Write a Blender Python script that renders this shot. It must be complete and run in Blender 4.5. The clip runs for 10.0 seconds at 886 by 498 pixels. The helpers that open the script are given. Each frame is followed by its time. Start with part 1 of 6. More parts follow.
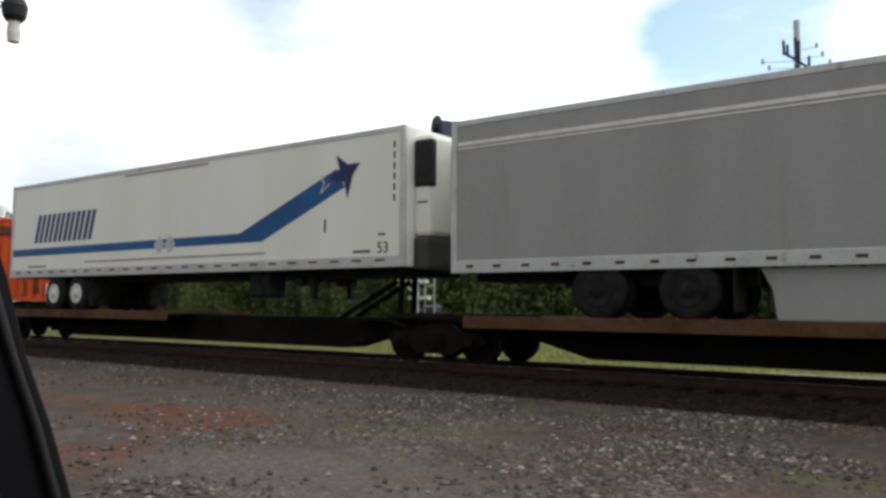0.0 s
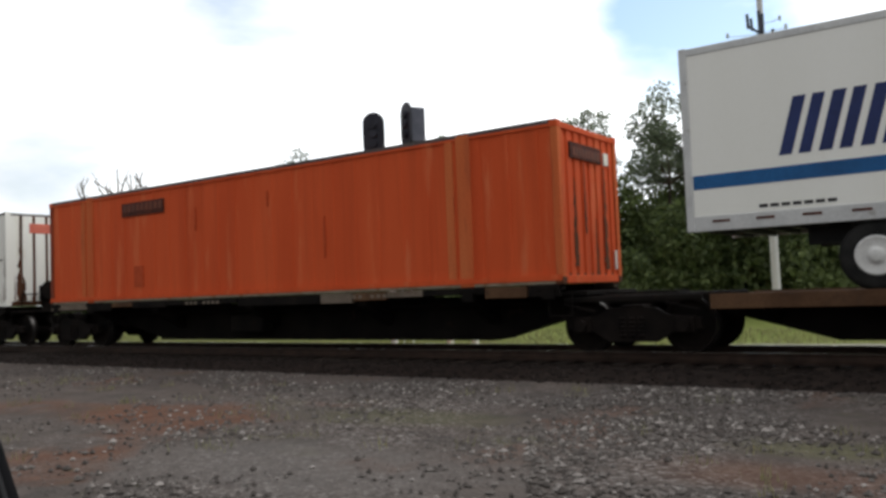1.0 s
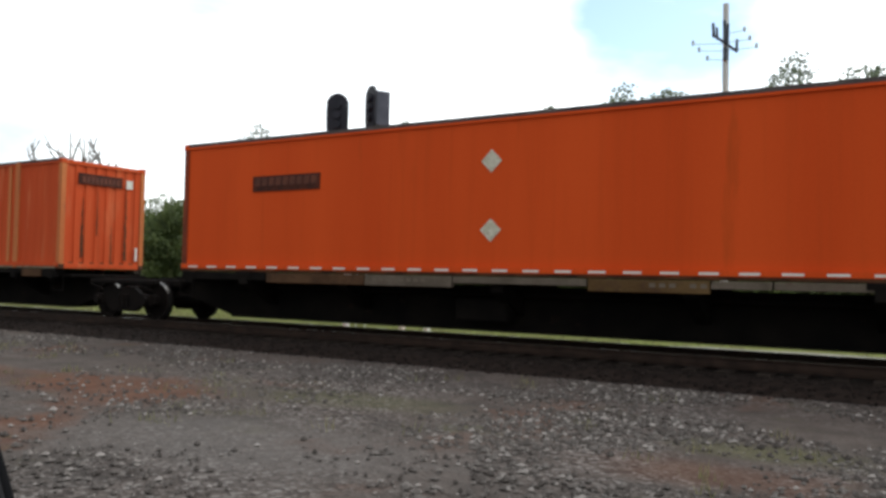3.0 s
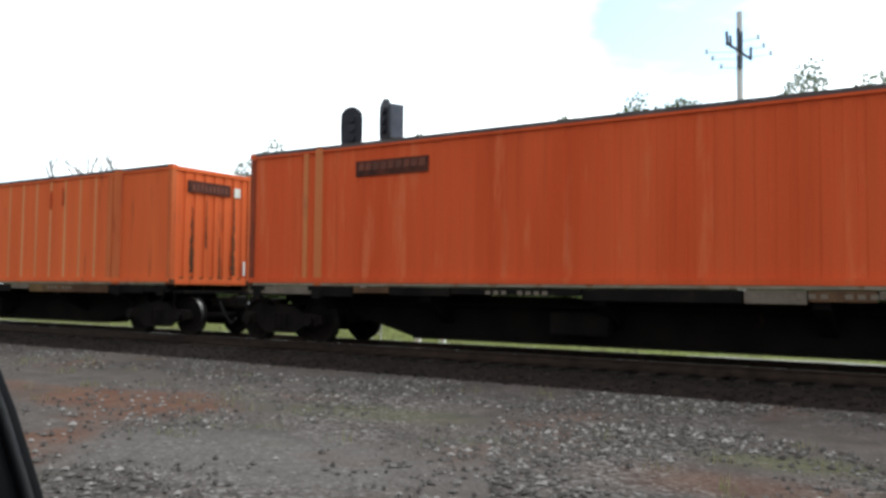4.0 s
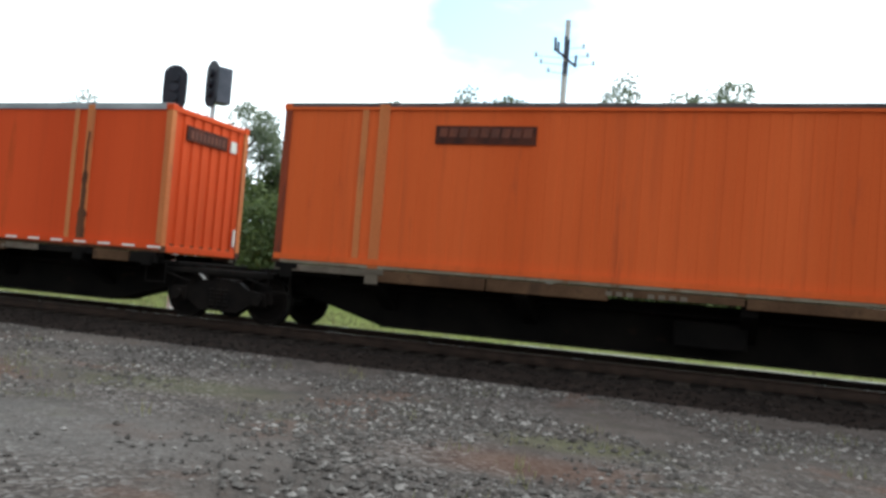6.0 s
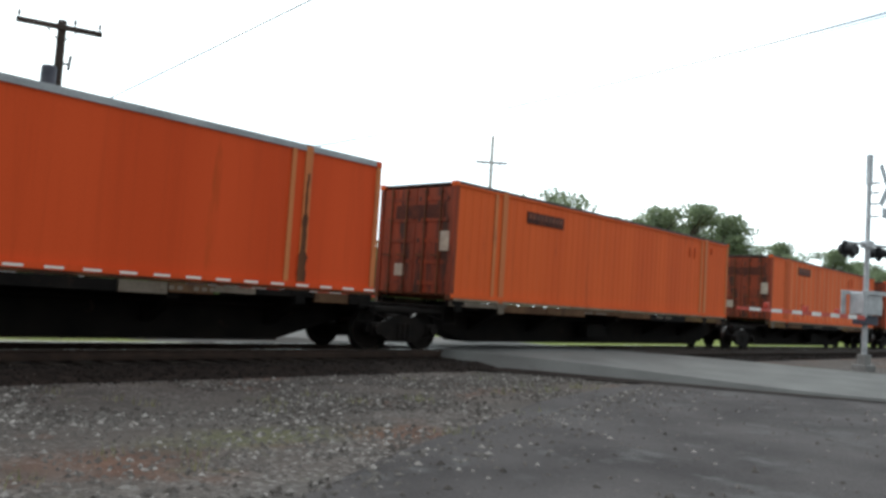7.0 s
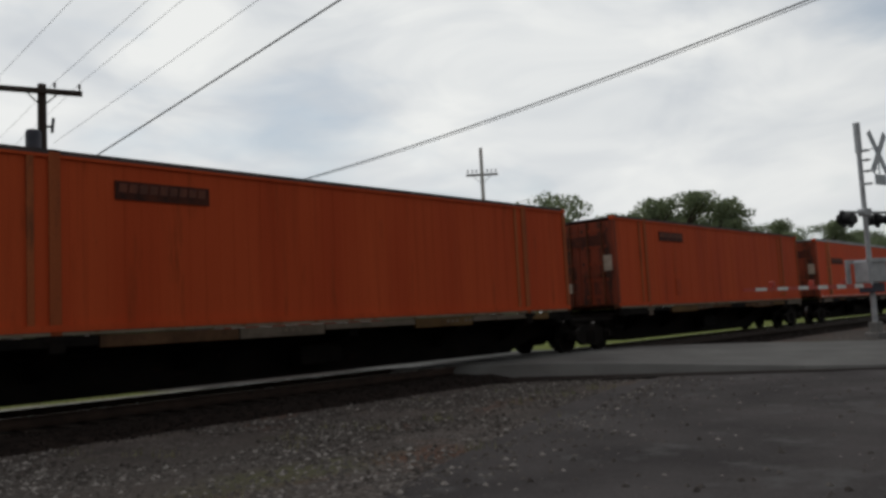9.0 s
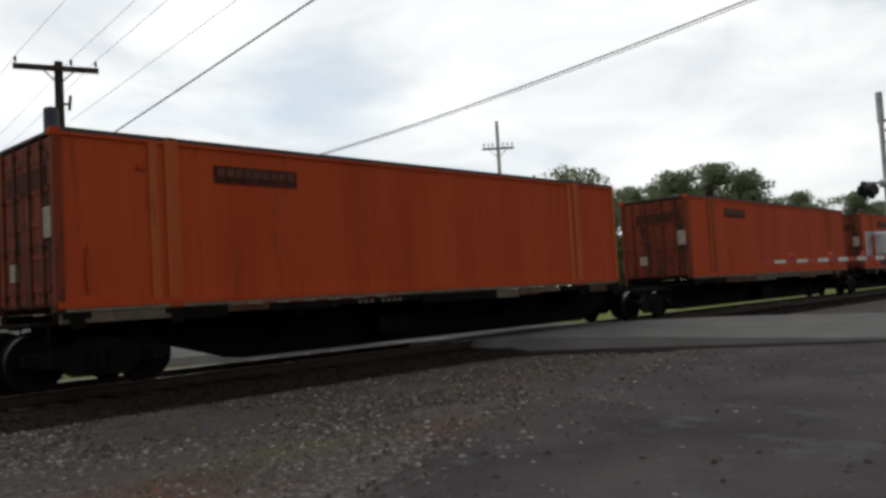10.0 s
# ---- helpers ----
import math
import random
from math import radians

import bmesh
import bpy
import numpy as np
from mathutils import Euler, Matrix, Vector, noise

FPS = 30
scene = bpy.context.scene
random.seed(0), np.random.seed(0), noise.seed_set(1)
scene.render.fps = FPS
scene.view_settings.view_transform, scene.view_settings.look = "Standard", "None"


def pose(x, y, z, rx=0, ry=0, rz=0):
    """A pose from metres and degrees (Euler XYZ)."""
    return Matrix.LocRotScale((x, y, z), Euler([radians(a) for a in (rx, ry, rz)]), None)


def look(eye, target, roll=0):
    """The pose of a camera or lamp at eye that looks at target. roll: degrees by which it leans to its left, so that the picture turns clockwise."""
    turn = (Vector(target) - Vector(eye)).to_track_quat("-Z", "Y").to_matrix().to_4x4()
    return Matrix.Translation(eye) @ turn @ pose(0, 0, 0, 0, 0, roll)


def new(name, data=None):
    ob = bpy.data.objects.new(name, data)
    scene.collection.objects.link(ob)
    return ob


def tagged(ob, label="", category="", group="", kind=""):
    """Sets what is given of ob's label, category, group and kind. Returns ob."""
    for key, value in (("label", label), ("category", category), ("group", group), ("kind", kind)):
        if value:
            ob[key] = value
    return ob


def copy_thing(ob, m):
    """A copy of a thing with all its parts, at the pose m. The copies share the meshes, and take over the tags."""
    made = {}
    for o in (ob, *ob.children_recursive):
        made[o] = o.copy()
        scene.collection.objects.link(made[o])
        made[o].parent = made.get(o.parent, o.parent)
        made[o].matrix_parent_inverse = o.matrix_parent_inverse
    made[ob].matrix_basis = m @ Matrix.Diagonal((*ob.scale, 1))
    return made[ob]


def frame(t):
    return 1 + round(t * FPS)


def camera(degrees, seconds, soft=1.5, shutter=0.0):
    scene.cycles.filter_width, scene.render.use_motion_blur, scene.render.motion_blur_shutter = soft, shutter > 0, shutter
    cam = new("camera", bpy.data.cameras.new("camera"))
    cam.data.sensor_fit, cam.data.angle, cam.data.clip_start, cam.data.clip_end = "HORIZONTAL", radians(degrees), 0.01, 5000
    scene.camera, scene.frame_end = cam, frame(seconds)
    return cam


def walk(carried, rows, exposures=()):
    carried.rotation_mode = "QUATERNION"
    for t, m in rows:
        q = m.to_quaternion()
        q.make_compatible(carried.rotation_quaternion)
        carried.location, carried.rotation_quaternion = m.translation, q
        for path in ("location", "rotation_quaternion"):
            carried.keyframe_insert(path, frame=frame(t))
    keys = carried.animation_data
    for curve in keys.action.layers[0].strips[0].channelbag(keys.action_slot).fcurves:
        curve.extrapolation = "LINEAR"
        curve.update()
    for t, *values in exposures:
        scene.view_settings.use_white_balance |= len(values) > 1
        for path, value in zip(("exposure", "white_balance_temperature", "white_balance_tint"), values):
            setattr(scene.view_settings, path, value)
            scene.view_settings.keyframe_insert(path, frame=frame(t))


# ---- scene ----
cam = camera(57.1, 10.0, soft=3.1)
walk(cam, [
    (0.0, pose(0.009, -14.064, 1.147, 93.95, -0.37, 36.26)),
    (0.5, pose(0.015, -14.053, 1.147, 92.57, 2.88, 35.48)),
    (1.0, pose(0.018, -14.050, 1.157, 92.95, 2.24, 34.72)),
    (1.5, pose(0.004, -14.071, 1.167, 92.20, 0.97, 34.99)),
    (2.0, pose(0.009, -14.064, 1.157, 91.97, 1.24, 34.31)),
    (2.5, pose(0.009, -14.063, 1.147, 92.24, 1.45, 33.99)),
    (3.0, pose(0.003, -14.074, 1.147, 92.06, -1.16, 31.46)),
    (3.2, pose(0.002, -14.075, 1.147, 93.49, -1.09, 31.90)),
    (4.3, pose(-0.004, -14.084, 1.147, 92.43, -0.73, 32.85)),
    (4.5, pose(-0.006, -14.088, 1.147, 92.00, -1.81, 34.14)),
    (5.0, pose(-0.014, -14.100, 1.132, 92.42, 0.96, 36.02)),
    (5.5, pose(-0.004, -14.100, 1.117, 92.66, -1.75, 37.17)),
    (5.7, pose(-0.004, -14.090, 1.117, 92.61, -2.29, 35.23)),
    (6.8, pose(0.000, -14.078, 1.147, 93.31, -6.97, -43.21)),
    (7.0, pose(0.000, -14.078, 1.147, 93.74, -3.66, -48.28)),
    (7.5, pose(0.000, -14.078, 1.147, 92.68, 1.83, -57.07)),
    (8.0, pose(0.000, -14.078, 1.147, 95.39, -0.65, -54.29)),
    (8.5, pose(0.000, -14.078, 1.147, 97.20, 0.44, -50.48)),
    (9.0, pose(0.000, -14.078, 1.147, 94.94, 3.00, -47.78)),
    (9.5, pose(0.000, -14.078, 1.147, 93.35, 3.61, -46.19)),
    (10.0, pose(0.000, -14.078, 1.147, 93.20, 3.31, -46.59)),
], exposures=[
    (0.0, 0.10, 6500, 10), (1.0, 0.10, 6500, 10), (1.3, 0.42, 6450, 9), (1.5, 0.58, 6400, 8), (2.0, 0.38, 6250, 7), (2.5, 0.18, 6250, 7), (3.2, 0.35, 6400, 8),
    (4.3, 0.7, 6000, 3), (5.7, 0.68, 5980, 2), (6.8, 0.48, 6020, 2), (7.0, 0.40, 6040, 2), (7.5, -0.40, 6320, 3), (8.0, -0.65, 6450, 4),
    (8.5, -1.2, 6500, 7), (9.0, -1.1, 6500, 9), (9.5, -0.75, 6500, 9), (10.0, -0.76, 6500, 9),
])

# ---- world and sun ----
SUN_AZ, SUN_EL = radians(22), radians(50)   # azimuth from +y towards +x
world = bpy.data.worlds.new("world")
scene.world = world
world.use_nodes = True
wn, wl = world.node_tree.nodes, world.node_tree.links
wn.clear()
w_out = wn.new("ShaderNodeOutputWorld")
w_bg = wn.new("ShaderNodeBackground")
w_sky = wn.new("ShaderNodeTexSky")
w_sky.sky_type, w_sky.sun_disc = "NISHITA", False
w_sky.sun_elevation, w_sky.sun_rotation = SUN_EL, SUN_AZ
w_gain = wn.new("ShaderNodeMix")
w_gain.data_type, w_gain.blend_type = "RGBA", "MULTIPLY"
w_gain.inputs[0].default_value = 1.0
w_gain.inputs[7].default_value = (0.108, 0.110, 0.102, 1)
w_tc = wn.new("ShaderNodeTexCoord")
w_map = wn.new("ShaderNodeMapping")
w_map.inputs["Scale"].default_value = (1.0, 1.0, 2.6)
w_map.inputs["Location"].default_value = (0.35, 0.1, 0.0)
w_map.inputs["Rotation"].default_value = (0, 0, radians(29))
w_n1 = wn.new("ShaderNodeTexNoise")
w_n1.inputs["Scale"].default_value, w_n1.inputs["Detail"].default_value = 2.4, 6
w_n2 = wn.new("ShaderNodeTexNoise")
w_n2.inputs["Scale"].default_value, w_n2.inputs["Detail"].default_value, w_n2.inputs["Distortion"].default_value = 5.0, 7, 0.6
w_r1 = wn.new("ShaderNodeValToRGB")     # where the cloud is open
w_r1.color_ramp.elements[0].position, w_r1.color_ramp.elements[1].position = 0.23, 0.46
w_r2 = wn.new("ShaderNodeValToRGB")     # brightness of the cloud
w_r2.color_ramp.elements[0].position, w_r2.color_ramp.elements[1].position = 0.32, 0.66
w_r2.color_ramp.elements[0].color = (0.80, 0.84, 0.89, 1)
w_r2.color_ramp.elements[1].color = (1.12, 1.13, 1.12, 1)
w_mix = wn.new("ShaderNodeMix")
w_mix.data_type = "RGBA"
wl.new(w_tc.outputs["Generated"], w_map.inputs["Vector"])
wl.new(w_map.outputs["Vector"], w_n1.inputs["Vector"])
wl.new(w_map.outputs["Vector"], w_n2.inputs["Vector"])
# a thinner stretch of cloud where blue shows through
w_gap = wn.new("ShaderNodeVectorMath")
w_gap.operation = "DOT_PRODUCT"
w_gap.inputs[1].default_value = (-math.sin(radians(16.3)) * math.cos(radians(17.5)), math.cos(radians(16.3)) * math.cos(radians(17.5)), math.sin(radians(17.5)))
wl.new(w_tc.outputs["Generated"], w_gap.inputs[0])
w_thin = wn.new("ShaderNodeMapRange")
w_thin.interpolation_type = "SMOOTHSTEP"
w_thin.inputs[1].default_value, w_thin.inputs[2].default_value = 0.988, 0.9988
w_thin.inputs[3].default_value, w_thin.inputs[4].default_value = 0.0, 0.165
wl.new(w_gap.outputs["Value"], w_thin.inputs[0])
w_cover = wn.new("ShaderNodeMath")
w_cover.operation = "SUBTRACT"
wl.new(w_n1.outputs["Fac"], w_cover.inputs[0])
wl.new(w_thin.outputs[0], w_cover.inputs[1])
wl.new(w_cover.outputs[0], w_r1.inputs["Fac"])
wl.new(w_n2.outputs["Fac"], w_r2.inputs["Fac"])
wl.new(w_sky.outputs["Color"], w_gain.inputs[6])
wl.new(w_r1.outputs["Color"], w_mix.inputs[0])
wl.new(w_gain.outputs[2], w_mix.inputs[6])
wl.new(w_r2.outputs["Color"], w_mix.inputs[7])
# the overcast is brightest round the hidden sun and dull on the far side of the sky
w_dir = wn.new("ShaderNodeVectorMath")
w_dir.operation = "DOT_PRODUCT"
w_dir.inputs[1].default_value = (math.sin(SUN_AZ) * math.cos(SUN_EL), math.cos(SUN_AZ) * math.cos(SUN_EL), math.sin(SUN_EL) * 0.35)
wl.new(w_tc.outputs["Generated"], w_dir.inputs[0])
w_fall = wn.new("ShaderNodeMapRange")
w_fall.interpolation_type = "SMOOTHSTEP"
w_fall.inputs[1].default_value, w_fall.inputs[2].default_value = -0.55, 0.60
w_fall.inputs[3].default_value, w_fall.inputs[4].default_value = 0.46, 1.62
wl.new(w_dir.outputs["Value"], w_fall.inputs[0])
wl.new(w_fall.outputs[0], w_bg.inputs["Strength"])
wl.new(w_mix.outputs[2], w_bg.inputs["Color"])
wl.new(w_bg.outputs["Background"], w_out.inputs["Surface"])

sun = new("sun", bpy.data.lights.new("sun", "SUN"))
sun.data.energy, sun.data.angle, sun.data.color = 0.7, radians(16), (1.0, 0.95, 0.88)
sun.matrix_world = look((0, 0, 0), (-math.sin(SUN_AZ) * math.cos(SUN_EL), -math.cos(SUN_AZ) * math.cos(SUN_EL), -math.sin(SUN_EL)))


# ---- materials ----
def surface(name, c1, c2, scale=3.0, rough=0.6, metal=0.0, bump=0.15, fine=40.0, wear=None, wear_at=0.62, streak=False, vary=0.0, bump_dist=0.01, gloss=0.3, grit=0.30, runs=None):
    """Two-scale procedural paint, metal or mineral. wear: a third colour in patches. streak: patches drawn out upright."""
    m = bpy.data.materials.new(name)
    m.use_nodes = True
    nt = m.node_tree
    n, l = nt.nodes, nt.links
    b = n["Principled BSDF"]
    tc = n.new("ShaderNodeTexCoord")
    mp = n.new("ShaderNodeMapping")
    if streak:
        mp.inputs["Scale"].default_value = (1.0, 1.0, 0.12)
    l.new(tc.outputs["Object"], mp.inputs["Vector"])
    big = n.new("ShaderNodeTexNoise")
    big.inputs["Scale"].default_value, big.inputs["Detail"].default_value = scale, 5
    small = n.new("ShaderNodeTexNoise")
    small.inputs["Scale"].default_value, small.inputs["Detail"].default_value = fine, 4
    l.new(mp.outputs["Vector"], big.inputs["Vector"])
    l.new(tc.outputs["Object"], small.inputs["Vector"])
    ramp = n.new("ShaderNodeValToRGB")
    ramp.color_ramp.elements[0].position, ramp.color_ramp.elements[1].position = 0.34, 0.66
    ramp.color_ramp.elements[0].color, ramp.color_ramp.elements[1].color = (*c1, 1), (*c2, 1)
    l.new(big.outputs["Fac"], ramp.inputs["Fac"])
    grain = n.new("ShaderNodeMix")
    grain.data_type, grain.blend_type = "RGBA", "OVERLAY"
    grain.inputs[0].default_value = grit
    l.new(ramp.outputs["Color"], grain.inputs[6])
    l.new(small.outputs["Fac"], grain.inputs[7])
    out = grain.outputs[2]
    if wear is not None:
        wn_ = n.new("ShaderNodeTexNoise")
        wn_.inputs["Scale"].default_value, wn_.inputs["Detail"].default_value, wn_.inputs["Roughness"].default_value = scale * 2.3, 8, 0.65
        l.new(mp.outputs["Vector"], wn_.inputs["Vector"])
        wr = n.new("ShaderNodeValToRGB")
        wr.color_ramp.elements[0].position, wr.color_ramp.elements[1].position = wear_at - 0.05, wear_at + 0.06
        l.new(wn_.outputs["Fac"], wr.inputs["Fac"])
        wm = n.new("ShaderNodeMix")
        wm.data_type = "RGBA"
        l.new(wr.outputs["Color"], wm.inputs[0])
        l.new(out, wm.inputs[6])
        wm.inputs[7].default_value = (*wear, 1)
        out = wm.outputs[2]
    if runs is not None:
        rm = n.new("ShaderNodeMapping")
        rm.inputs["Scale"].default_value = (5.5, 5.5, 0.22)
        l.new(tc.outputs["Object"], rm.inputs["Vector"])
        rn = n.new("ShaderNodeTexNoise")
        rn.inputs["Scale"].default_value, rn.inputs["Detail"].default_value, rn.inputs["Roughness"].default_value = 1.0, 6, 0.6
        l.new(rm.outputs["Vector"], rn.inputs["Vector"])
        rk = n.new("ShaderNodeMapRange")
        rk.inputs[1].default_value, rk.inputs[2].default_value = 0.50, 0.74
        rk.inputs[3].default_value, rk.inputs[4].default_value = 0.0, 0.42
        l.new(rn.outputs["Fac"], rk.inputs[0])
        rx_ = n.new("ShaderNodeMix")
        rx_.data_type = "RGBA"
        l.new(rk.outputs[0], rx_.inputs[0])
        l.new(out, rx_.inputs[6])
        rx_.inputs[7].default_value = (*runs, 1)
        out = rx_.outputs[2]
    if vary:
        info = n.new("ShaderNodeObjectInfo")
        hs = n.new("ShaderNodeHueSaturation")
        mr = n.new("ShaderNodeMapRange")
        mr.inputs[3].default_value, mr.inputs[4].default_value = 1 - vary, 1 + vary
        l.new(info.outputs["Random"], mr.inputs[0])
        l.new(mr.outputs[0], hs.inputs["Value"])
        l.new(out, hs.inputs["Color"])
        out = hs.outputs["Color"]
    l.new(out, b.inputs["Base Color"])
    rr = n.new("ShaderNodeMapRange")
    rr.inputs[3].default_value, rr.inputs[4].default_value = max(rough - 0.12, 0.02), min(rough + 0.12, 1)
    l.new(big.outputs["Fac"], rr.inputs[0])
    l.new(rr.outputs[0], b.inputs["Roughness"])
    b.inputs["Metallic"].default_value = metal
    b.inputs["Specular IOR Level"].default_value = gloss
    if bump:
        bp = n.new("ShaderNodeBump")
        bp.inputs["Strength"].default_value, bp.inputs["Distance"].default_value = bump, bump_dist
        l.new(small.outputs["Fac"], bp.inputs["Height"])
        l.new(bp.outputs["Normal"], b.inputs["Normal"])
    return m


def leafy(name, dark, light):
    """Leaves, varied leaf by leaf and in drifts, with some light coming through."""
    m = bpy.data.materials.new(name)
    m.use_nodes = True
    n, l = m.node_tree.nodes, m.node_tree.links
    b = n["Principled BSDF"]
    g = n.new("ShaderNodeNewGeometry")
    tc = n.new("ShaderNodeTexCoord")
    nz = n.new("ShaderNodeTexNoise")
    nz.inputs["Scale"].default_value = 0.5
    l.new(tc.outputs["Object"], nz.inputs["Vector"])
    add = n.new("ShaderNodeMath")
    add.operation = "MULTIPLY_ADD"
    l.new(g.outputs["Random Per Island"], add.inputs[0])
    add.inputs[1].default_value = 0.5
    l.new(nz.outputs["Fac"], add.inputs[2])
    r = n.new("ShaderNodeValToRGB")
    r.color_ramp.elements[0].position, r.color_ramp.elements[1].position = 0.45, 1.05
    r.color_ramp.elements[0].color, r.color_ramp.elements[1].color = (*dark, 1), (*light, 1)
    l.new(add.outputs[0], r.inputs["Fac"])
    l.new(r.outputs["Color"], b.inputs["Base Color"])
    b.inputs["Roughness"].default_value = 0.65
    tr = n.new("ShaderNodeBsdfTranslucent")
    l.new(r.outputs["Color"], tr.inputs["Color"])
    mx = n.new("ShaderNodeMixShader")
    mx.inputs[0].default_value = 0.42
    l.new(b.outputs[0], mx.inputs[1])
    l.new(tr.outputs[0], mx.inputs[2])
    l.new(mx.outputs[0], n["Material Output"].inputs["Surface"])
    return m


def earth():
    """The ground sheet: gravel towards the road and track, mown grass beyond, each with its own patches."""
    m = bpy.data.materials.new("earth")
    m.use_nodes = True
    n, l = m.node_tree.nodes, m.node_tree.links
    b = n["Principled BSDF"]
    tc = n.new("ShaderNodeTexCoord")
    sep = n.new("ShaderNodeSeparateXYZ")
    l.new(tc.outputs["Object"], sep.inputs[0])

    def noise_(scale, detail=5, rough_=0.5):
        k = n.new("ShaderNodeTexNoise")
        k.inputs["Scale"].default_value, k.inputs["Detail"].default_value, k.inputs["Roughness"].default_value = scale, detail, rough_
        l.new(tc.outputs["Object"], k.inputs["Vector"])
        return k.outputs["Fac"]

    def ramp_(fac, *stops):
        k = n.new("ShaderNodeValToRGB")
        e = k.color_ramp.elements
        while len(e) < len(stops):
            e.new(0.5)
        for el, (p, c) in zip(e, stops):
            el.position, el.color = p, (*c, 1)
        l.new(fac, k.inputs["Fac"])
        return k.outputs["Color"]

    def mix_(fac, a, c):
        k = n.new("ShaderNodeMix")
        k.data_type = "RGBA"
        l.new(fac, k.inputs[0])
        l.new(a, k.inputs[6])
        l.new(c, k.inputs[7])
        return k.outputs[2]

    def math_(op, a, v):
        k = n.new("ShaderNodeMath")
        k.operation = op
        l.new(a, k.inputs[0])
        if isinstance(v, (int, float)):
            k.inputs[1].default_value = v
        else:
            l.new(v, k.inputs[1])
        k.use_clamp = op == "MULTIPLY_ADD"
        return k.outputs[0]

    vor = n.new("ShaderNodeTexVoronoi")
    vor.inputs["Scale"].default_value = 26
    l.new(tc.outputs["Object"], vor.inputs["Vector"])
    stone_sep = n.new("ShaderNodeSeparateColor")
    l.new(vor.outputs["Color"], stone_sep.inputs[0])
    stones = ramp_(stone_sep.outputs[0], (0.0, (0.033, 0.027, 0.025)), (0.45, (0.071, 0.059, 0.053)), (0.8, (0.118, 0.101, 0.092)), (1.0, (0.225, 0.207, 0.196)))
    dust = ramp_(noise_(3.0), (0.3, (0.060, 0.049, 0.043)), (0.7, (0.102, 0.085, 0.076)))
    gravel = mix_(ramp_(noise_(0.45, 6, 0.6), (0.40, (0.1,) * 3), (0.58, (1.0,) * 3)), dust, stones)
    west = n.new("ShaderNodeMapRange")
    west.interpolation_type = "SMOOTHSTEP"
    west.inputs[1].default_value, west.inputs[2].default_value = -3.0, -9.0
    west.inputs[3].default_value, west.inputs[4].default_value = 0.0, 0.75
    l.new(math_("ADD", sep.outputs[0], math_("MULTIPLY", noise_(0.4), 6.0)), west.inputs[0])
    gravel = mix_(west.outputs[0], gravel, dust)
    dirt = ramp_(noise_(14.0, 6, 0.7), (0.3, (0.030, 0.026, 0.024)), (0.7, (0.074, 0.065, 0.060)))
    gravel = mix_(ramp_(noise_(1.1, 8, 0.72), (0.50, (0,) * 3), (0.64, (0.8,) * 3)), gravel, dirt)
    red = ramp_(noise_(4.0), (0.3, (0.0888, 0.0370, 0.0222)), (0.7, (0.1258, 0.0629, 0.0392)))
    gravel = mix_(ramp_(noise_(0.33, 6, 0.62), (0.56, (0,) * 3), (0.66, (0.75,) * 3)), gravel, red)
    weed = ramp_(noise_(9.0), (0.3, (0.045, 0.052, 0.02)), (0.7, (0.11, 0.105, 0.05)))
    gravel = mix_(ramp_(noise_(0.8, 7, 0.7), (0.60, (0,) * 3), (0.70, (0.6,) * 3)), gravel, weed)
    grass = ramp_(noise_(6.0, 8, 0.7), (0.3, (0.0800, 0.1080, 0.0240)), (0.55, (0.1520, 0.1760, 0.0480)), (0.75, (0.2240, 0.2320, 0.0800)))
    wobble = math_("MULTIPLY", noise_(1.3, 6, 0.65), 1.5)

    def patch_(cx, cy, rx, ry, most):
        """A ragged patch of ground round (cx, cy)."""
        dx = math_("MULTIPLY", math_("SUBTRACT", sep.outputs[0], cx), 1 / rx)
        dy = math_("MULTIPLY", math_("SUBTRACT", sep.outputs[1], cy), 1 / ry)
        d = math_("SQRT", math_("ADD", math_("MULTIPLY", dx, dx), math_("MULTIPLY", dy, dy)), 0.0)
        k = n.new("ShaderNodeMapRange")
        k.interpolation_type = "SMOOTHSTEP"
        k.inputs[1].default_value, k.inputs[2].default_value = 2.05, 0.95
        k.inputs[3].default_value, k.inputs[4].default_value = 0.0, most
        l.new(math_("ADD", d, wobble), k.inputs[0])
        return k.outputs[0]

    pale = ramp_(noise_(7.0, 7, 0.7), (0.3, (0.080, 0.071, 0.066)), (0.7, (0.138, 0.125, 0.117)))
    for cx, cy, rx, ry, what, most in ((4.5, -5.2, 5.5, 2.0, dirt, 0.6), (-5.2, -8.8, 2.2, 1.2, pale, 0.65), (-8.5, -4.2, 3.5, 1.0, pale, 0.4), (3.0, -9.4, 3.2, 0.8, pale, 0.4), (-9.6, -7.2, 1.8, 0.8, red, 0.6),
                                       (-1.5, -7.5, 1.1, 0.6, red, 0.45), (3.2, -7.6, 0.9, 0.6, red, 0.4), (-1.2, -6.4, 0.9, 0.5, weed, 0.6), (5.2, -7.2, 1.4, 0.6, weed, 0.6), (-6.0, -6.2, 1.6, 0.7, weed, 0.4)):
        gravel = mix_(patch_(cx, cy, rx, ry, most), gravel, what)
    edge = math_("MULTIPLY_ADD", noise_(0.6, 6, 0.6), 1.6)
    wob = math_("ADD", sep.outputs[1], edge)
    k = n.new("ShaderNodeMapRange")
    k.inputs[1].default_value, k.inputs[2].default_value = 3.9, 4.6
    l.new(wob, k.inputs[0])
    far = mix_(k.outputs[0], gravel, grass)
    l.new(far, b.inputs["Base Color"])
    b.inputs["Roughness"].default_value = 0.95
    b.inputs["Specular IOR Level"].default_value = 0.08
    bp = n.new("ShaderNodeBump")
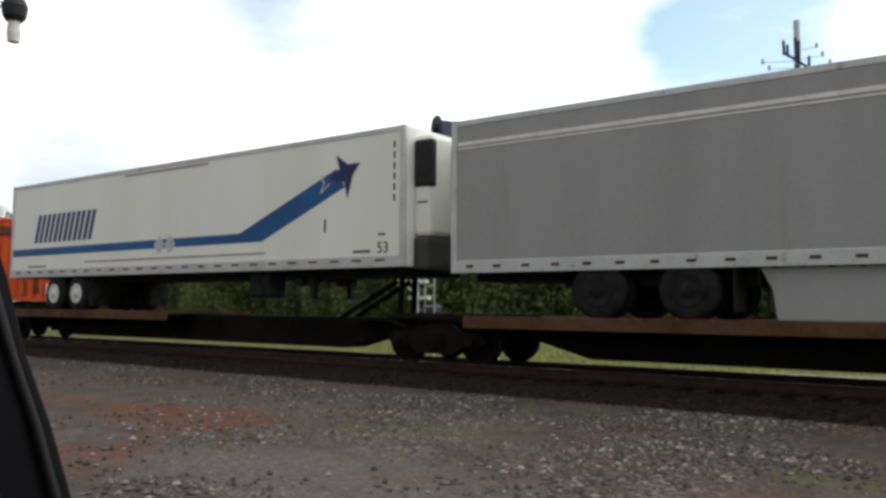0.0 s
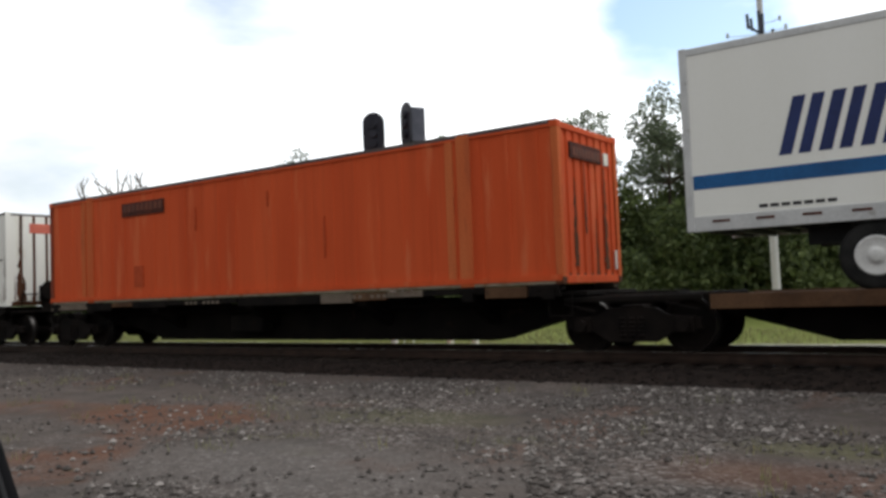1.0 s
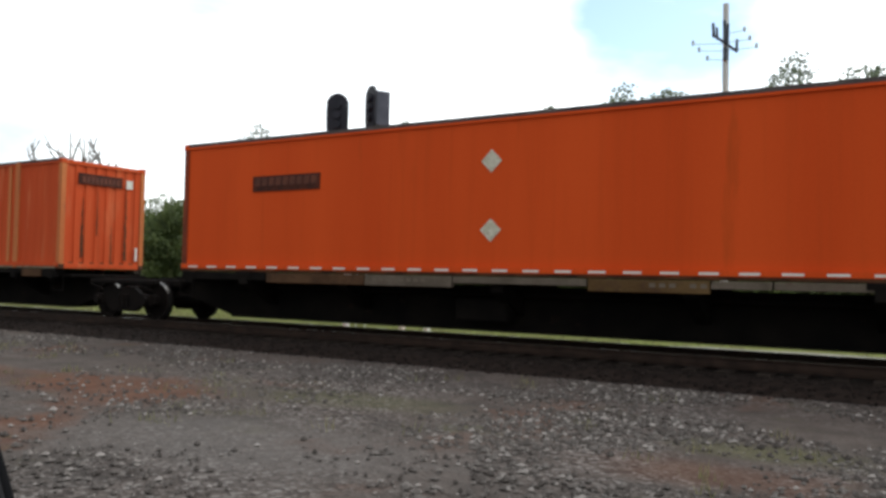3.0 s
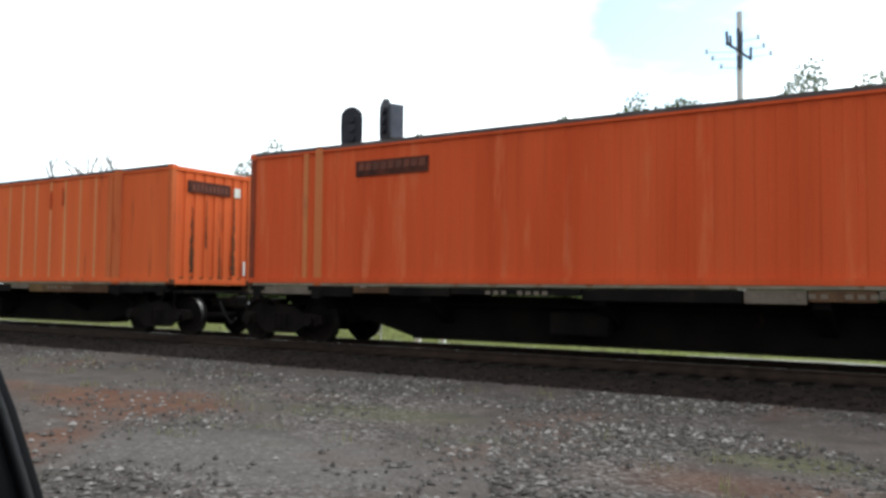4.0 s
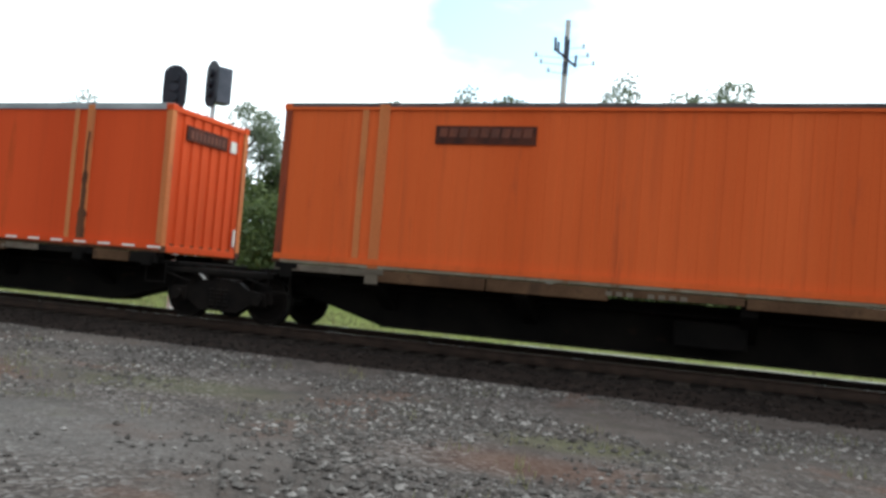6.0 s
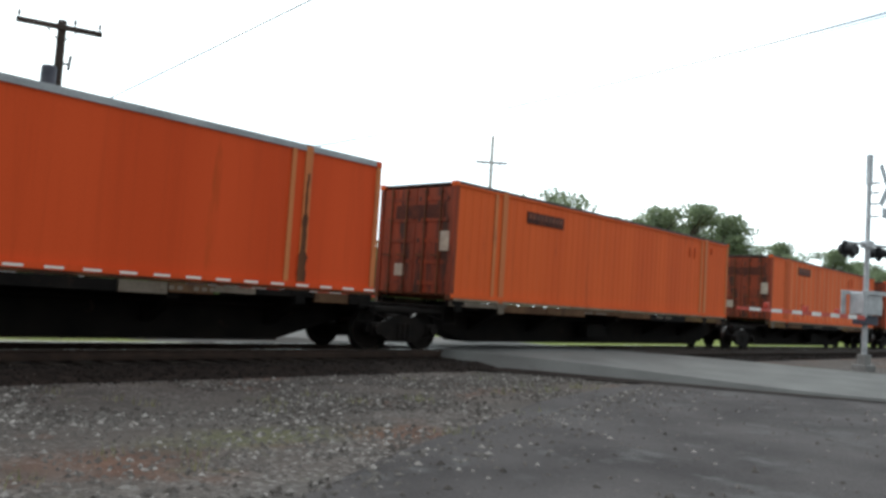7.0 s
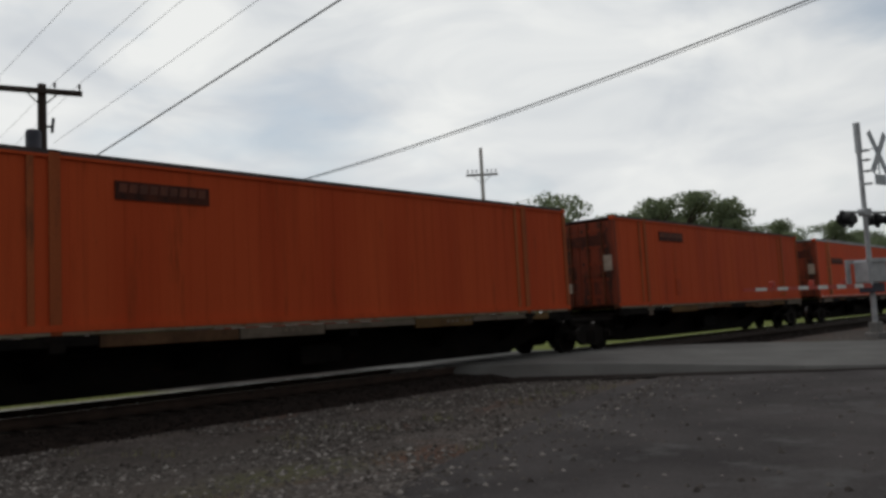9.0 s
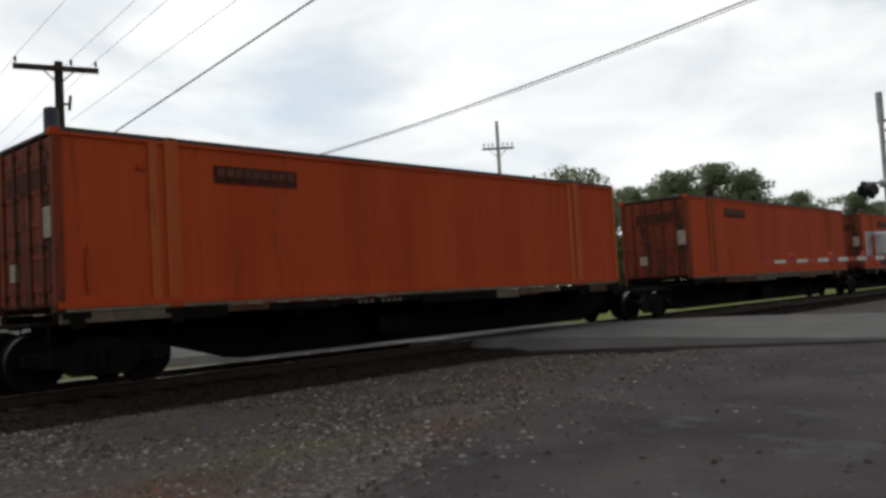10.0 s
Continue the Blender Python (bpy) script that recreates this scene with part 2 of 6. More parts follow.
    bp.inputs["Strength"].default_value, bp.inputs["Distance"].default_value = 0.7, 0.02
    l.new(vor.outputs["Distance"], bp.inputs["Height"])
    l.new(bp.outputs["Normal"], b.inputs["Normal"])
    return m


M_EARTH = earth()


def stone_material(name, lo, hi):
    m = bpy.data.materials.new(name)
    m.use_nodes = True
    n, l = m.node_tree.nodes, m.node_tree.links
    g = n.new("ShaderNodeNewGeometry")
    r = n.new("ShaderNodeValToRGB")
    r.color_ramp.elements[0].color, r.color_ramp.elements[1].color = (*lo, 1), (*hi, 1)
    mid = r.color_ramp.elements.new(0.80)
    mid.color = (*[a * 0.68 + c * 0.32 for a, c in zip(lo, hi)], 1)
    l.new(g.outputs["Random Per Island"], r.inputs["Fac"])
    l.new(r.outputs["Color"], n["Principled BSDF"].inputs["Base Color"])
    n["Principled BSDF"].inputs["Roughness"].default_value = 0.9
    n["Principled BSDF"].inputs["Specular IOR Level"].default_value = 0.1
    return m


M_STONE = stone_material("gravel_stone", (0.060, 0.051, 0.046), (0.30, 0.272, 0.252))
# ballast tones are near black to hold the train's shade
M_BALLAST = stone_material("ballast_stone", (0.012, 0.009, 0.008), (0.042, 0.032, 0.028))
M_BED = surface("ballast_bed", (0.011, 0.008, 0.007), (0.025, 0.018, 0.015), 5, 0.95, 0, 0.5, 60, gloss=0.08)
M_LOT = surface("packed_gravel", (0.042, 0.037, 0.037), (0.080, 0.071, 0.070), 0.6, 0.9, 0, 0.9, 28, wear=(0.088, 0.083, 0.082), wear_at=0.60, gloss=0.08, bump_dist=0.03)
M_ASPHALT = surface("asphalt", (0.11, 0.106, 0.102), (0.15, 0.146, 0.14), 0.7, 0.9, 0, 0.3, 70, wear=(0.085, 0.08, 0.076), wear_at=0.66, gloss=0.08)
M_PALE = surface("pale_limestone_track", (0.17, 0.168, 0.13), (0.25, 0.24, 0.19), 1.2, 0.95, 0, 0.4, 50, gloss=0.08)
M_TIE = surface("creosoted_wood", (0.016, 0.012, 0.010), (0.04, 0.03, 0.025), 6, 0.85, 0, 0.4, 50, vary=0.3, gloss=0.08)
M_RAIL = surface("rusty_rail_steel", (0.03, 0.019, 0.015), (0.06, 0.037, 0.028), 5, 0.6, 0.6, 0.2, 60)
M_RAILTOP = surface("polished_rail_head", (0.35, 0.34, 0.33), (0.5, 0.49, 0.48), 2, 0.25, 1.0, 0.05, 60)

ORANGES = {
    "dull": surface("dulled_orange_paint", (0.62, 0.102, 0.023), (0.71, 0.130, 0.033), 0.8, 0.7, 0, 0.08, 30, wear=(0.43, 0.08, 0.028), wear_at=0.66, streak=True, gloss=0.1, grit=0.12, runs=(0.42, 0.085, 0.030)),
    "chalked": surface("chalk_streaked_orange_paint", (0.56, 0.080, 0.024), (0.64, 0.105, 0.034), 1.0, 0.7, 0, 0.1, 30, wear=(0.64, 0.15, 0.06), wear_at=0.61, streak=True, gloss=0.08, grit=0.12, runs=(0.36, 0.062, 0.022)),
    "bright": surface("bright_orange_paint", (0.60, 0.071, 0.016), (0.68, 0.088, 0.022), 0.7, 0.65, 0, 0.08, 30, wear=(0.45, 0.07, 0.015), wear_at=0.68, streak=True, gloss=0.1, grit=0.12, runs=(0.46, 0.060, 0.016)),
    "vivid": surface("vivid_orange_paint", (0.66, 0.076, 0.012), (0.75, 0.096, 0.017), 0.7, 0.65, 0, 0.08, 30, wear=(0.56, 0.078, 0.013), wear_at=0.66, streak=True, gloss=0.1, grit=0.12, runs=(0.55, 0.070, 0.012)),
    "worn": surface("worn_orange_paint", (0.50, 0.070, 0.022), (0.58, 0.094, 0.030), 1.0, 0.7, 0, 0.1, 30, wear=(0.33, 0.06, 0.02), wear_at=0.64, streak=True, gloss=0.08, grit=0.12, runs=(0.31, 0.048, 0.016)),
    "faded": surface("faded_orange_paint", (0.64, 0.118, 0.034), (0.73, 0.152, 0.048), 1.0, 0.75, 0, 0.1, 30, wear=(0.40, 0.085, 0.03), wear_at=0.64, streak=True, gloss=0.08, grit=0.12, runs=(0.44, 0.085, 0.030)),
}
# rear ends: darker, browner than the sides, with streaked dark patches
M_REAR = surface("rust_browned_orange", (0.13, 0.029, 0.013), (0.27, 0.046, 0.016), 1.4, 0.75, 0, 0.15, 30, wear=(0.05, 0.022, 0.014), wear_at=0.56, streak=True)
M_POST = surface("stained_tan_post", (0.52, 0.145, 0.042), (0.57, 0.205, 0.066), 2.0, 0.7, 0, 0.15, 30, wear=(0.32, 0.10, 0.045), wear_at=0.60, streak=True)
M_POSTSOFT = surface("faint_tan_post", (0.53, 0.105, 0.034), (0.56, 0.155, 0.055), 2.0, 0.75, 0, 0.15, 30, wear=(0.40, 0.09, 0.035), wear_at=0.58, streak=True, gloss=0.08)
M_POSTDARK = surface("brown_streaked_post", (0.34, 0.085, 0.032), (0.44, 0.13, 0.05), 2.0, 0.75, 0, 0.15, 30, wear=(0.20, 0.07, 0.035), wear_at=0.56, streak=True, gloss=0.08)
M_DOORPLACARD = surface("grimy_beige_placard", (0.34, 0.29, 0.23), (0.46, 0.40, 0.32), 5, 0.7, 0, 0.05, 30)
M_SEAM = surface("chalky_seam_paint", (0.58, 0.20, 0.07), (0.63, 0.27, 0.11), 2.0, 0.75, 0, 0.1, 30, streak=True)
M_GRIME = surface("grimy_brown_steel", (0.06, 0.03, 0.02), (0.17, 0.07, 0.035), 2.0, 0.8, 0, 0.2, 30, streak=True, gloss=0.08)
M_ROOF = surface("weathered_aluminium_roof", (0.30, 0.31, 0.32), (0.45, 0.46, 0.47), 1.0, 0.6, 0.3, 0.1, 20)
M_DARKROOF = surface("dirty_roof_rail", (0.055, 0.045, 0.045), (0.12, 0.095, 0.09), 1.5, 0.8, 0, 0.1, 30)
M_RAILPALE = surface("pale_bottom_rail", (0.24, 0.20, 0.14), (0.36, 0.30, 0.22), 1.6, 0.75, 0, 0.15, 30, wear=(0.22, 0.13, 0.07), wear_at=0.58)
M_LOGO = surface("faded_dark_decal", (0.05, 0.022, 0.018), (0.11, 0.035, 0.022), 4, 0.7, 0, 0.05, 30, gloss=0.08)
M_LOGOTEXT = surface("rubbed_decal_letters", (0.10, 0.036, 0.024), (0.17, 0.052, 0.03), 5, 0.7, 0, 0.05, 30)
M_DATA = surface("rust_red_stencil", (0.40, 0.062, 0.021), (0.48, 0.080, 0.029), 9, 0.7, 0, 0.05, 30, gloss=0.08)
M_PLACARD = surface("white_placard", (0.62, 0.60, 0.52), (0.74, 0.72, 0.66), 5, 0.6, 0, 0.05, 30)
M_DIAMOND = surface("faded_hazard_placard", (0.56, 0.52, 0.40), (0.76, 0.73, 0.62), 9, 0.6, 0, 0.05, 30, wear=(0.30, 0.20, 0.09), wear_at=0.62)
M_REFLECT = surface("white_reflective_tape", (0.70, 0.66, 0.60), (0.82, 0.79, 0.74), 5, 0.4, 0, 0.03, 30)
M_WHITE = surface("white_trailer_paint", (0.81, 0.80, 0.735), (0.87, 0.86, 0.81), 0.6, 0.45, 0, 0.05, 25, wear=(0.72, 0.69, 0.61), wear_at=0.68, streak=True, grit=0.12)
M_WHITEBOX = surface("chalky_white_container_paint", (0.78, 0.765, 0.70), (0.86, 0.85, 0.80), 0.8, 0.65, 0, 0.1, 30, wear=(0.60, 0.53, 0.43), wear_at=0.61, streak=True, grit=0.12)
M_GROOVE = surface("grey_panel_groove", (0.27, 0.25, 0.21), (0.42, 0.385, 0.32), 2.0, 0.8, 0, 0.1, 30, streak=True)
M_SILVER = surface("dull_silver_trailer_skin", (0.295, 0.298, 0.286), (0.35, 0.352, 0.34), 0.8, 0.5, 0.15, 0.05, 25, wear=(0.285, 0.28, 0.265), wear_at=0.66, streak=True, grit=0.12)
M_ALU = surface("bare_aluminium_rail", (0.50, 0.50, 0.50), (0.62, 0.62, 0.61), 1.6, 0.45, 0.5, 0.1, 30, wear=(0.30, 0.28, 0.26), wear_at=0.66)
M_BLUE = surface("deep_blue_decal", (0.008, 0.07, 0.20), (0.012, 0.105, 0.29), 1.0, 0.4, 0, 0.02, 25)
M_NAVY = surface("navy_decal", (0.012, 0.022, 0.09), (0.02, 0.034, 0.13), 1.0, 0.4, 0, 0.02, 25)
M_SHED = surface("pale_grey_boards", (0.42, 0.41, 0.40), (0.52, 0.51, 0.49), 1.5, 0.8, 0, 0.1, 30, streak=True)
M_CONCRETE = surface("grey_concrete", (0.17, 0.165, 0.16), (0.25, 0.24, 0.23), 3.0, 0.9, 0, 0.3, 40)
M_LIGHTGREY = surface("pale_grey_decal", (0.42, 0.46, 0.50), (0.55, 0.58, 0.60), 3.0, 0.5, 0, 0.02, 25)
M_RED = surface("coral_red_decal", (0.55, 0.12, 0.08), (0.65, 0.18, 0.12), 3.0, 0.6, 0, 0.02, 25)
# near-black base with sparse brown wear patches
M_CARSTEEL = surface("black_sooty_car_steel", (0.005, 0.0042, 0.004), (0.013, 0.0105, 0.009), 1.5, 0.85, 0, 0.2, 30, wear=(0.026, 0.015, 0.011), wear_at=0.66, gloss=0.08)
M_DECK = surface("rusty_brown_deck", (0.064, 0.034, 0.020), (0.120, 0.066, 0.037), 1.2, 0.85, 0, 0.2, 30, wear=(0.07, 0.04, 0.025), wear_at=0.58, gloss=0.08)
M_OCHRE = surface("ochre_side_sill", (0.105, 0.060, 0.026), (0.155, 0.095, 0.042), 1.2, 0.8, 0, 0.2, 30, wear=(0.09, 0.05, 0.03), wear_at=0.60, gloss=0.08)
M_TANPLATE = surface("dusty_tan_plate", (0.10, 0.078, 0.056), (0.165, 0.13, 0.10), 1.6, 0.8, 0, 0.2, 30, wear=(0.12, 0.08, 0.06), wear_at=0.60)
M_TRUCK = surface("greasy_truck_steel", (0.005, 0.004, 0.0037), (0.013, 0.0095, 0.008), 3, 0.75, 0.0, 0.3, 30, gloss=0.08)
M_TREAD = surface("bright_wheel_tread", (0.06, 0.057, 0.055), (0.10, 0.097, 0.094), 3, 0.4, 0.9, 0.1, 30)
M_TYRE = surface("tyre_rubber", (0.012, 0.012, 0.012), (0.028, 0.027, 0.026), 4, 0.85, 0, 0.2, 40, gloss=0.08)
M_WHEEL = surface("white_wheel_disc", (0.55, 0.54, 0.52), (0.68, 0.67, 0.65), 4, 0.5, 0, 0.05, 30)
M_DARKGREY = surface("sooty_grey_panel", (0.035, 0.035, 0.034), (0.075, 0.073, 0.07), 2, 0.7, 0, 0.1, 30)
M_BLACK = surface("matt_black_paint", (0.010, 0.010, 0.011), (0.022, 0.022, 0.024), 3, 0.6, 0, 0.1, 40)
M_SIGNALBLACK = surface("signal_black_paint", (0.012, 0.013, 0.02), (0.026, 0.027, 0.038), 3, 0.5, 0, 0.1, 40)
M_SIGNALBOX = surface("dark_blue_grey_case", (0.05, 0.055, 0.075), (0.08, 0.085, 0.11), 3, 0.5, 0, 0.1, 40)
M_GALV = surface("galvanised_steel", (0.38, 0.39, 0.41), (0.54, 0.55, 0.56), 4, 0.5, 0.35, 0.1, 40)
M_WOODPALE = surface("silvered_pole_wood", (0.50, 0.49, 0.48), (0.62, 0.61, 0.60), 3, 0.9, 0, 0.4, 40, streak=True)
M_WOODDARK = surface("dark_pole_wood", (0.035, 0.028, 0.024), (0.075, 0.06, 0.052), 3, 0.9, 0, 0.4, 40, streak=True)
M_WIRE = surface("black_cable", (0.02, 0.02, 0.021), (0.035, 0.035, 0.036), 3, 0.7, 0, 0.0, 40)
M_WIREPALE = surface("grey_bare_wire", (0.20, 0.20, 0.21), (0.30, 0.30, 0.31), 3, 0.6, 0.4, 0.0, 40)
M_GLASS = surface("insulator_glaze", (0.05, 0.045, 0.045), (0.10, 0.09, 0.09), 3, 0.25, 0, 0.0, 40)
M_BARK = surface("bark", (0.05, 0.04, 0.032), (0.11, 0.09, 0.072), 4, 0.95, 0, 0.6, 30, streak=True, gloss=0.08)
M_DEADWOOD = surface("dead_grey_wood", (0.16, 0.145, 0.135), (0.26, 0.24, 0.225), 4, 0.95, 0, 0.5, 30, streak=True)
# crown greens are lightened to paint in the haze over far trees
M_LEAF = leafy("leaves", (0.120, 0.155, 0.088), (0.27, 0.32, 0.18))
M_LEAFPALE = leafy("pale_leaves", (0.085, 0.112, 0.072), (0.20, 0.235, 0.145))
M_LEAFBUSH = leafy("bush_leaves", (0.064, 0.092, 0.033), (0.17, 0.215, 0.075))
M_GRASSBLADE = leafy("dry_grass", (0.10, 0.11, 0.04), (0.26, 0.24, 0.12))
# black trim set deeper to include the shade inside the car
M_TRIM = surface("black_car_trim", (0.0025, 0.0025, 0.003), (0.005, 0.005, 0.006), 4, 0.8, 0, 0.04, 120, gloss=0.06, grit=0.1)
M_RUBBER = surface("grey_window_seal", (0.007, 0.007, 0.008), (0.012, 0.012, 0.013), 4, 0.6, 0, 0.1, 80, gloss=0.12)
M_BAND = surface("dark_grey_trim", (0.016, 0.016, 0.018), (0.026, 0.026, 0.029), 4, 0.7, 0, 0.1, 80, gloss=0.1)
M_CARPAINT = surface("dark_car_paint", (0.02, 0.02, 0.022), (0.03, 0.03, 0.033), 2, 0.3, 0.3, 0.02, 80)
M_STRIPEWHITE = surface("gate_white", (0.66, 0.66, 0.64), (0.78, 0.78, 0.75), 4, 0.5, 0, 0.05, 40)
M_STRIPERED = surface("gate_red", (0.45, 0.06, 0.04), (0.55, 0.09, 0.06), 4, 0.5, 0, 0.05, 40)


# ---- mesh helpers ----
def box(bm, x0, x1, y0, y1, z0, z1, bevel=0.0):
    r = bmesh.ops.create_cube(bm, size=1.0, matrix=Matrix.Translation(((x0 + x1) / 2, (y0 + y1) / 2, (z0 + z1) / 2)) @ Matrix.Diagonal((x1 - x0, y1 - y0, z1 - z0, 1)))
    if bevel:
        es = list({e for v in r["verts"] for e in v.link_edges})
        bmesh.ops.bevel(bm, geom=es, offset=bevel, segments=2, affect="EDGES", profile=0.5)


def bar(bm, p, q, r, r2=None, seg=10):
    """A round bar from p to q, tapered to r2."""
    p, q = Vector(p), Vector(q)
    d = q - p
    m = Matrix.Translation((p + q) / 2) @ d.to_track_quat("Z", "Y").to_matrix().to_4x4()
    bmesh.ops.create_cone(bm, cap_ends=True, segments=seg, radius1=r, radius2=r if r2 is None else r2, depth=d.length, matrix=m)


def plate(bm, pts, d):
    """A flat plate: the outline pts, pushed out by the vector d."""
    a = [bm.verts.new(p) for p in pts]
    b = [bm.verts.new(Vector(p) + Vector(d)) for p in pts]
    bm.faces.new(a)
    bm.faces.new(b[::-1])
    for i in range(len(a)):
        j = (i + 1) % len(a)
        bm.faces.new((a[j], a[i], b[i], b[j]))


def lathe(bm, prof, m=Matrix(), seg=24):
    """A turned body: prof is (radius, height) along local z."""
    rings = []
    for r, h in prof:
        rings.append([bm.verts.new(m @ Vector((r * math.cos(2 * math.pi * i / seg), r * math.sin(2 * math.pi * i / seg), h))) for i in range(seg)])
    for a, b in zip(rings, rings[1:]):
        for i in range(seg):
            j = (i + 1) % seg
            bm.faces.new((a[i], a[j], b[j], b[i]))
    bm.faces.new(rings[0][::-1])
    bm.faces.new(rings[-1])


def mesh_of(name, bm, material, smooth=False):
    bmesh.ops.recalc_face_normals(bm, faces=bm.faces)
    me = bpy.data.meshes.new(name)
    bm.to_mesh(me)
    bm.free()
    me.materials.append(material)
    if smooth:
        for p in me.polygons:
            p.use_smooth = True
    return me


def part(name, bm, material, parent, label="", at=None, smooth=False):
    """Links a bmesh as one mesh object under a thing or a part."""
    ob = new(name, mesh_of(name, bm, material, smooth))
    ob.parent = parent
    if at is not None:
        ob.matrix_basis = at
    return tagged(ob, label)


def again(ob, m, parent=None):
    """Another object on the same mesh, at the pose m."""
    o = new(ob.name.split(".")[0], ob.data)
    o.parent = parent or ob.parent
    o.matrix_basis = m
    if "label" in ob:
        o["label"] = ob["label"]
    return o


def thing(name, label, category, group="", at=None, kind=""):
    ob = new(name)
    if at is not None:
        ob.matrix_basis = at
    return tagged(ob, label, category, group, kind)


def B():
    return bmesh.new()


# ---- ground, road and track ----
def ground_height(x, y):
    z = -0.34
    if x > 20 and y < -2.4:      # the ground rises beyond the crossing road
        k, j = min((x - 20) / 6.0, 1.0), min((-2.4 - y) / 1.6, 1.0)
        z += 0.21 * k * k * (3 - 2 * k) * j
    if y > 3.0:
        z = -0.34 - 0.10 * min((y - 3.0) / 3.0, 1.0)
    return z


def build_ground():
    xs = [-1600, -600, -250, -120] + [-60 + 1.0 * i for i in range(121)] + [120, 250, 600, 1600]
    ys = [-1200, -400, -120, -60] + [-40 + 1.0 * i for i in range(38)] + [-2.4, 0, 3, 4.5, 6, 9, 14, 20, 30, 45, 70, 140, 400, 1600]
    bm = B()
    grid = []
    for y in ys:
        row = []
        for x in xs:
            w = 0.035 * noise.noise(Vector((x * 0.21, y * 0.21, 3.1))) if -60 <= x <= 60 and -40 <= y < -4 else 0.0
            row.append(bm.verts.new((x, y, ground_height(x, y) + w)))
        grid.append(row)
    for a, b in zip(grid, grid[1:]):
        for i in range(len(xs) - 1):
            bm.faces.new((a[i], a[i + 1], b[i + 1], b[i]))
    g = new("ground", mesh_of("ground", bm, M_EARTH, True))
    tagged(g, "stony brown-grey gravel ground turning to mown grass beyond the track", "ground", kind="structure")

    # packed lot beside the road
    bm = B()
    edge = [(-9.0, -13.2), (-3.0, -11.3), (1.5, -10.1), (4.0, -9.3), (6.0, -8.5), (8.5, -7.5), (11.0, -6.6), (14.0, -5.9), (17.0, -5.6), (21.0, -5.6), (25.0, -5.6)]
    top = [(x, y + 0.25 * noise.noise(Vector((x, y, 1.0)))) for x, y in edge]
    a = [bm.verts.new((x, y, -0.31)) for x, y in top]
    b = [bm.verts.new((x, -30.0, -0.31)) for x, y in top]
    c = [bm.verts.new((x, y + 0.35, -0.40)) for x, y in top]
    for i in range(len(a) - 1):
        bm.faces.new((b[i], b[i + 1], a[i + 1], a[i]))
        bm.faces.new((a[i], a[i + 1], c[i + 1], c[i]))
    tagged(new("pavement", mesh_of("pavement", bm, M_LOT)), "grey packed gravel lot beside the crossing road", "lot", kind="structure")

    # road over the track, crossing it askew
    def road_z(y, drop):
        k = max(0.0, min(1.0, (abs(y) - 2.4) / 7.0))
        return -0.015 - drop * k * k * (3 - 2 * k)
    bm = B()
    rows = []
    for i in range(161):
        y = -60 + i * 0.75
        w = 0.16 * noise.noise(Vector((3.0, y * 0.55, 0))) + 0.07 * noise.noise(Vector((3.0, y * 2.1, 5)))
        flare = max(0.0, (-y - 13) * 0.05)
        near, far = 14.7 - 0.41 * y + w - flare, 22.7 - 0.41 * y - w
        lo, hi = road_z(y, 0.235), road_z(y, 0.095)
        rows.append([bm.verts.new(p) for p in ((near - 0.3, y, lo - 0.35), (near, y, lo), (near * 0.52 + far * 0.48, y, (lo + hi) / 2 + 0.04), (far, y, hi), (far + 0.4, y, hi - 0.35))])
    for a, b in zip(rows, rows[1:]):
        for i in range(4):
            bm.faces.new((a[i], a[i + 1], b[i + 1], b[i]))
    tagged(new("road", mesh_of("road", bm, M_ASPHALT)), "worn pale grey asphalt road humped over the track", "road", kind="structure")

    # dark strip painting the shadow in the dip between lot and road
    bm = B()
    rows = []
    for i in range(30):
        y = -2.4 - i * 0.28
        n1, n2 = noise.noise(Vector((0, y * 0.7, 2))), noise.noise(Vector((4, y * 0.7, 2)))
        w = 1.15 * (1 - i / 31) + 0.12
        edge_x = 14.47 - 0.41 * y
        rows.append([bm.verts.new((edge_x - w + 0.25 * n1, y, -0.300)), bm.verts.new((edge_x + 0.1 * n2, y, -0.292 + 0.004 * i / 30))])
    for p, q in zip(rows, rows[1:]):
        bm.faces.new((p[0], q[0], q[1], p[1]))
    tagged(new("pavement_verge", mesh_of("pavement_verge", bm, M_BED)), "dark strip for the shaded dip between lot and road", "verge", kind="structure")

    # limestone strip along the far side of the track
    bm = B()
    rows = []
    for i in range(40):
        x = -9.0 + i * 0.7
        n1, n2 = noise.noise(Vector((x * 0.6, 0, 0))), noise.noise(Vector((x * 0.6, 5, 0)))
        k = min(1.0, i / 6)
        rows.append([bm.verts.new((x, 4.4 - 1.3 * k + 0.3 * n1, -0.335)), bm.verts.new((x, 4.6 + 1.6 * k + 0.4 * n2, -0.385))])
    for a, b in zip(rows, rows[1:]):
        bm.faces.new((a[0], b[0], b[1], a[1]))
    tagged(new("pavement_far", mesh_of("pavement_far", bm, M_PALE)), "pale limestone service strip beside the railway", "path", kind="structure")


build_ground()


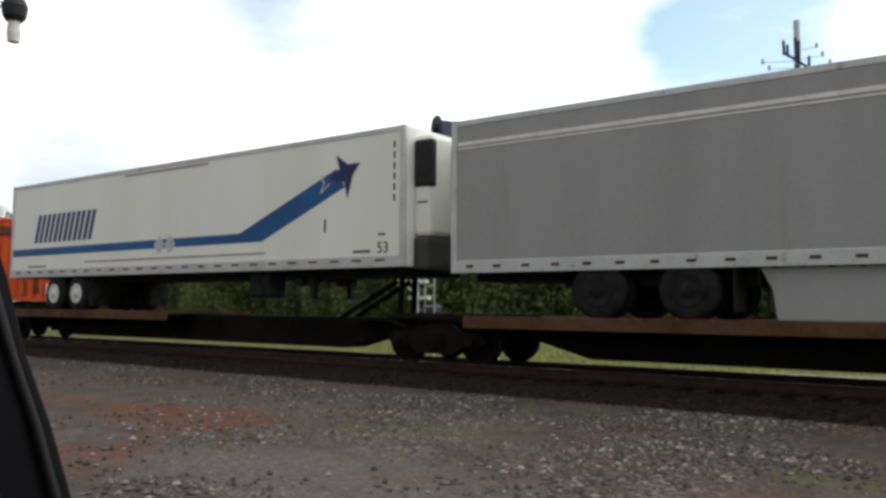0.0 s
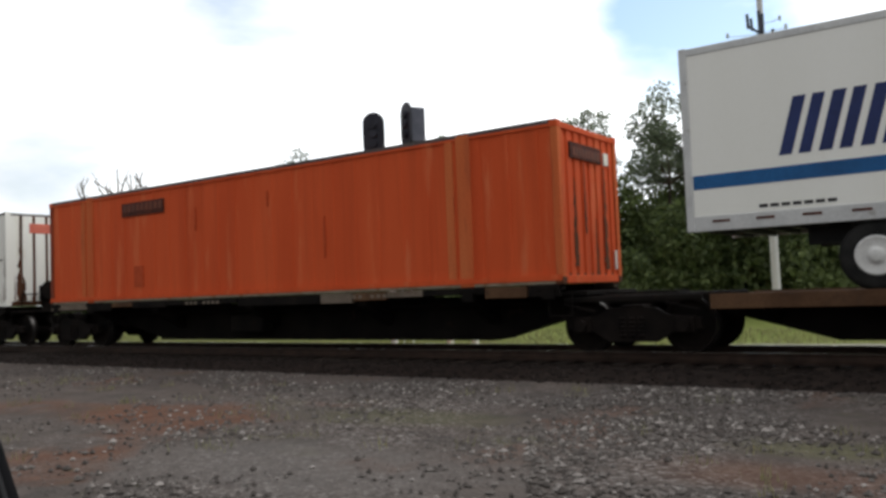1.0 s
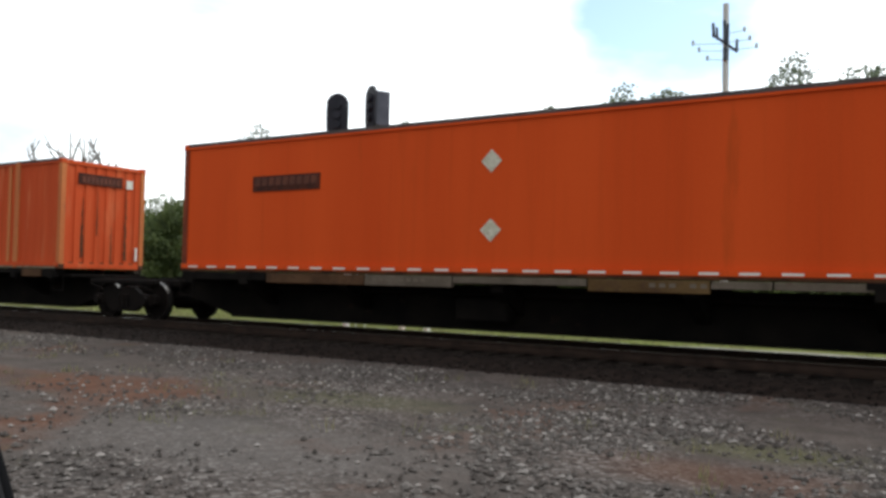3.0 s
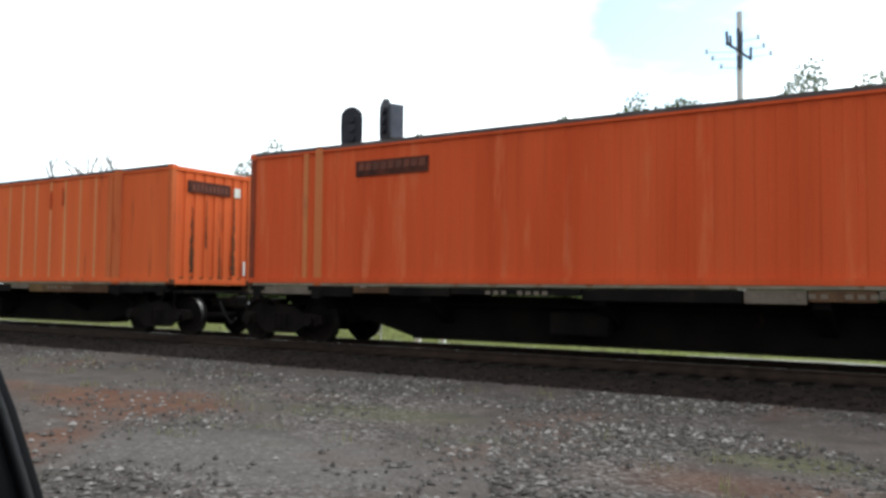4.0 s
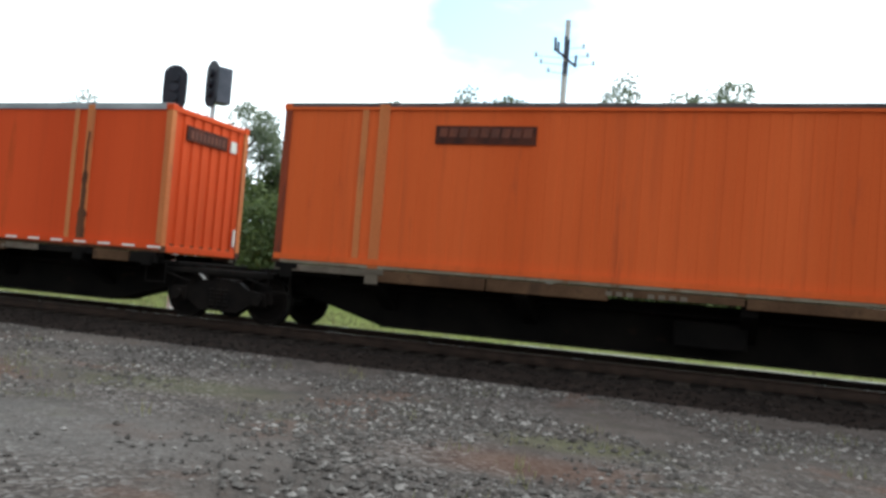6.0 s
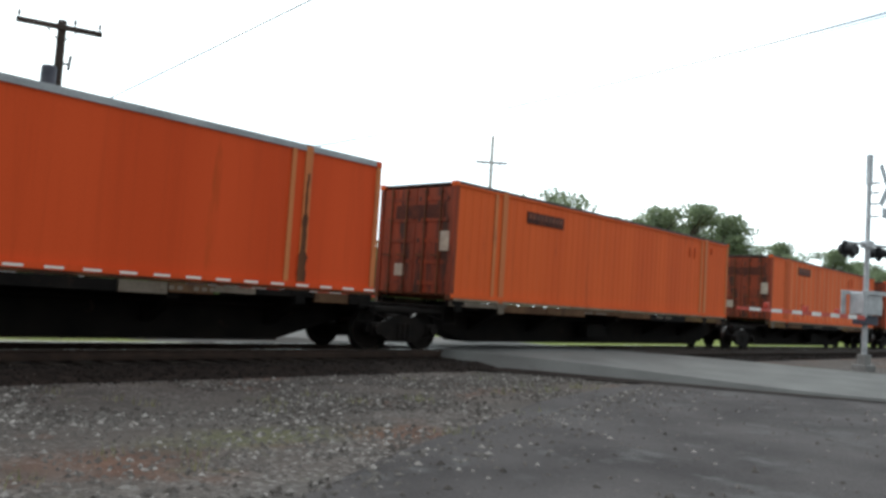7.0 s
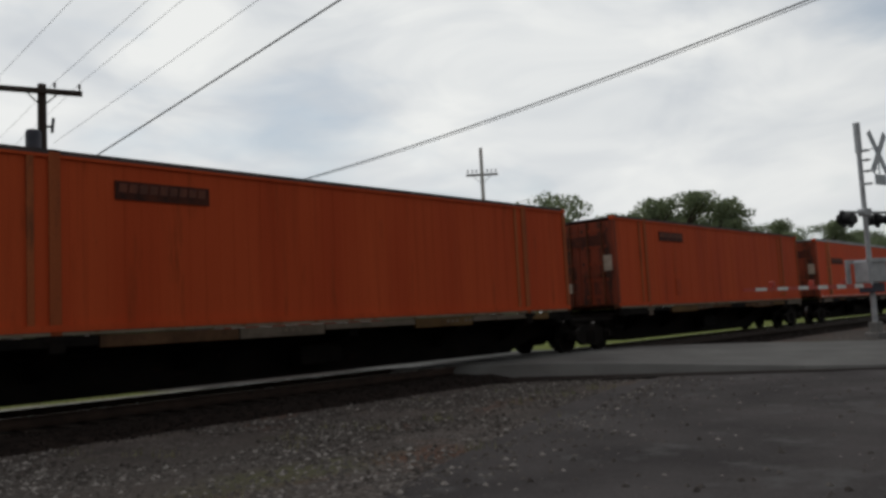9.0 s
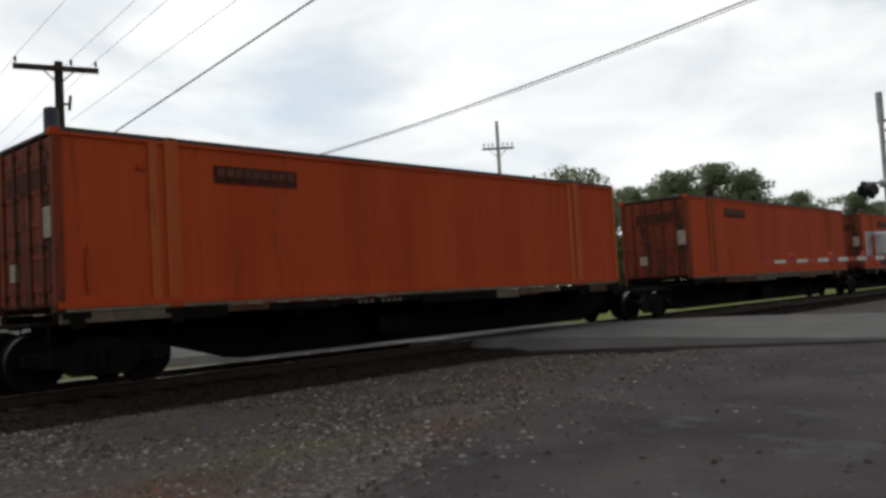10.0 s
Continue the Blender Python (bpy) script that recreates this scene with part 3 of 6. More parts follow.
def build_track():
    track = thing("track", "single railway track with polished rails on dark ballast", "railway track", kind="structure")
    X0, X1 = -260.0, 330.0
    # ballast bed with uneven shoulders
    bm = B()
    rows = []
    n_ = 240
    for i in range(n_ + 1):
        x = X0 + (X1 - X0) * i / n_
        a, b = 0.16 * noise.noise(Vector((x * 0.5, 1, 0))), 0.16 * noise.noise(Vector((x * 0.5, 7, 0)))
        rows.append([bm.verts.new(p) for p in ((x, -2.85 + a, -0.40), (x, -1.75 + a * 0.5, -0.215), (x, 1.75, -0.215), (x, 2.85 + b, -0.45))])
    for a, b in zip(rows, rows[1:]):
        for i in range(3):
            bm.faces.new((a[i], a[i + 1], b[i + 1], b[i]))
    part("ballast_bed", bm, M_BED, track, "ballast bed with the train's shade in its dark tone")
    # rails
    for s in (-1, 1):
        yc = s * 0.752
        bm = B()
        prof = [(-0.07, -0.175), (0.07, -0.175), (0.07, -0.165), (0.012, -0.145), (0.010, -0.04), (0.035, -0.03), (0.035, -0.004), (-0.035, -0.004), (-0.035, -0.03), (-0.010, -0.04), (-0.012, -0.145), (-0.07, -0.165)]
        plate(bm, [(X0, yc + y, z) for y, z in prof], (X1 - X0, 0, 0))
        rail = part("rail", bm, M_RAIL, track, "rust-brown steel rail")
        bm = B()
        box(bm, X0, X1, yc - 0.03, yc + 0.03, -0.0035, 0.0)
        part("rail_head", bm, M_RAILTOP, rail, "polished running surface")
    # sleepers
    bm = B()
    box(bm, -0.11, 0.11, -1.3, 1.3, -0.18, 0.0, 0.012)
    first = part("sleeper", bm, M_TIE, track, at=pose(-34.0, 0, -0.178))
    rnd = random.Random(4)
    for i in range(1, 180):
        again(first, pose(-34.0 + 0.52 * i, rnd.uniform(-0.04, 0.04), -0.178 + rnd.uniform(-0.012, 0.004), 0, 0, rnd.uniform(-1.5, 1.5)))


build_track()


# ---- train ----
LEN, WID, HGT = 16.15, 1.30, 2.875
FLOOR = 1.205            # underside of the containers over the rail
V0, ACC = 22.357, 0.015  # train speed
MOVERS = []              # things carried by the train: object, x at the start, z


def on_train(ob, x, z):
    MOVERS.append((ob, x, z))
    ob.matrix_basis = pose(x, 0, z)
    return ob


def bar_text(bm, x0, x1, z0, z1, y, n_, slant=0.0, gap=0.22, d=-0.003):
    """Unreadable lettering: n_ plain upright bars."""
    w = (x1 - x0) / n_
    for i in range(n_):
        a, b = x0 + i * w, x0 + (i + 1 - gap) * w
        plate(bm, [(a, y, z0), (b, y, z0), (b + slant, y, z1), (a + slant, y, z1)], (0, d, 0))


def ribbed_side(bm, y, out, ribs, depth, width, z0, z1, x0=0.12, x1=LEN - 0.12):
    """A side wall with upright ribs at the places ribs: raised by depth, width wide."""
    pts = [(x0, 0.0)]
    for r in ribs:
        pts += [(r - width * 0.5 - abs(depth) * 0.6, 0.0), (r - width * 0.5, depth), (r + width * 0.5, depth), (r + width * 0.5 + abs(depth) * 0.6, 0.0)]
    pts.append((x1, 0.0))
    lo = [bm.verts.new((x, y + out * d, z0)) for x, d in pts]
    hi = [bm.verts.new((x, y + out * d, z1)) for x, d in pts]
    for i in range(len(pts) - 1):
        bm.faces.new((lo[i], lo[i + 1], hi[i + 1], hi[i]))


def rust_runs(runs, x, parent):
    """Ragged upright rust runs on an end wall: y, foot, head and width of each."""
    rnd = random.Random(41)
    for y, z0, z1, w in runs:
        bm = B()
        n_ = max(4, int((z1 - z0) / 0.09))
        left, right = [], []
        for i in range(n_ + 1):
            k = i / n_
            z = z0 + (z1 - z0) * k
            half = 0.5 * w * (1 - k * 0.85) * rnd.uniform(0.55, 1.25)
            mid = y + rnd.uniform(-0.12, 0.12) * w
            left.append((x, mid - half, z))
            right.append((x, mid + half, z))
        plate(bm, left + right[::-1], (0.004, 0, 0))
        part("stain", bm, M_GRIME, parent, "brown rust run")


def orange_container(x_front, style, label, ribs=(), rib_depth=0.02, rib_width=0.06, posts=(1.98, 14.17), post_mat=None, post_w=0.14,
                     logo=(2.95, 4.70, 2.19, 2.50), seams=(), tape=False, diamonds=(), stain_post=(), marks=(), end_ribs="upright", roof=None, panel_side=False, end_stain=0.0):
    c = thing("shipping_container", label, "container", "orange containers on the train")
    paint = ORANGES[style]
    post_mat = post_mat or paint
    for s in (-1, 1):
        bm = B()
        ribbed_side(bm, s * 1.27, s, ribs, rib_depth, rib_width, 0.16, HGT - 0.11)
        part("side_panel", bm, paint, c)
        bm = B()
        box(bm, 0.02, LEN - 0.02, s * 1.27 - 0.045 + s * 0.005, s * 1.27 + 0.03 + s * 0.005, 0.055, 0.16)
        part("bottom_rail", bm, paint, c)
        bm = B()
        box(bm, 0.02, LEN - 0.02, s * 1.27 - 0.03, s * 1.27 + 0.042, 0.0, 0.055, 0.006)
        part("bottom_flange", bm, M_RAILPALE if not tape else M_GRIME, c, "chalky pale bottom flange" if not tape else "")
        bm = B()
        box(bm, 0.02, LEN - 0.02, s * 1.265 - 0.035, s * 1.265 + 0.035, HGT - 0.11, HGT - 0.062)
        part("top_rail", bm, roof or paint, c)
        # lifting posts
        for p in posts:
            bm = B()
            box(bm, p - post_w / 2, p + post_w / 2, s * 1.282 - 0.02, s * 1.282 + 0.02, 0.0, HGT - 0.02, 0.006)
            box(bm, p - 0.42, p - 0.42 + post_w * 0.6, s * 1.278 - 0.02, s * 1.278 + 0.015, 0.0, HGT - 0.03, 0.006)
            part("lifting_post", bm, post_mat, c, "tan stained lifting post" if post_mat is not paint else "")
            bm = B()
            box(bm, p - 0.09, p + 0.09, s * 1.22 - 0.08, s * 1.22 + 0.08, HGT - 0.02, HGT + 0.02, 0.01)
            part("lifting_casting", bm, M_DARKROOF, c)
        for q in seams:
            bm = B()
            box(bm, q - 0.045, q + 0.045, s * 1.272 - 0.004, s * 1.272 + 0.012, 0.17, HGT - 0.12)
            part("side_rib", bm, M_SEAM, c, "chalky worn rib")
    # corner posts and castings
    for x in (0.07, LEN - 0.07):
        for s in (-1, 1):
            bm = B()
            box(bm, x - 0.07, x + 0.07, s * 1.23 - 0.07, s * 1.23 + 0.07, 0.0, HGT, 0.012)
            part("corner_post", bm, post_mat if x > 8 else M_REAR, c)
            for z in (0.0, HGT - 0.12):
                bm = B()
                box(bm, x - 0.09, x + 0.075, s * 1.225 - 0.08, s * 1.225 + 0.08, z - 0.004, z + 0.122, 0.01)
                part("corner_casting", bm, M_GRIME if z == 0.0 else paint, c)
    # roof and floor
    bm = B()
    box(bm, 0.03, LEN - 0.03, -1.24, 1.24, HGT - 0.07, HGT - 0.02)
    for i in range(26):
        x = 0.5 + i * 0.605
        box(bm, x, x + 0.22, -1.15, 1.15, HGT - 0.02, HGT - 0.005)
    part("roof", bm, roof or M_DARKROOF, c, "dusty grey roof")
    for s in (-1, 1):
        bm = B()
        box(bm, 0.02, LEN - 0.02, s * 1.26 - 0.04, s * 1.26 + 0.045, HGT - 0.060, HGT + 0.012)
        part("roof_edge", bm, roof or M_DARKROOF, c)
    bm = B()
    box(bm, 0.05, LEN - 0.05, -1.22, 1.22, 0.10, 0.18)
    for i in range(20):
        box(bm, 0.4 + i * 0.8, 0.5 + i * 0.8, -1.22, 1.22, 0.0, 0.10)
    part("floor_frame", bm, M_GRIME, c)
    # front end
    bm = B()
    if end_ribs == "level":
        pts = [(0.16, 0.0)]
        for i in range(7):
            z = 0.42 + i * 0.26
            pts += [(z - 0.075, 0.0), (z - 0.05, 0.05), (z + 0.05, 0.05), (z + 0.075, 0.0)]
        pts.append((HGT - 0.12, 0.0))
        a = [bm.verts.new((LEN - 0.06 + d, -1.17, z)) for z, d in pts]
        b = [bm.verts.new((LEN - 0.06 + d, 1.17, z)) for z, d in pts]
        for i in range(len(pts) - 1):
            bm.faces.new((a[i], b[i], b[i + 1], a[i + 1]))
    else:
        pts = [(-1.17, 0.0)]
        for i in range(7):
            y = -0.93 + i * 0.31
            pts += [(y - 0.07, 0.0), (y - 0.045, -0.035), (y + 0.045, -0.035), (y + 0.07, 0.0)]
        pts.append((1.17, 0.0))
        a = [bm.verts.new((LEN - 0.04 + d, y, 0.14)) for y, d in pts]
        b = [bm.verts.new((LEN - 0.04 + d, y, HGT - 0.12)) for y, d in pts]
        for i in range(len(pts) - 1):
            bm.faces.new((a[i], a[i + 1], b[i + 1], b[i]))
    part("end_wall", bm, paint, c)
    for z, h in ((0.0, 0.14), (HGT - 0.13, 0.11)):
        bm = B()
        box(bm, LEN - 0.12, LEN - 0.01, -1.16, 1.16, z, z + h, 0.01)
        part("end_sill", bm, paint, c)
    bm = B()
    box(bm, LEN - 0.035, LEN - 0.004, -0.80, 0.85 if end_ribs == "level" else 0.55, 2.26, 2.55)
    p = part("nameplate", bm, M_LOGO, c, "rubbed dark name panel")
    bm = B()
    for i in range(9):
        box(bm, LEN - 0.004, LEN, -0.68 + i * 0.13, -0.60 + i * 0.13, 2.31, 2.47)
    part("lettering", bm, M_LOGOTEXT, p)
    bm = B()
    box(bm, LEN - 0.03, LEN, 0.68, 0.88, 2.26, 2.50)
    part("placard", bm, M_PLACARD, c, "small white placard")
    if end_ribs == "level":
        for z in (1.86, 0.62):
            bm = B()
            plate(bm, [(LEN + 0.004, -0.78 - 0.2, z), (LEN + 0.004, -0.78, z - 0.2), (LEN + 0.004, -0.78 + 0.2, z), (LEN + 0.004, -0.78, z + 0.2)], (0.006, 0, 0))
            part("hazard_placard", bm, M_DIAMOND, c, "small faded diamond placard")
    bm = B()
    box(bm, LEN - 0.02, LEN + 0.012, 1.02, 1.08, 0.25, 0.62)
    part("reflector", bm, M_REFLECT, c)
    if end_stain:
        rust_runs(((-0.64, 0.3, 1.9, end_stain), (0.70, 0.25, 2.2, end_stain * 1.1), (0.25, 0.14, 1.2, end_stain * 0.6), (-0.2, 0.9, 2.2, end_stain * 0.4)), LEN - 0.034, c)
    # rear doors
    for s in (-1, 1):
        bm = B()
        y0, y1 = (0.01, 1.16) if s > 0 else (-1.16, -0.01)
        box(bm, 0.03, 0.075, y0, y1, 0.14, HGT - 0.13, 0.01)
        door = part("door", bm, M_REAR, c, "dark brown-orange door")
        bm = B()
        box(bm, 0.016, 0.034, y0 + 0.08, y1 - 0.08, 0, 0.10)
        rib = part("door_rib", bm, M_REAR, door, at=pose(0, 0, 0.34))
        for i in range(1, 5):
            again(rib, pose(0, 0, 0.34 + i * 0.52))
        for k in (0.32, 0.84):
            y = s * k
            bm = B()
            bar(bm, (0.0, y, 0.10), (0.0, y, HGT - 0.09), 0.02, seg=8)
            for z in (0.25, 1.0, 1.9, 2.6):
                box(bm, -0.03, 0.02, y - 0.04, y + 0.04, z, z + 0.06)
            box(bm, -0.035, -0.01, y - 0.02, y + 0.24, 1.05, 1.09)
            part("lock_rod", bm, M_GRIME, door, "grimy lock rod")
    bm = B()
    box(bm, 0.012, 0.030, -0.95, 0.70, 1.98, 2.32)
    p = part("nameplate", bm, M_LOGO, c, "sooty dark name panel")
    bm = B()
    box(bm, 0.0, 0.018, -1.16, -0.86, 1.18, 1.66)
    part("placard", bm, M_DOORPLACARD, c, "grimy beige door placard")
    bm = B()
    box(bm, 0.0, 0.018, 0.30, 0.62, 0.55, 0.85)
    part("placard", bm, M_DOORPLACARD, c, "grimy beige door placard")
    # side decal
    if logo:
        x0, x1, z0, z1 = logo
        for s in (-1, 1):
            yy = s * (1.290 + max(rib_depth if ribs else 0, 0.0))
            bm = B()
            box(bm, x0, x1, min(yy, yy - s * 0.02), max(yy, yy - s * 0.02), z0, z1)
            p = part("nameplate", bm, M_LOGO, c, "rubbed dark name panel")
            bm = B()
            bar_text(bm, x0 + 0.06, x1 - 0.04, z0 + 0.12, z1 - 0.04, yy, 9, 0.02, 0.25, 0.003 * s)
            part("lettering", bm, M_LOGOTEXT, p)
    if panel_side:
        bm = B()
        box(bm, 3.93, 4.30, -1.296, -1.27, 0.36, 0.90)
        part("data_panel", bm, M_DATA, c, "rust-red stencilled data panel")
    if tape:
        bm = B()
        box(bm, 0, 0.30, -1.3215, -1.26, 0.075, 0.115)
        strip = part("reflective_tape", bm, M_REFLECT, c, "white reflective tape strip", at=pose(0.25, 0, 0))
        for i in range(1, 27):
            again(strip, pose(0.25 + i * 0.60, 0, 0))
    for x, z in diamonds:
        for s in (-1, 1):
            bm = B()
            plate(bm, [(x - 0.21, s * 1.275, z), (x, s * 1.275, z - 0.21), (x + 0.21, s * 1.275, z), (x, s * 1.275, z + 0.21)], (0, s * 0.004, 0))
            part("hazard_placard", bm, M_DIAMOND, c, "faded greyish diamond placard")
    rnd = random.Random(int(-x_front))
    for at_x in stain_post:
        bm = B()
        zs = [0.0 + 0.11 * i for i in range(22)]
        ws_ = [(0.13 if z < 0.75 else 0.065 if z < 1.45 else 0.03) * rnd.uniform(0.7, 1.1) for z in zs]
        mid = [at_x + rnd.uniform(-0.012, 0.012) for z in zs]
        left, right = [(x - w, -1.303, z) for x, z, w in zip(mid, zs, ws_)], [(x + w * 0.9, -1.303, z) for x, z, w in zip(mid, zs, ws_)]
        plate(bm, left + right[::-1], (0, -0.004, 0))
        part("stain", bm, M_GRIME, c, "black rust stain down the post")
    for x, z, w, h in marks:
        bm = B()
        pts = [(x + 0.5 * w * math.cos(k * 0.628) * rnd.uniform(0.6, 1.1), -1.306, z + 0.5 * h * math.sin(k * 0.628) * rnd.uniform(0.6, 1.1)) for k in range(10)]
        plate(bm, pts, (0, 0.03, 0))
        part("scuff", bm, M_DATA, c, "worn dark red scuff")
    return on_train(c, x_front - LEN, FLOOR)


fine_ribs = [0.35 + 0.30 * i for i in range(52)]
wide_ribs = [0.9 + 0.61 * i for i in range(24)]
orange_container(-28.65, "chalked", "worn orange container with tan rust-streaked posts", ribs=[0.45 + 0.61 * i for i in range(26)], rib_depth=0.012, rib_width=0.10,
                 post_mat=M_POSTSOFT, post_w=0.30, logo=(3.45, 5.20, 2.20, 2.55), panel_side=True, end_stain=0.20, marks=((8.9, 2.2, 0.06, 0.4), (6.4, 1.9, 0.05, 0.7), (10.6, 1.2, 0.06, 0.9)))
orange_container(-65.836, "vivid", "bright clean orange container with diamond placards and ribbed end", logo=(2.16, 4.02, 1.72, 2.05), tape=True,
                 diamonds=((7.98, 2.06), (7.98, 0.82)), end_ribs="level", posts=(), ribs=(), rib_depth=0.0)
orange_container(-86.626, "chalked", "orange container with ochre post stripes", post_mat=M_POST, post_w=0.20, ribs=fine_ribs, rib_depth=-0.008, rib_width=0.12, end_stain=0.10)
orange_container(-105.391, "faded", "faded orange container with chalky ribs and tan posts", post_mat=M_POSTSOFT, post_w=0.34, posts=(2.10, 14.10), logo=(3.40, 5.05, 2.24, 2.58), end_stain=0.14,
                 marks=((11.2, 2.25, 0.06, 0.55), (11.75, 2.3, 0.06, 0.5)),
                 seams=[2.6 + 0.66 * i for i in range(17)], ribs=(), rib_depth=0.0, panel_side=True)
orange_container(-126.172, "dull", "smooth orange container with paired ochre posts", post_mat=M_POST, post_w=0.20, ribs=fine_ribs, rib_depth=-0.006, rib_width=0.12, end_stain=0.12,
                 marks=((14.61, 2.46, 0.09, 0.3), (13.2, 2.3, 0.05, 0.5), (12.8, 2.25, 0.05, 0.4)))
orange_container(-144.801, "bright", "orange container with grey roof edge and black stained post", post_mat=M_POST, post_w=0.18, tape=True, stain_post=(1.72, 14.17), roof=M_ROOF,
                 ribs=(), rib_depth=0.0, logo=(2.28, 4.06, 1.69, 1.98))
orange_container(-163.561, "worn", "dull orange container with streaked side", post_mat=M_POSTDARK, post_w=0.16, ribs=wide_ribs, rib_depth=0.005, rib_width=0.09, panel_side=True)
orange_container(-182.373, "worn", "dull orange container with dark doors", post_mat=M_POSTDARK, post_w=0.18, ribs=fine_ribs, rib_depth=-0.003, rib_width=0.12)
orange_container(-203.198, "worn", "orange container with dark brown end and tan post", post_mat=M_POSTSOFT, post_w=0.26, logo=(2.80, 4.60, 2.17, 2.48), marks=((1.44, 2.35, 0.2, 0.12), (0.5, 0.6, 0.1, 0.9)), ribs=fine_ribs, rib_depth=-0.002, rib_width=0.12)


def white_container(x_front):
    c = thing("shipping_container", "chalky white container with dark panel grooves and rusty end", "container")
    for s in (-1, 1):
        grooves = [0.72, 1.39] + [2.62 + 0.614 * i for i in range(19)] + [14.89, 15.53]
        edges = [0.12] + [g for q in grooves for g in (q - 0.065, q + 0.065)] + [LEN - 0.12]
        for i in range(0, len(edges), 2):
            bm = B()
            box(bm, edges[i], edges[i + 1], min(s * 1.24, s * 1.30), max(s * 1.24, s * 1.30), 0.14, HGT - 0.10, 0.012)
            part("panel", bm, M_WHITEBOX, c)
        # darker sheet behind the panels paints the shadow in the grooves
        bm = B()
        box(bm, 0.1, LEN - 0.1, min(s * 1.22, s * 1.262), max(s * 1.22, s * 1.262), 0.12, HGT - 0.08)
        part("groove_sheet", bm, M_GROOVE, c, "recessed sheet with groove shadow in its grey")
        bm = B()
        box(bm, 0.02, LEN - 0.02, s * 1.27 - 0.04, s * 1.27 + 0.04, 0.0, 0.13, 0.008)
        part("bottom_rail", bm, M_WHITEBOX, c)
        bm = B()
        box(bm, 0.02, LEN - 0.02, s * 1.27 - 0.04, s * 1.27 + 0.04, HGT - 0.10, HGT - 0.03, 0.008)
        part("top_rail", bm, M_DARKROOF, c, "dark weathered top rail")
        for p in (2.05, 14.09):
            bm = B()
            box(bm, p - 0.16, p + 0.16, s * 1.297 - 0.02, s * 1.297 + 0.016, 0.0, HGT - 0.02, 0.008)
            part("lifting_post", bm, M_WHITEBOX, c)
            bm = B()
            box(bm, p - 0.14, p + 0.14, s * 1.25 - 0.08, s * 1.25 + 0.08, HGT - 0.09, HGT + 0.03, 0.01)
            part("lifting_casting", bm, M_GRIME, c, "rusty lifting casting")
            bm = B()
            plate(bm, [(p + 0.02, s * 1.314, 0.2), (p + 0.035, s * 1.314, 0.5), (p + 0.02, s * 1.314, 0.9), (p + 0.015, s * 1.314, 1.35), (p - 0.012, s * 1.314, 1.33), (p + 0.002, s * 1.314, 0.85), (p + 0.012, s * 1.314, 0.4)], (0, s * 0.004, 0))
            part("stain", bm, M_GRIME, c, "dark rust run")
    for x in (0.08, LEN - 0.08):
        for s in (-1, 1):
            bm = B()
            box(bm, x - 0.08, x + 0.08, s * 1.22 - 0.085, s * 1.22 + 0.085, 0.0, HGT, 0.012)
            part("corner_post", bm, M_WHITEBOX, c)
        for i in range(6):
            bm = B()
            y = -1.02 + i * 0.41
            d = 0.05 if x > 8 else -0.05
            box(bm, min(x - d * 0.4, x + d), max(x - d * 0.4, x + d), y - 0.16, y + 0.16, 0.13, HGT - 0.10, 0.012)
            part("end_panel", bm, M_WHITEBOX, c)
        bm = B()
        box(bm, x - 0.03, x + 0.03, -1.15, 1.15, 0.1, HGT - 0.08)
        part("end_sheet", bm, M_GRIME if x > 8 else M_GROOVE, c, "rust-stained end sheet")
    rust_runs(((-0.86, 0.14, 1.95, 0.26), (-0.74, 0.14, 0.9, 0.22), (-1.02, 0.14, 0.9, 0.05), (-0.45, 0.14, 0.7, 0.07), (-0.10, 0.14, 0.66, 0.34), (-0.02, 0.2, 0.95, 0.07), (0.20, 0.14, 0.55, 0.20), (0.55, 0.14, 0.5, 0.06), (0.95, 0.3, 1.4, 0.03)), LEN - 0.028, c)
    bm = B()
    box(bm, LEN - 0.036, LEN - 0.022, -0.55, 0.42, 2.25, 2.55)
    part("nameplate", bm, M_RED, c, "faded coral name bar")
    bm = B()
    box(bm, 0.05, LEN - 0.05, -1.23, 1.23, HGT - 0.06, HGT - 0.015)
    part("roof", bm, M_ROOF, c)
    bm = B()
    box(bm, 0.05, LEN - 0.05, -1.2, 1.2, 0.02, 0.14)
    part("floor_frame", bm, M_GRIME, c)
    bm = B()
    plate(bm, [(8.0 + 0.0, -1.306, 1.0), (8.5, -1.306, 1.0), (8.5, -1.306, 1.03), (8.0, -1.306, 1.03)], (0, -0.002, 0))
    part("stencil", bm, M_PLACARD, c)
    bm = B()
    for x0, x1, z0, z1 in ((14.98, 15.00, 0.66, 1.56), (15.34, 15.36, 0.66, 1.56), (15.002, 15.338, 0.66, 0.68), (15.002, 15.338, 1.12, 1.14), (15.002, 15.338, 1.54, 1.56)):
        box(bm, x0, x1, -1.305, -1.298, z0, z1)
    part("placard_frame", bm, M_GROOVE, c, "empty grey placard frame")
    for x, z, w, h in ((15.88, 1.41, 0.10, 0.09), (15.23, 0.32, 0.13, 0.08), (12.80, 2.30, 0.03, 0.48), (13.08, 2.42, 0.05, 0.22), (13.96, 1.36, 0.06, 0.14), (14.02, 1.12, 0.05, 0.12)):
        bm = B()
        pts = [(x + 0.5 * w * math.cos(k * 0.785 + 0.39), -1.318, z + 0.5 * h * math.sin(k * 0.785 + 0.39)) for k in range(8)]
        plate(bm, pts, (0, 0.016, 0))
        part("scuff", bm, M_GRIME, c, "dark scuff mark")
    rnd = random.Random(12)
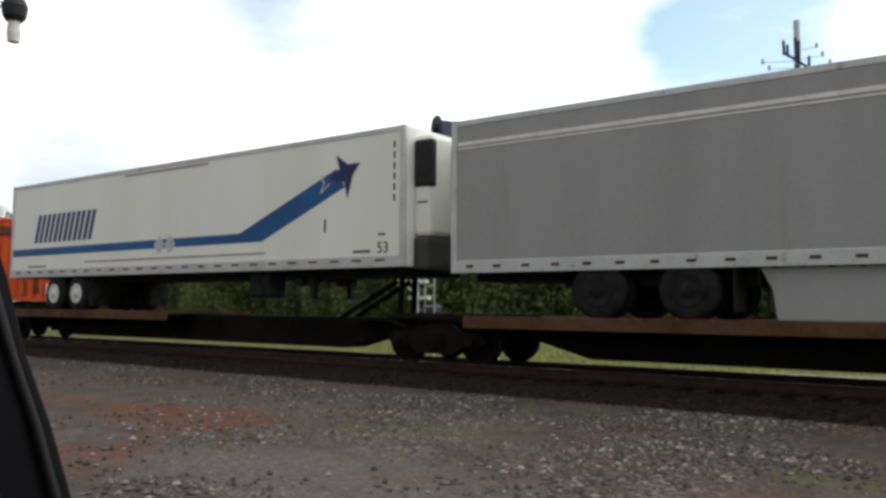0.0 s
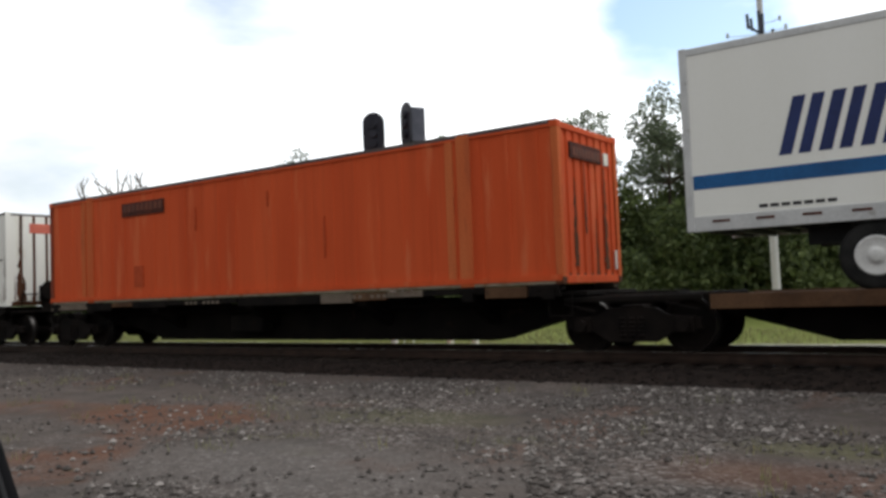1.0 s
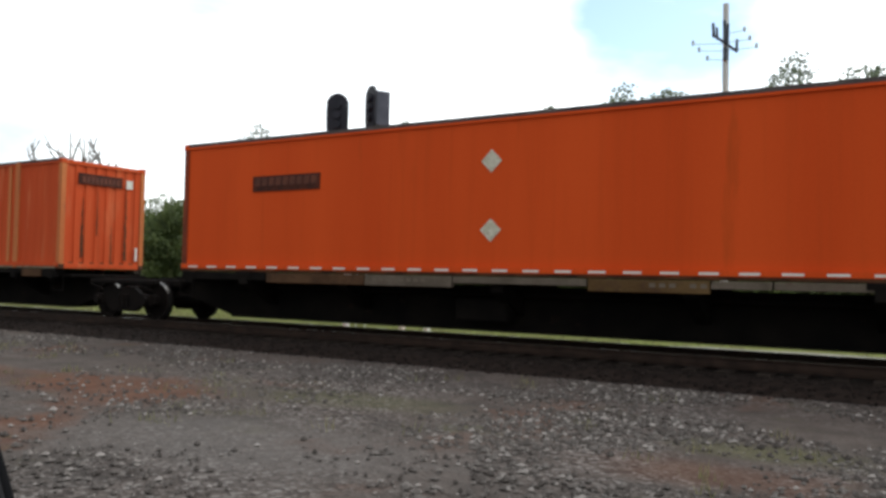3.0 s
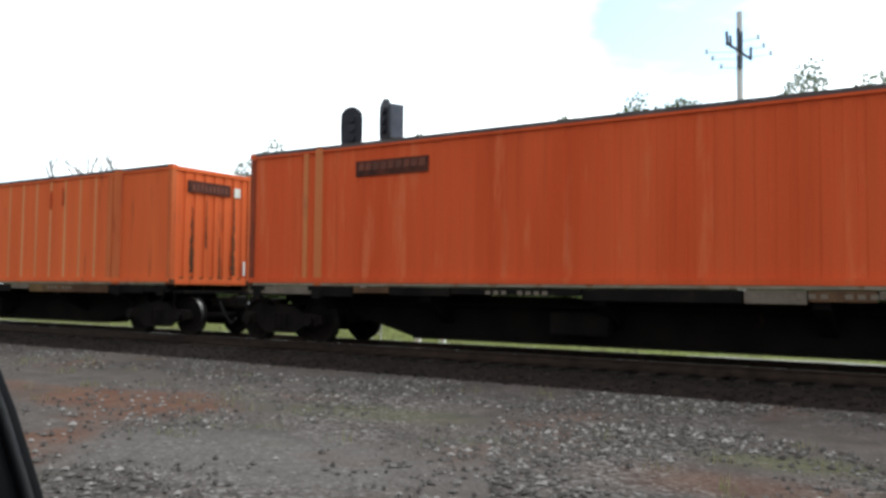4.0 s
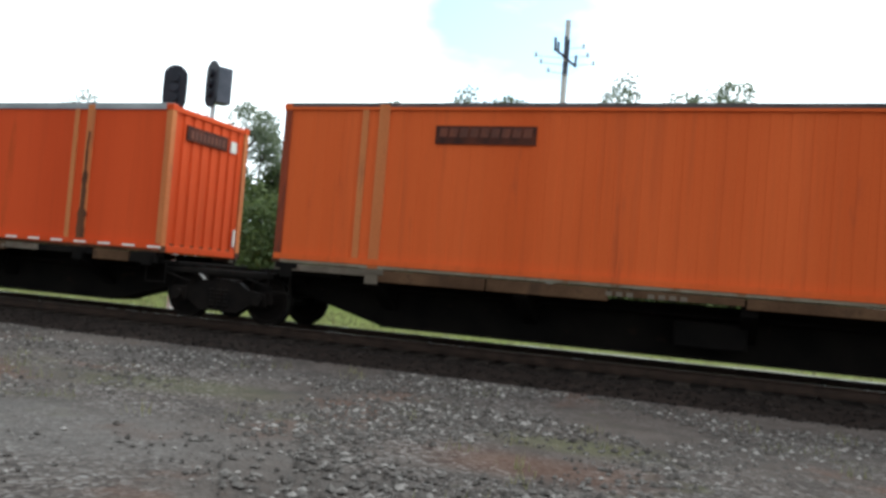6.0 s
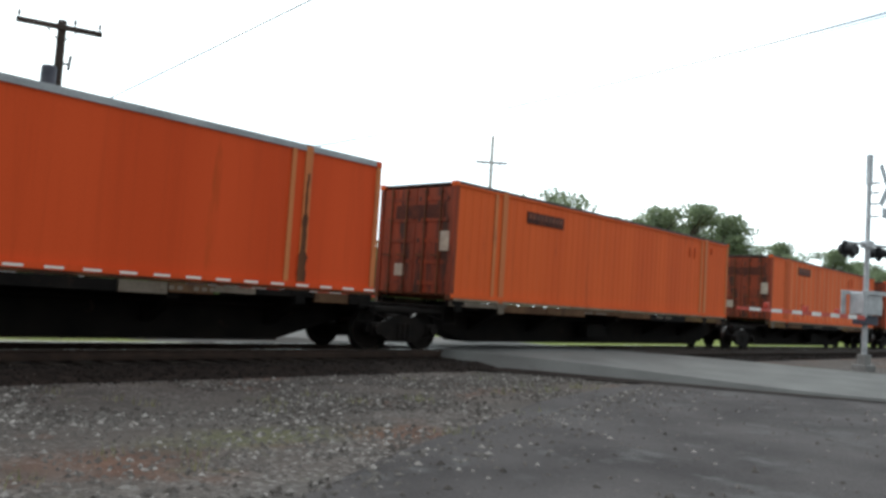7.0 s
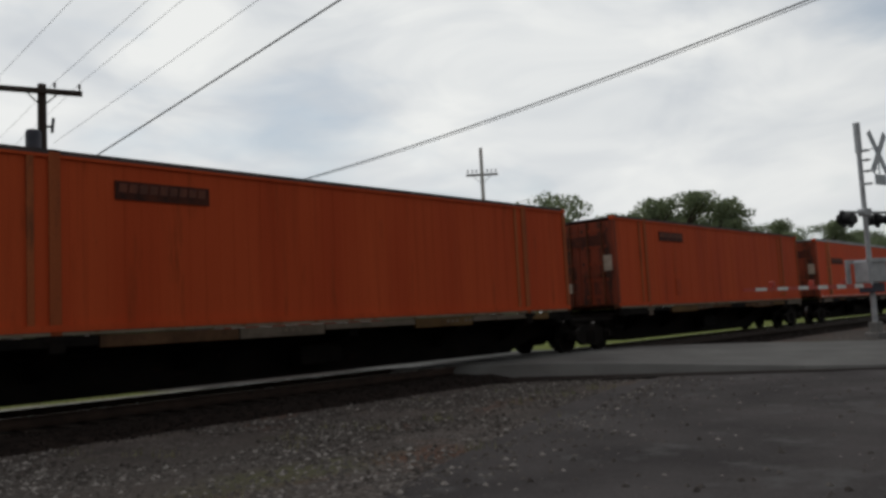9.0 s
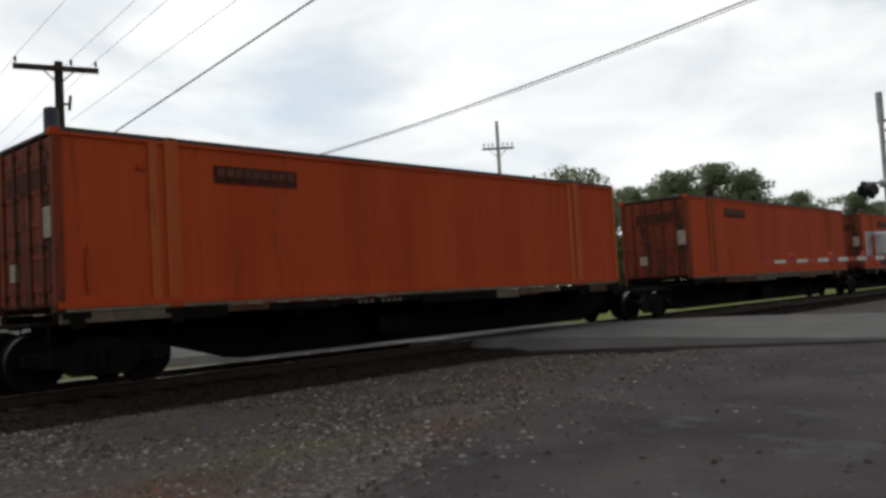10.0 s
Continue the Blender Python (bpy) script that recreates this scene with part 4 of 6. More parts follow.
    for x, z0, z1, w in ((LEN - 0.06, 0.2, 1.5, 0.06), (LEN - 0.10, 0.9, 2.3, 0.03), (LEN - 0.16, 0.14, 0.7, 0.05), (LEN - 0.30, 0.14, 0.4, 0.04)):
        bm = B()
        zs = [z0 + (z1 - z0) * i / 9 for i in range(10)]
        ws_ = [0.5 * w * (1 - i * 0.09) * rnd.uniform(0.5, 1.2) for i in range(10)]
        plate(bm, [(x - v, -1.306, z) for z, v in zip(zs, ws_)] + [(x + v, -1.306, z) for z, v in zip(zs[::-1], ws_[::-1])], (0, -0.003, 0))
        part("stain", bm, M_GRIME, c, "brown rust run")
    return on_train(c, x_front - LEN, FLOOR)


white_container(-47.253)


# ---- trailers ----
def road_wheel(c, x, y, z, disc):
    s = -1 if y < 0 else 1
    m = Matrix.Translation((x, y, z)) @ Matrix.Rotation(radians(90) * s, 4, "X").inverted()
    bm = B()
    lathe(bm, [(0.28, -0.13), (0.42, -0.135), (0.49, -0.10), (0.505, 0.0), (0.49, 0.10), (0.42, 0.135), (0.28, 0.13)], m, 28)
    w = part("wheel", bm, M_TYRE, c, "black road tyre", smooth=True)
    bm = B()
    lathe(bm, [(0.27, 0.10), (0.285, 0.140), (0.265, 0.148), (0.235, 0.136), (0.15, 0.133), (0.12, 0.134), (0.10, 0.170), (0.06, 0.182), (0.0001, 0.182)], m, 24)
    part("rim", bm, disc, w, smooth=True)


def trailer(name, label, x_front, z0, h, skin, rail):
    c = thing(name, label, "trailer")
    for s in (-1, 1):
        bm = B()
        box(bm, 0.10, LEN - 0.10, min(s * 1.26, s * 1.30), max(s * 1.26, s * 1.30), 0.24, h - 0.14)
        part("side_wall", bm, skin, c)
        bm = B()
        box(bm, 0.03, LEN - 0.06, s * 1.275 - 0.035, s * 1.275 + 0.04, 0.0, 0.24, 0.01)
        part("bottom_rail", bm, rail, c, "scuffed metal bottom rail")
        bm = B()
        box(bm, 0.03, LEN - 0.06, s * 1.275 - 0.035, s * 1.275 + 0.036, h - 0.14, h - 0.02, 0.012)
        part("top_rail", bm, rail, c)
    bm = B()
    box(bm, 0.06, LEN - 0.06, -1.26, 1.26, h - 0.06, h - 0.012, 0.01)
    part("roof", bm, M_ROOF, c)
    bm = B()
    box(bm, 0.05, LEN - 0.05, -1.24, 1.24, 0.10, 0.22)
    for i in range(40):
        box(bm, 0.3 + i * 0.4, 0.38 + i * 0.4, -1.24, 1.24, -0.02, 0.10)
    part("floor", bm, M_BLACK, c)
    bm = B()
    box(bm, LEN - 0.10, LEN, -1.27, 1.27, 0.0, h - 0.03, 0.04)
    part("front_wall", bm, skin, c)
    for s in (-1, 1):
        bm = B()
        box(bm, LEN - 0.16, LEN - 0.012, s * 1.27 - 0.05, s * 1.27 + 0.042, 0.0, h - 0.02, 0.02)
        part("front_corner", bm, rail, c)
        bm = B()
        box(bm, 0.0, 0.12, s * 1.27 - 0.06, s * 1.27 + 0.045, 0.0, h - 0.01, 0.01)
        part("rear_frame", bm, rail, c)
        bm = B()
        y0, y1 = (0.01, 1.2) if s > 0 else (-1.2, -0.01)
        box(bm, 0.015, 0.06, y0, y1, 0.2, h - 0.15, 0.01)
        door = part("door", bm, skin, c)
        bm = B()
        for k in (0.35, 0.9):
            bar(bm, (0.0, s * k, 0.15), (0.0, s * k, h - 0.12), 0.018, seg=8)
        part("lock_rod", bm, M_GALV, door)
    return c


def bogie(c, xs, zw, disc):
    """Two-axle trailer running gear with its frame, flaps and springs."""
    bm = B()
    x0, x1 = min(xs), max(xs)
    for s in (-1, 1):
        box(bm, x0 - 1.0, x1 + 0.9, s * 0.5 - 0.06, s * 0.5 + 0.06, -0.28, -0.02)
    for x in xs:
        bar(bm, (x, -0.95, zw), (x, 0.95, zw), 0.07)
        box(bm, x - 0.25, x + 0.25, -0.62, 0.62, zw + 0.1, -0.1)
    part("running_gear", bm, M_BLACK, c, "black axle frame")
    for x in xs:
        for y in (-1.14, -0.80, 0.80, 1.14):
            road_wheel(c, x, y, zw, disc)
    for s in (-1, 1):
        bm = B()
        box(bm, x1 + 0.72, x1 + 0.74, s * 0.98 - 0.31, s * 0.98 + 0.31, zw - 0.35, 0.0)
        part("mud_flap", bm, M_TYRE, c, "black rubber mud flap")


def landing_gear(c, x, z):
    g = new("landing_gear")
    g.parent = c
    tagged(g, "dark raised landing legs")
    for s in (-1, 1):
        bm = B()
        box(bm, x - 0.07, x + 0.07, s * 0.62 - 0.07, s * 0.62 + 0.07, z, 0.0, 0.01)
        box(bm, x - 0.14, x + 0.14, s * 0.62 - 0.13, s * 0.62 + 0.13, z - 0.03, z)
        box(bm, x - 0.11, x + 0.11, s * 0.62 - 0.11, s * 0.62 + 0.11, z + 0.28, 0.0, 0.01)
        part("leg", bm, M_BLACK, g)
        for z1, x1 in ((0.35, 0.55), (0.25, -0.5)):
            bm = B()
            bar(bm, (x, s * 0.62, z + z1), (x + x1, s * 0.3, 0.0), 0.025)
            part("brace", bm, M_BLACK, g)
        bm = B()
        box(bm, x - 0.42, x - 0.16, s * 0.70 - 0.16, s * 0.70 + 0.16, -0.34, 0.0, 0.03)
        part("gear_box", bm, M_BLACK, g)
    bm = B()
    bar(bm, (x, -0.62, z + 0.4), (x, 0.62, z + 0.4), 0.03)
    part("cross_shaft", bm, M_BLACK, g)


DECK = 0.92   # trailer deck over the rail


def white_trailer():
    z0, h = 1.92, 2.93
    c = trailer("refrigerated_trailer", "white refrigerated trailer with blue arrow stripe on flatcar", -10.303, z0, h, M_WHITE, M_ALU)
    y = -1.302
    bm = B()
    plate(bm, [(0.13, y, 0.66), (11.90, y, 0.68), (11.62, y, 0.90), (11.10, y, 0.905), (0.13, y, 0.88)], (0, -0.003, 0))
    plate(bm, [(11.05, y - 0.0005, 0.905), (11.85, y - 0.0005, 0.685), (14.46, y - 0.0005, 1.75), (14.22, y - 0.0005, 2.17)], (0, -0.003, 0))
    part("stripe", bm, M_BLUE, c, "blue bent stripe")
    bm = B()
    plate(bm, [(px, y - 0.004, pz) for px, pz in ((14.90, 2.24), (14.55, 2.24), (14.20, 2.46), (14.30, 2.16), (14.02, 1.97), (14.28, 1.87), (14.44, 1.86), (14.54, 1.50), (14.70, 2.00))], (0, -0.003, 0))
    part("arrow_head", bm, M_NAVY, c, "dark navy arrow head")
    bm = B()
    for q in ((13.74, 1.66, 14.02, 1.86), (13.74, 1.66, 13.86, 1.90), (13.86, 1.90, 13.70, 2.02), (13.70, 2.02, 14.05, 2.10)):
        dx, dz = q[2] - q[0], q[3] - q[1]
        k = 0.012 / math.hypot(dx, dz)
        plate(bm, [(q[0] - dz * k, y - 0.008, q[1] + dx * k), (q[0] + dz * k, y - 0.008, q[1] - dx * k), (q[2] + dz * k, y - 0.008, q[3] - dx * k), (q[2] - dz * k, y - 0.008, q[3] + dx * k)], (0, -0.002, 0))
    part("arrow_outline", bm, M_REFLECT, c)
    bm = B()
    w = 0.545
    for i in range(6):
        for a, b in ((1.42 + i * w, 0.18), (1.42 + i * w + 0.27, 0.17)):
            plate(bm, [(a, y, 1.05), (a + b, y, 1.05), (a + b + 0.24, y, 1.90), (a + 0.24, y, 1.90)], (0, -0.003, 0))
    part("lettering", bm, M_NAVY, c, "slanted navy letter bars")
    for x in (7.86, 8.32):
        bm = B()
        plate(bm, [(x - 0.24, y - 0.004, 0.76), (x, y - 0.004, 0.52), (x + 0.24, y - 0.004, 0.76), (x, y - 0.004, 1.0)], (0, -0.003, 0))
        part("hazard_placard", bm, M_LIGHTGREY, c, "pale grey diamond placard")
    bm = B()
    box(bm, 4.3, 11.95, y - 0.008, y + 0.01, 0.39, 0.43)
    box(bm, 6.2, 9.8, y - 0.008, y + 0.01, h - 0.23, h - 0.18)
    part("rub_strip", bm, M_GROOVE, c, "grey scuffed rub strip")
    bm = B()
    box(bm, 0, 0.26, -1.3185, -1.25, 0.13, 0.17)
    strip = part("reflective_tape", bm, M_LOGO, c, "dark red tape mark", at=pose(0.4, 0, 0))
    for i in range(1, 24):
        again(strip, pose(0.4 + i * 0.65, 0, 0))
    bm = B()
    bar_text(bm, 14.72, 15.22, 0.31, 0.37, y, 6, 0.01)
    bar_text(bm, 15.42, 15.62, 0.66, 0.71, y, 3)
    bar_text(bm, 1.1, 2.2, 0.30, 0.35, y, 7)
    box(bm, 13.86, 13.91, y - 0.004, y + 0.01, 0.80, 1.08)
    for i in range(6):
        box(bm, LEN - 0.33, LEN - 0.285, y - 0.004, y + 0.01, 2.46 - i * 0.22, 2.60 - i * 0.22)
    part("lettering", bm, M_BLACK, c, "small black markings")
    cu = bpy.data.curves.new("length_mark", "FONT")
    cu.body, cu.size, cu.extrude, cu.align_x = "53", 0.33, 0.002, "CENTER"
    ob = new("length_mark", cu)
    ob.parent = c
    ob.matrix_basis = Matrix.Translation((15.55, y - 0.003, 0.30)) @ Matrix.Rotation(radians(90), 4, "X")
    cu.materials.append(M_BLACK)
    # refrigeration unit on the nose
    bm = B()
    box(bm, LEN, LEN + 0.45, -1.05, 1.05, 0.62, 2.72, 0.10)
    unit = part("refrigeration_unit", bm, M_WHITE, c, "white rounded refrigeration unit")
    bm = B()
    box(bm, LEN + 0.02, LEN + 0.47, -1.075, -0.86, 1.62, 2.62, 0.06)
    part("grille", bm, M_BLACK, unit, "black side grille")
    bm = B()
    box(bm, LEN + 0.44, LEN + 0.465, -0.35, 0.85, 1.66, 2.58, 0.03)
    part("grille", bm, M_BLACK, unit, "black front grille")
    bm = B()
    bar_text(bm, LEN + 0.1, LEN + 0.38, 1.30, 1.34, -1.052, 6)
    part("stencil", bm, M_BLACK, unit)
    bm = B()
    box(bm, LEN + 0.01, LEN + 0.42, -1.06, 1.0, -0.05, 0.60, 0.05)
    part("fuel_tank", bm, M_DARKGREY, unit, "sooty grey tank")
    bogie(c, (2.62, 3.86), -0.50, M_WHEEL)
    landing_gear(c, 12.9, -0.62)
    # black box added to give the band of shade below the bottom rail
    bm = B()
    box(bm, 4.9, 15.9, -1.02, 1.02, -0.16, 0.02, 0.02)
    part("underframe", bm, M_CARSTEEL, c, "added dark box for the shade under the trailer")
    bm = B()
    box(bm, 11.2, 11.9, -1.1, -0.55, -0.62, 0.0, 0.06)
    part("tool_box", bm, M_TYRE, c, "dull black under-slung tank")
    return on_train(c, -10.303 - LEN, z0)


white_trailer()


def silver_trailer():
    z0, h = 1.76, 2.98
    c = trailer("dry_van_trailer", "dull silver box trailer with pale stripe on flatcar", 6.998, z0, h, M_SILVER, M_ALU)
    y = -1.302
    bm = B()
    box(bm, 0.13, LEN - 0.12, y - 0.006, y + 0.01, 2.46, 2.53)
    box(bm, 0.13, LEN - 0.12, y - 0.006, y + 0.01, 2.39, 2.42)
    part("stripe", bm, M_REFLECT, c, "double white stripe")
    bm = B()
    box(bm, 0, 0.16, -1.3195, -1.25, 0.10, 0.15)
    mark = part("side_marker", bm, M_GRIME, c, "small dark red side marker", at=pose(0.35, 0, 0))
    for i in range(1, 26):
        again(mark, pose(0.35 + i * 0.61, 0, 0))
    bogie(c, (3.05, 4.62), -0.34, M_TYRE)
    bm = B()
    pts = [(5.72, 0.0), (5.90, -0.35), (5.96, -0.80), (13.6, -0.80), (14.2, 0.0)]
    plate(bm, [(x, -1.20, z) for x, z in pts], (0, 0.03, 0))
    part("side_skirt", bm, M_SILVER, c, "silver aerodynamic side skirt")
    bm = B()
    for x in (6.5, 8.5, 10.5, 12.5):
        bar(bm, (x, -1.17, -0.70), (x, -0.5, 0.0), 0.025)
    part("skirt_brace", bm, M_BLACK, c)
    landing_gear(c, 12.9, -0.70)
    # short black box added for the shade under the tail
    bm = B()
    box(bm, 0.4, 2.2, -1.02, 1.02, -0.16, 0.02, 0.02)
    part("underframe", bm, M_CARSTEEL, c, "added dark box for the shade under the trailer")
    return on_train(c, 6.998 - LEN, z0)


silver_trailer()


# ---- articulated spine cars ----
WHEELSETS = []


def truck(car, x):
    """A freight truck: side frames, bolster, springs, brake beams and two wheelsets."""
    t = new("truck")
    t.parent = car
    t.matrix_basis = pose(x, 0, 0.457)
    tagged(t, "dark freight truck")
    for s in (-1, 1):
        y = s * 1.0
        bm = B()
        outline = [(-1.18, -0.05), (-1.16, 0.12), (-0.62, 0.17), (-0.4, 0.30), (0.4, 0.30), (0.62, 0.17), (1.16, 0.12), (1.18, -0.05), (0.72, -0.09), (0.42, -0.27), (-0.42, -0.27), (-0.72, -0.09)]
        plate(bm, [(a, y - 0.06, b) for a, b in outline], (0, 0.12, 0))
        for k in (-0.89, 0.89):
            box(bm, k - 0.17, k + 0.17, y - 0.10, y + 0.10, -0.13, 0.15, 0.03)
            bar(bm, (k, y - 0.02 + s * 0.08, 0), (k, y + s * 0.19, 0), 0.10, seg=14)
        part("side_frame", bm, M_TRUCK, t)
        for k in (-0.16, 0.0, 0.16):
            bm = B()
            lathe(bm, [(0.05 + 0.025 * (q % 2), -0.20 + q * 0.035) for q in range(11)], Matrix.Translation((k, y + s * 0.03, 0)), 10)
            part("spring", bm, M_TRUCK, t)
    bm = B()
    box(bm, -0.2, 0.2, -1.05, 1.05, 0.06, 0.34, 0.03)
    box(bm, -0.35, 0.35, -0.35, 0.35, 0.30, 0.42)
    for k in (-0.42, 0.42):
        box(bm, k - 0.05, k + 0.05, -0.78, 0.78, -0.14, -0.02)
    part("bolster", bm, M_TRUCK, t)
    for k in (-0.89, 0.89):
        bm = B()
        bar(bm, (0, -0.98, 0), (0, 0.98, 0), 0.085, seg=12)
        for s in (-1, 1):
            m = Matrix.Translation((0, s * 0.752, 0)) @ Matrix.Rotation(radians(-90) * s, 4, "X")
            lathe(bm, [(0.0001, -0.03), (0.14, -0.05), (0.16, 0.0), (0.33, 0.01), (0.38, -0.05), (0.487, -0.075), (0.487, -0.045), (0.457, -0.035), (0.452, 0.07), (0.40, 0.075), (0.37, 0.03), (0.17, 0.05), (0.14, 0.09), (0.0001, 0.09)], m, 28)
            for q in range(3):
                a = q * 2.094
                box(bm, 0.25 * math.cos(a) - 0.03, 0.25 * math.cos(a) + 0.03, s * 0.752 + s * 0.015 - 0.02, s * 0.752 + s * 0.015 + 0.025, 0.25 * math.sin(a) - 0.03, 0.25 * math.sin(a) + 0.03)
        ws = part("wheelset", bm, M_TRUCK, t, "dark steel wheelset with bright treads", at=pose(k, 0, 0))
        ws.data.materials.append(M_TREAD)
        for f in ws.data.polygons:
            r = math.hypot(f.center.x, f.center.z)
            if 0.44 < r < 0.462 and abs(f.normal.y) < 0.3:
                f.material_index = 1
        WHEELSETS.append((ws, k))
    return t


def coupler(car, x, d):
    bm = B()
    box(bm, min(x, x + d * 0.75), max(x, x + d * 0.75), -0.12, 0.12, 0.66, 0.90, 0.03)
    k = x + d * 0.75
    box(bm, min(k, k + d * 0.22), max(k, k + d * 0.22), -0.2, 0.2, 0.64, 0.94, 0.05)
    part("coupler", bm, M_TRUCK, car, "rusty dark coupler")
    bm = B()
    pts = [Vector((k - d * 0.3, -0.25, 0.80)), Vector((k - d * 0.05, -0.27, 0.45)), Vector((k + d * 0.12, -0.25, 0.28)), Vector((k + d * 0.25, -0.22, 0.42))]
    for a, b in zip(pts, pts[1:]):
        bar(bm, a, b, 0.028, seg=8)
    part("brake_hose", bm, M_TYRE, car, "hanging black brake hose")


def platform(car, x0, x1, taper0, taper1):
    """One platform of the car: fish-bellied centre sill, cross-arms, side sills and end shelves. x0..x1: its load; taper0, taper1: the truck's edges."""
    p = new("platform")
    p.parent = car
    tagged(p, "black spine platform with rusty sills")
    rnd = random.Random(int(-x0 * 10) % 997)
    top = 1.02
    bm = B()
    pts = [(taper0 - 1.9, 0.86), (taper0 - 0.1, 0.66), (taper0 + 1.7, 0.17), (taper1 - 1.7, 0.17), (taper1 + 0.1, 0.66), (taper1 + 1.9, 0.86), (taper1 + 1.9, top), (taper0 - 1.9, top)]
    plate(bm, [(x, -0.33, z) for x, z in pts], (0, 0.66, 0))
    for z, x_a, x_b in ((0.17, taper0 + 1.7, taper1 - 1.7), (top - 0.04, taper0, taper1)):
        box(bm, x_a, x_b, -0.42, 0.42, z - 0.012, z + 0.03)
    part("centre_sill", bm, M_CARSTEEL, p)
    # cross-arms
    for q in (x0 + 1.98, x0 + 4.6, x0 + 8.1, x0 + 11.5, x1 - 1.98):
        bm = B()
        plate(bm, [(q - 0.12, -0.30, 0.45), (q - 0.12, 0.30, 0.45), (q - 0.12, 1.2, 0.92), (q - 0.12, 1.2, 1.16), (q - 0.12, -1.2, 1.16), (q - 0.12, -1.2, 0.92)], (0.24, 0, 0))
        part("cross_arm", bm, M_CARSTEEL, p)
    # side sills, broken into plates of different finish
    for s in (-1, 1):
        q = x0 + 0.05
        while q < x1 - 0.4:
            w = min(rnd.choice((0.9, 1.4, 2.0, 2.6)), x1 - 0.05 - q)
            kind = rnd.random()
            m = M_CARSTEEL if kind < 0.30 else M_DECK if kind < 0.58 else M_OCHRE if kind < 0.82 else M_TANPLATE
            h = rnd.choice((0.12, 0.16, 0.20))
            bm = B()
            box(bm, q, q + w - 0.03, s * 1.27 - 0.045, s * 1.27 + 0.045, 1.185 - h, 1.185, 0.006)
            part("side_sill", bm, m, p)
            q += w
        for q in (x0 + 0.3, x1 - 0.3, x0 + 1.98, x1 - 1.98):
            bm = B()
            box(bm, q - 0.22, q + 0.22, s * 1.2 - 0.13, s * 1.2 + 0.13, 1.10, 1.20, 0.01)
            box(bm, q - 0.12, q + 0.12, s * 1.31 - 0.02, s * 1.31 + 0.012, 0.94, 1.12)
            part("container_pedestal", bm, M_CARSTEEL if rnd.random() < 0.7 else M_TANPLATE, p)
    # end shelf and grab irons
    for q, d in ((x0, -1), (x1, 1)):
        bm = B()
        box(bm, min(q - d * 1.3, q + d * 0.35), max(q - d * 1.3, q + d * 0.35), -1.15, 1.15, 0.99, 1.06, 0.01)
        part("end_shelf", bm, M_CARSTEEL, p)
        for s in (-1, 1):
            bm = B()
            bar(bm, (q + d * 0.1, s * 1.22, 0.62), (q + d * 0.1, s * 1.22, 1.05), 0.016, seg=6)
            bar(bm, (q - d * 0.35, s * 1.22, 0.62), (q - d * 0.35, s * 1.22, 1.05), 0.016, seg=6)
            bar(bm, (q + d * 0.1, s * 1.22, 0.64), (q - d * 0.35, s * 1.22, 0.64), 0.016, seg=6)
            part("stirrup", bm, M_CARSTEEL, p)
    for q, n_ in ((rnd.uniform(5.2, 6.2), 9), (rnd.uniform(10.2, 11.4), 7)):
        bm = B()
        plate(bm, [(0, -1.3165, 1.07), (0.10, -1.3165, 1.07), (0.10, -1.3165, 1.14), (0, -1.3165, 1.14)], (0, -0.003, 0))
        letter = part("letter", bm, M_TANPLATE, p, at=pose(x0 + q, 0, 0))
        for i in range(1, n_):
            if i % 5 != 3:
                again(letter, pose(x0 + q + i * 0.16, 0, 0))
    bm = B()
    bar(bm, (x0 + 1.0, -0.62, 0.86), (x1 - 1.0, -0.62, 0.86), 0.03, seg=8)
    box(bm, x0 + 7.0, x0 + 8.1, -0.8, -0.45, 0.36, 0.78, 0.04)
    part("brake_gear", bm, M_CARSTEEL, p)
    return p


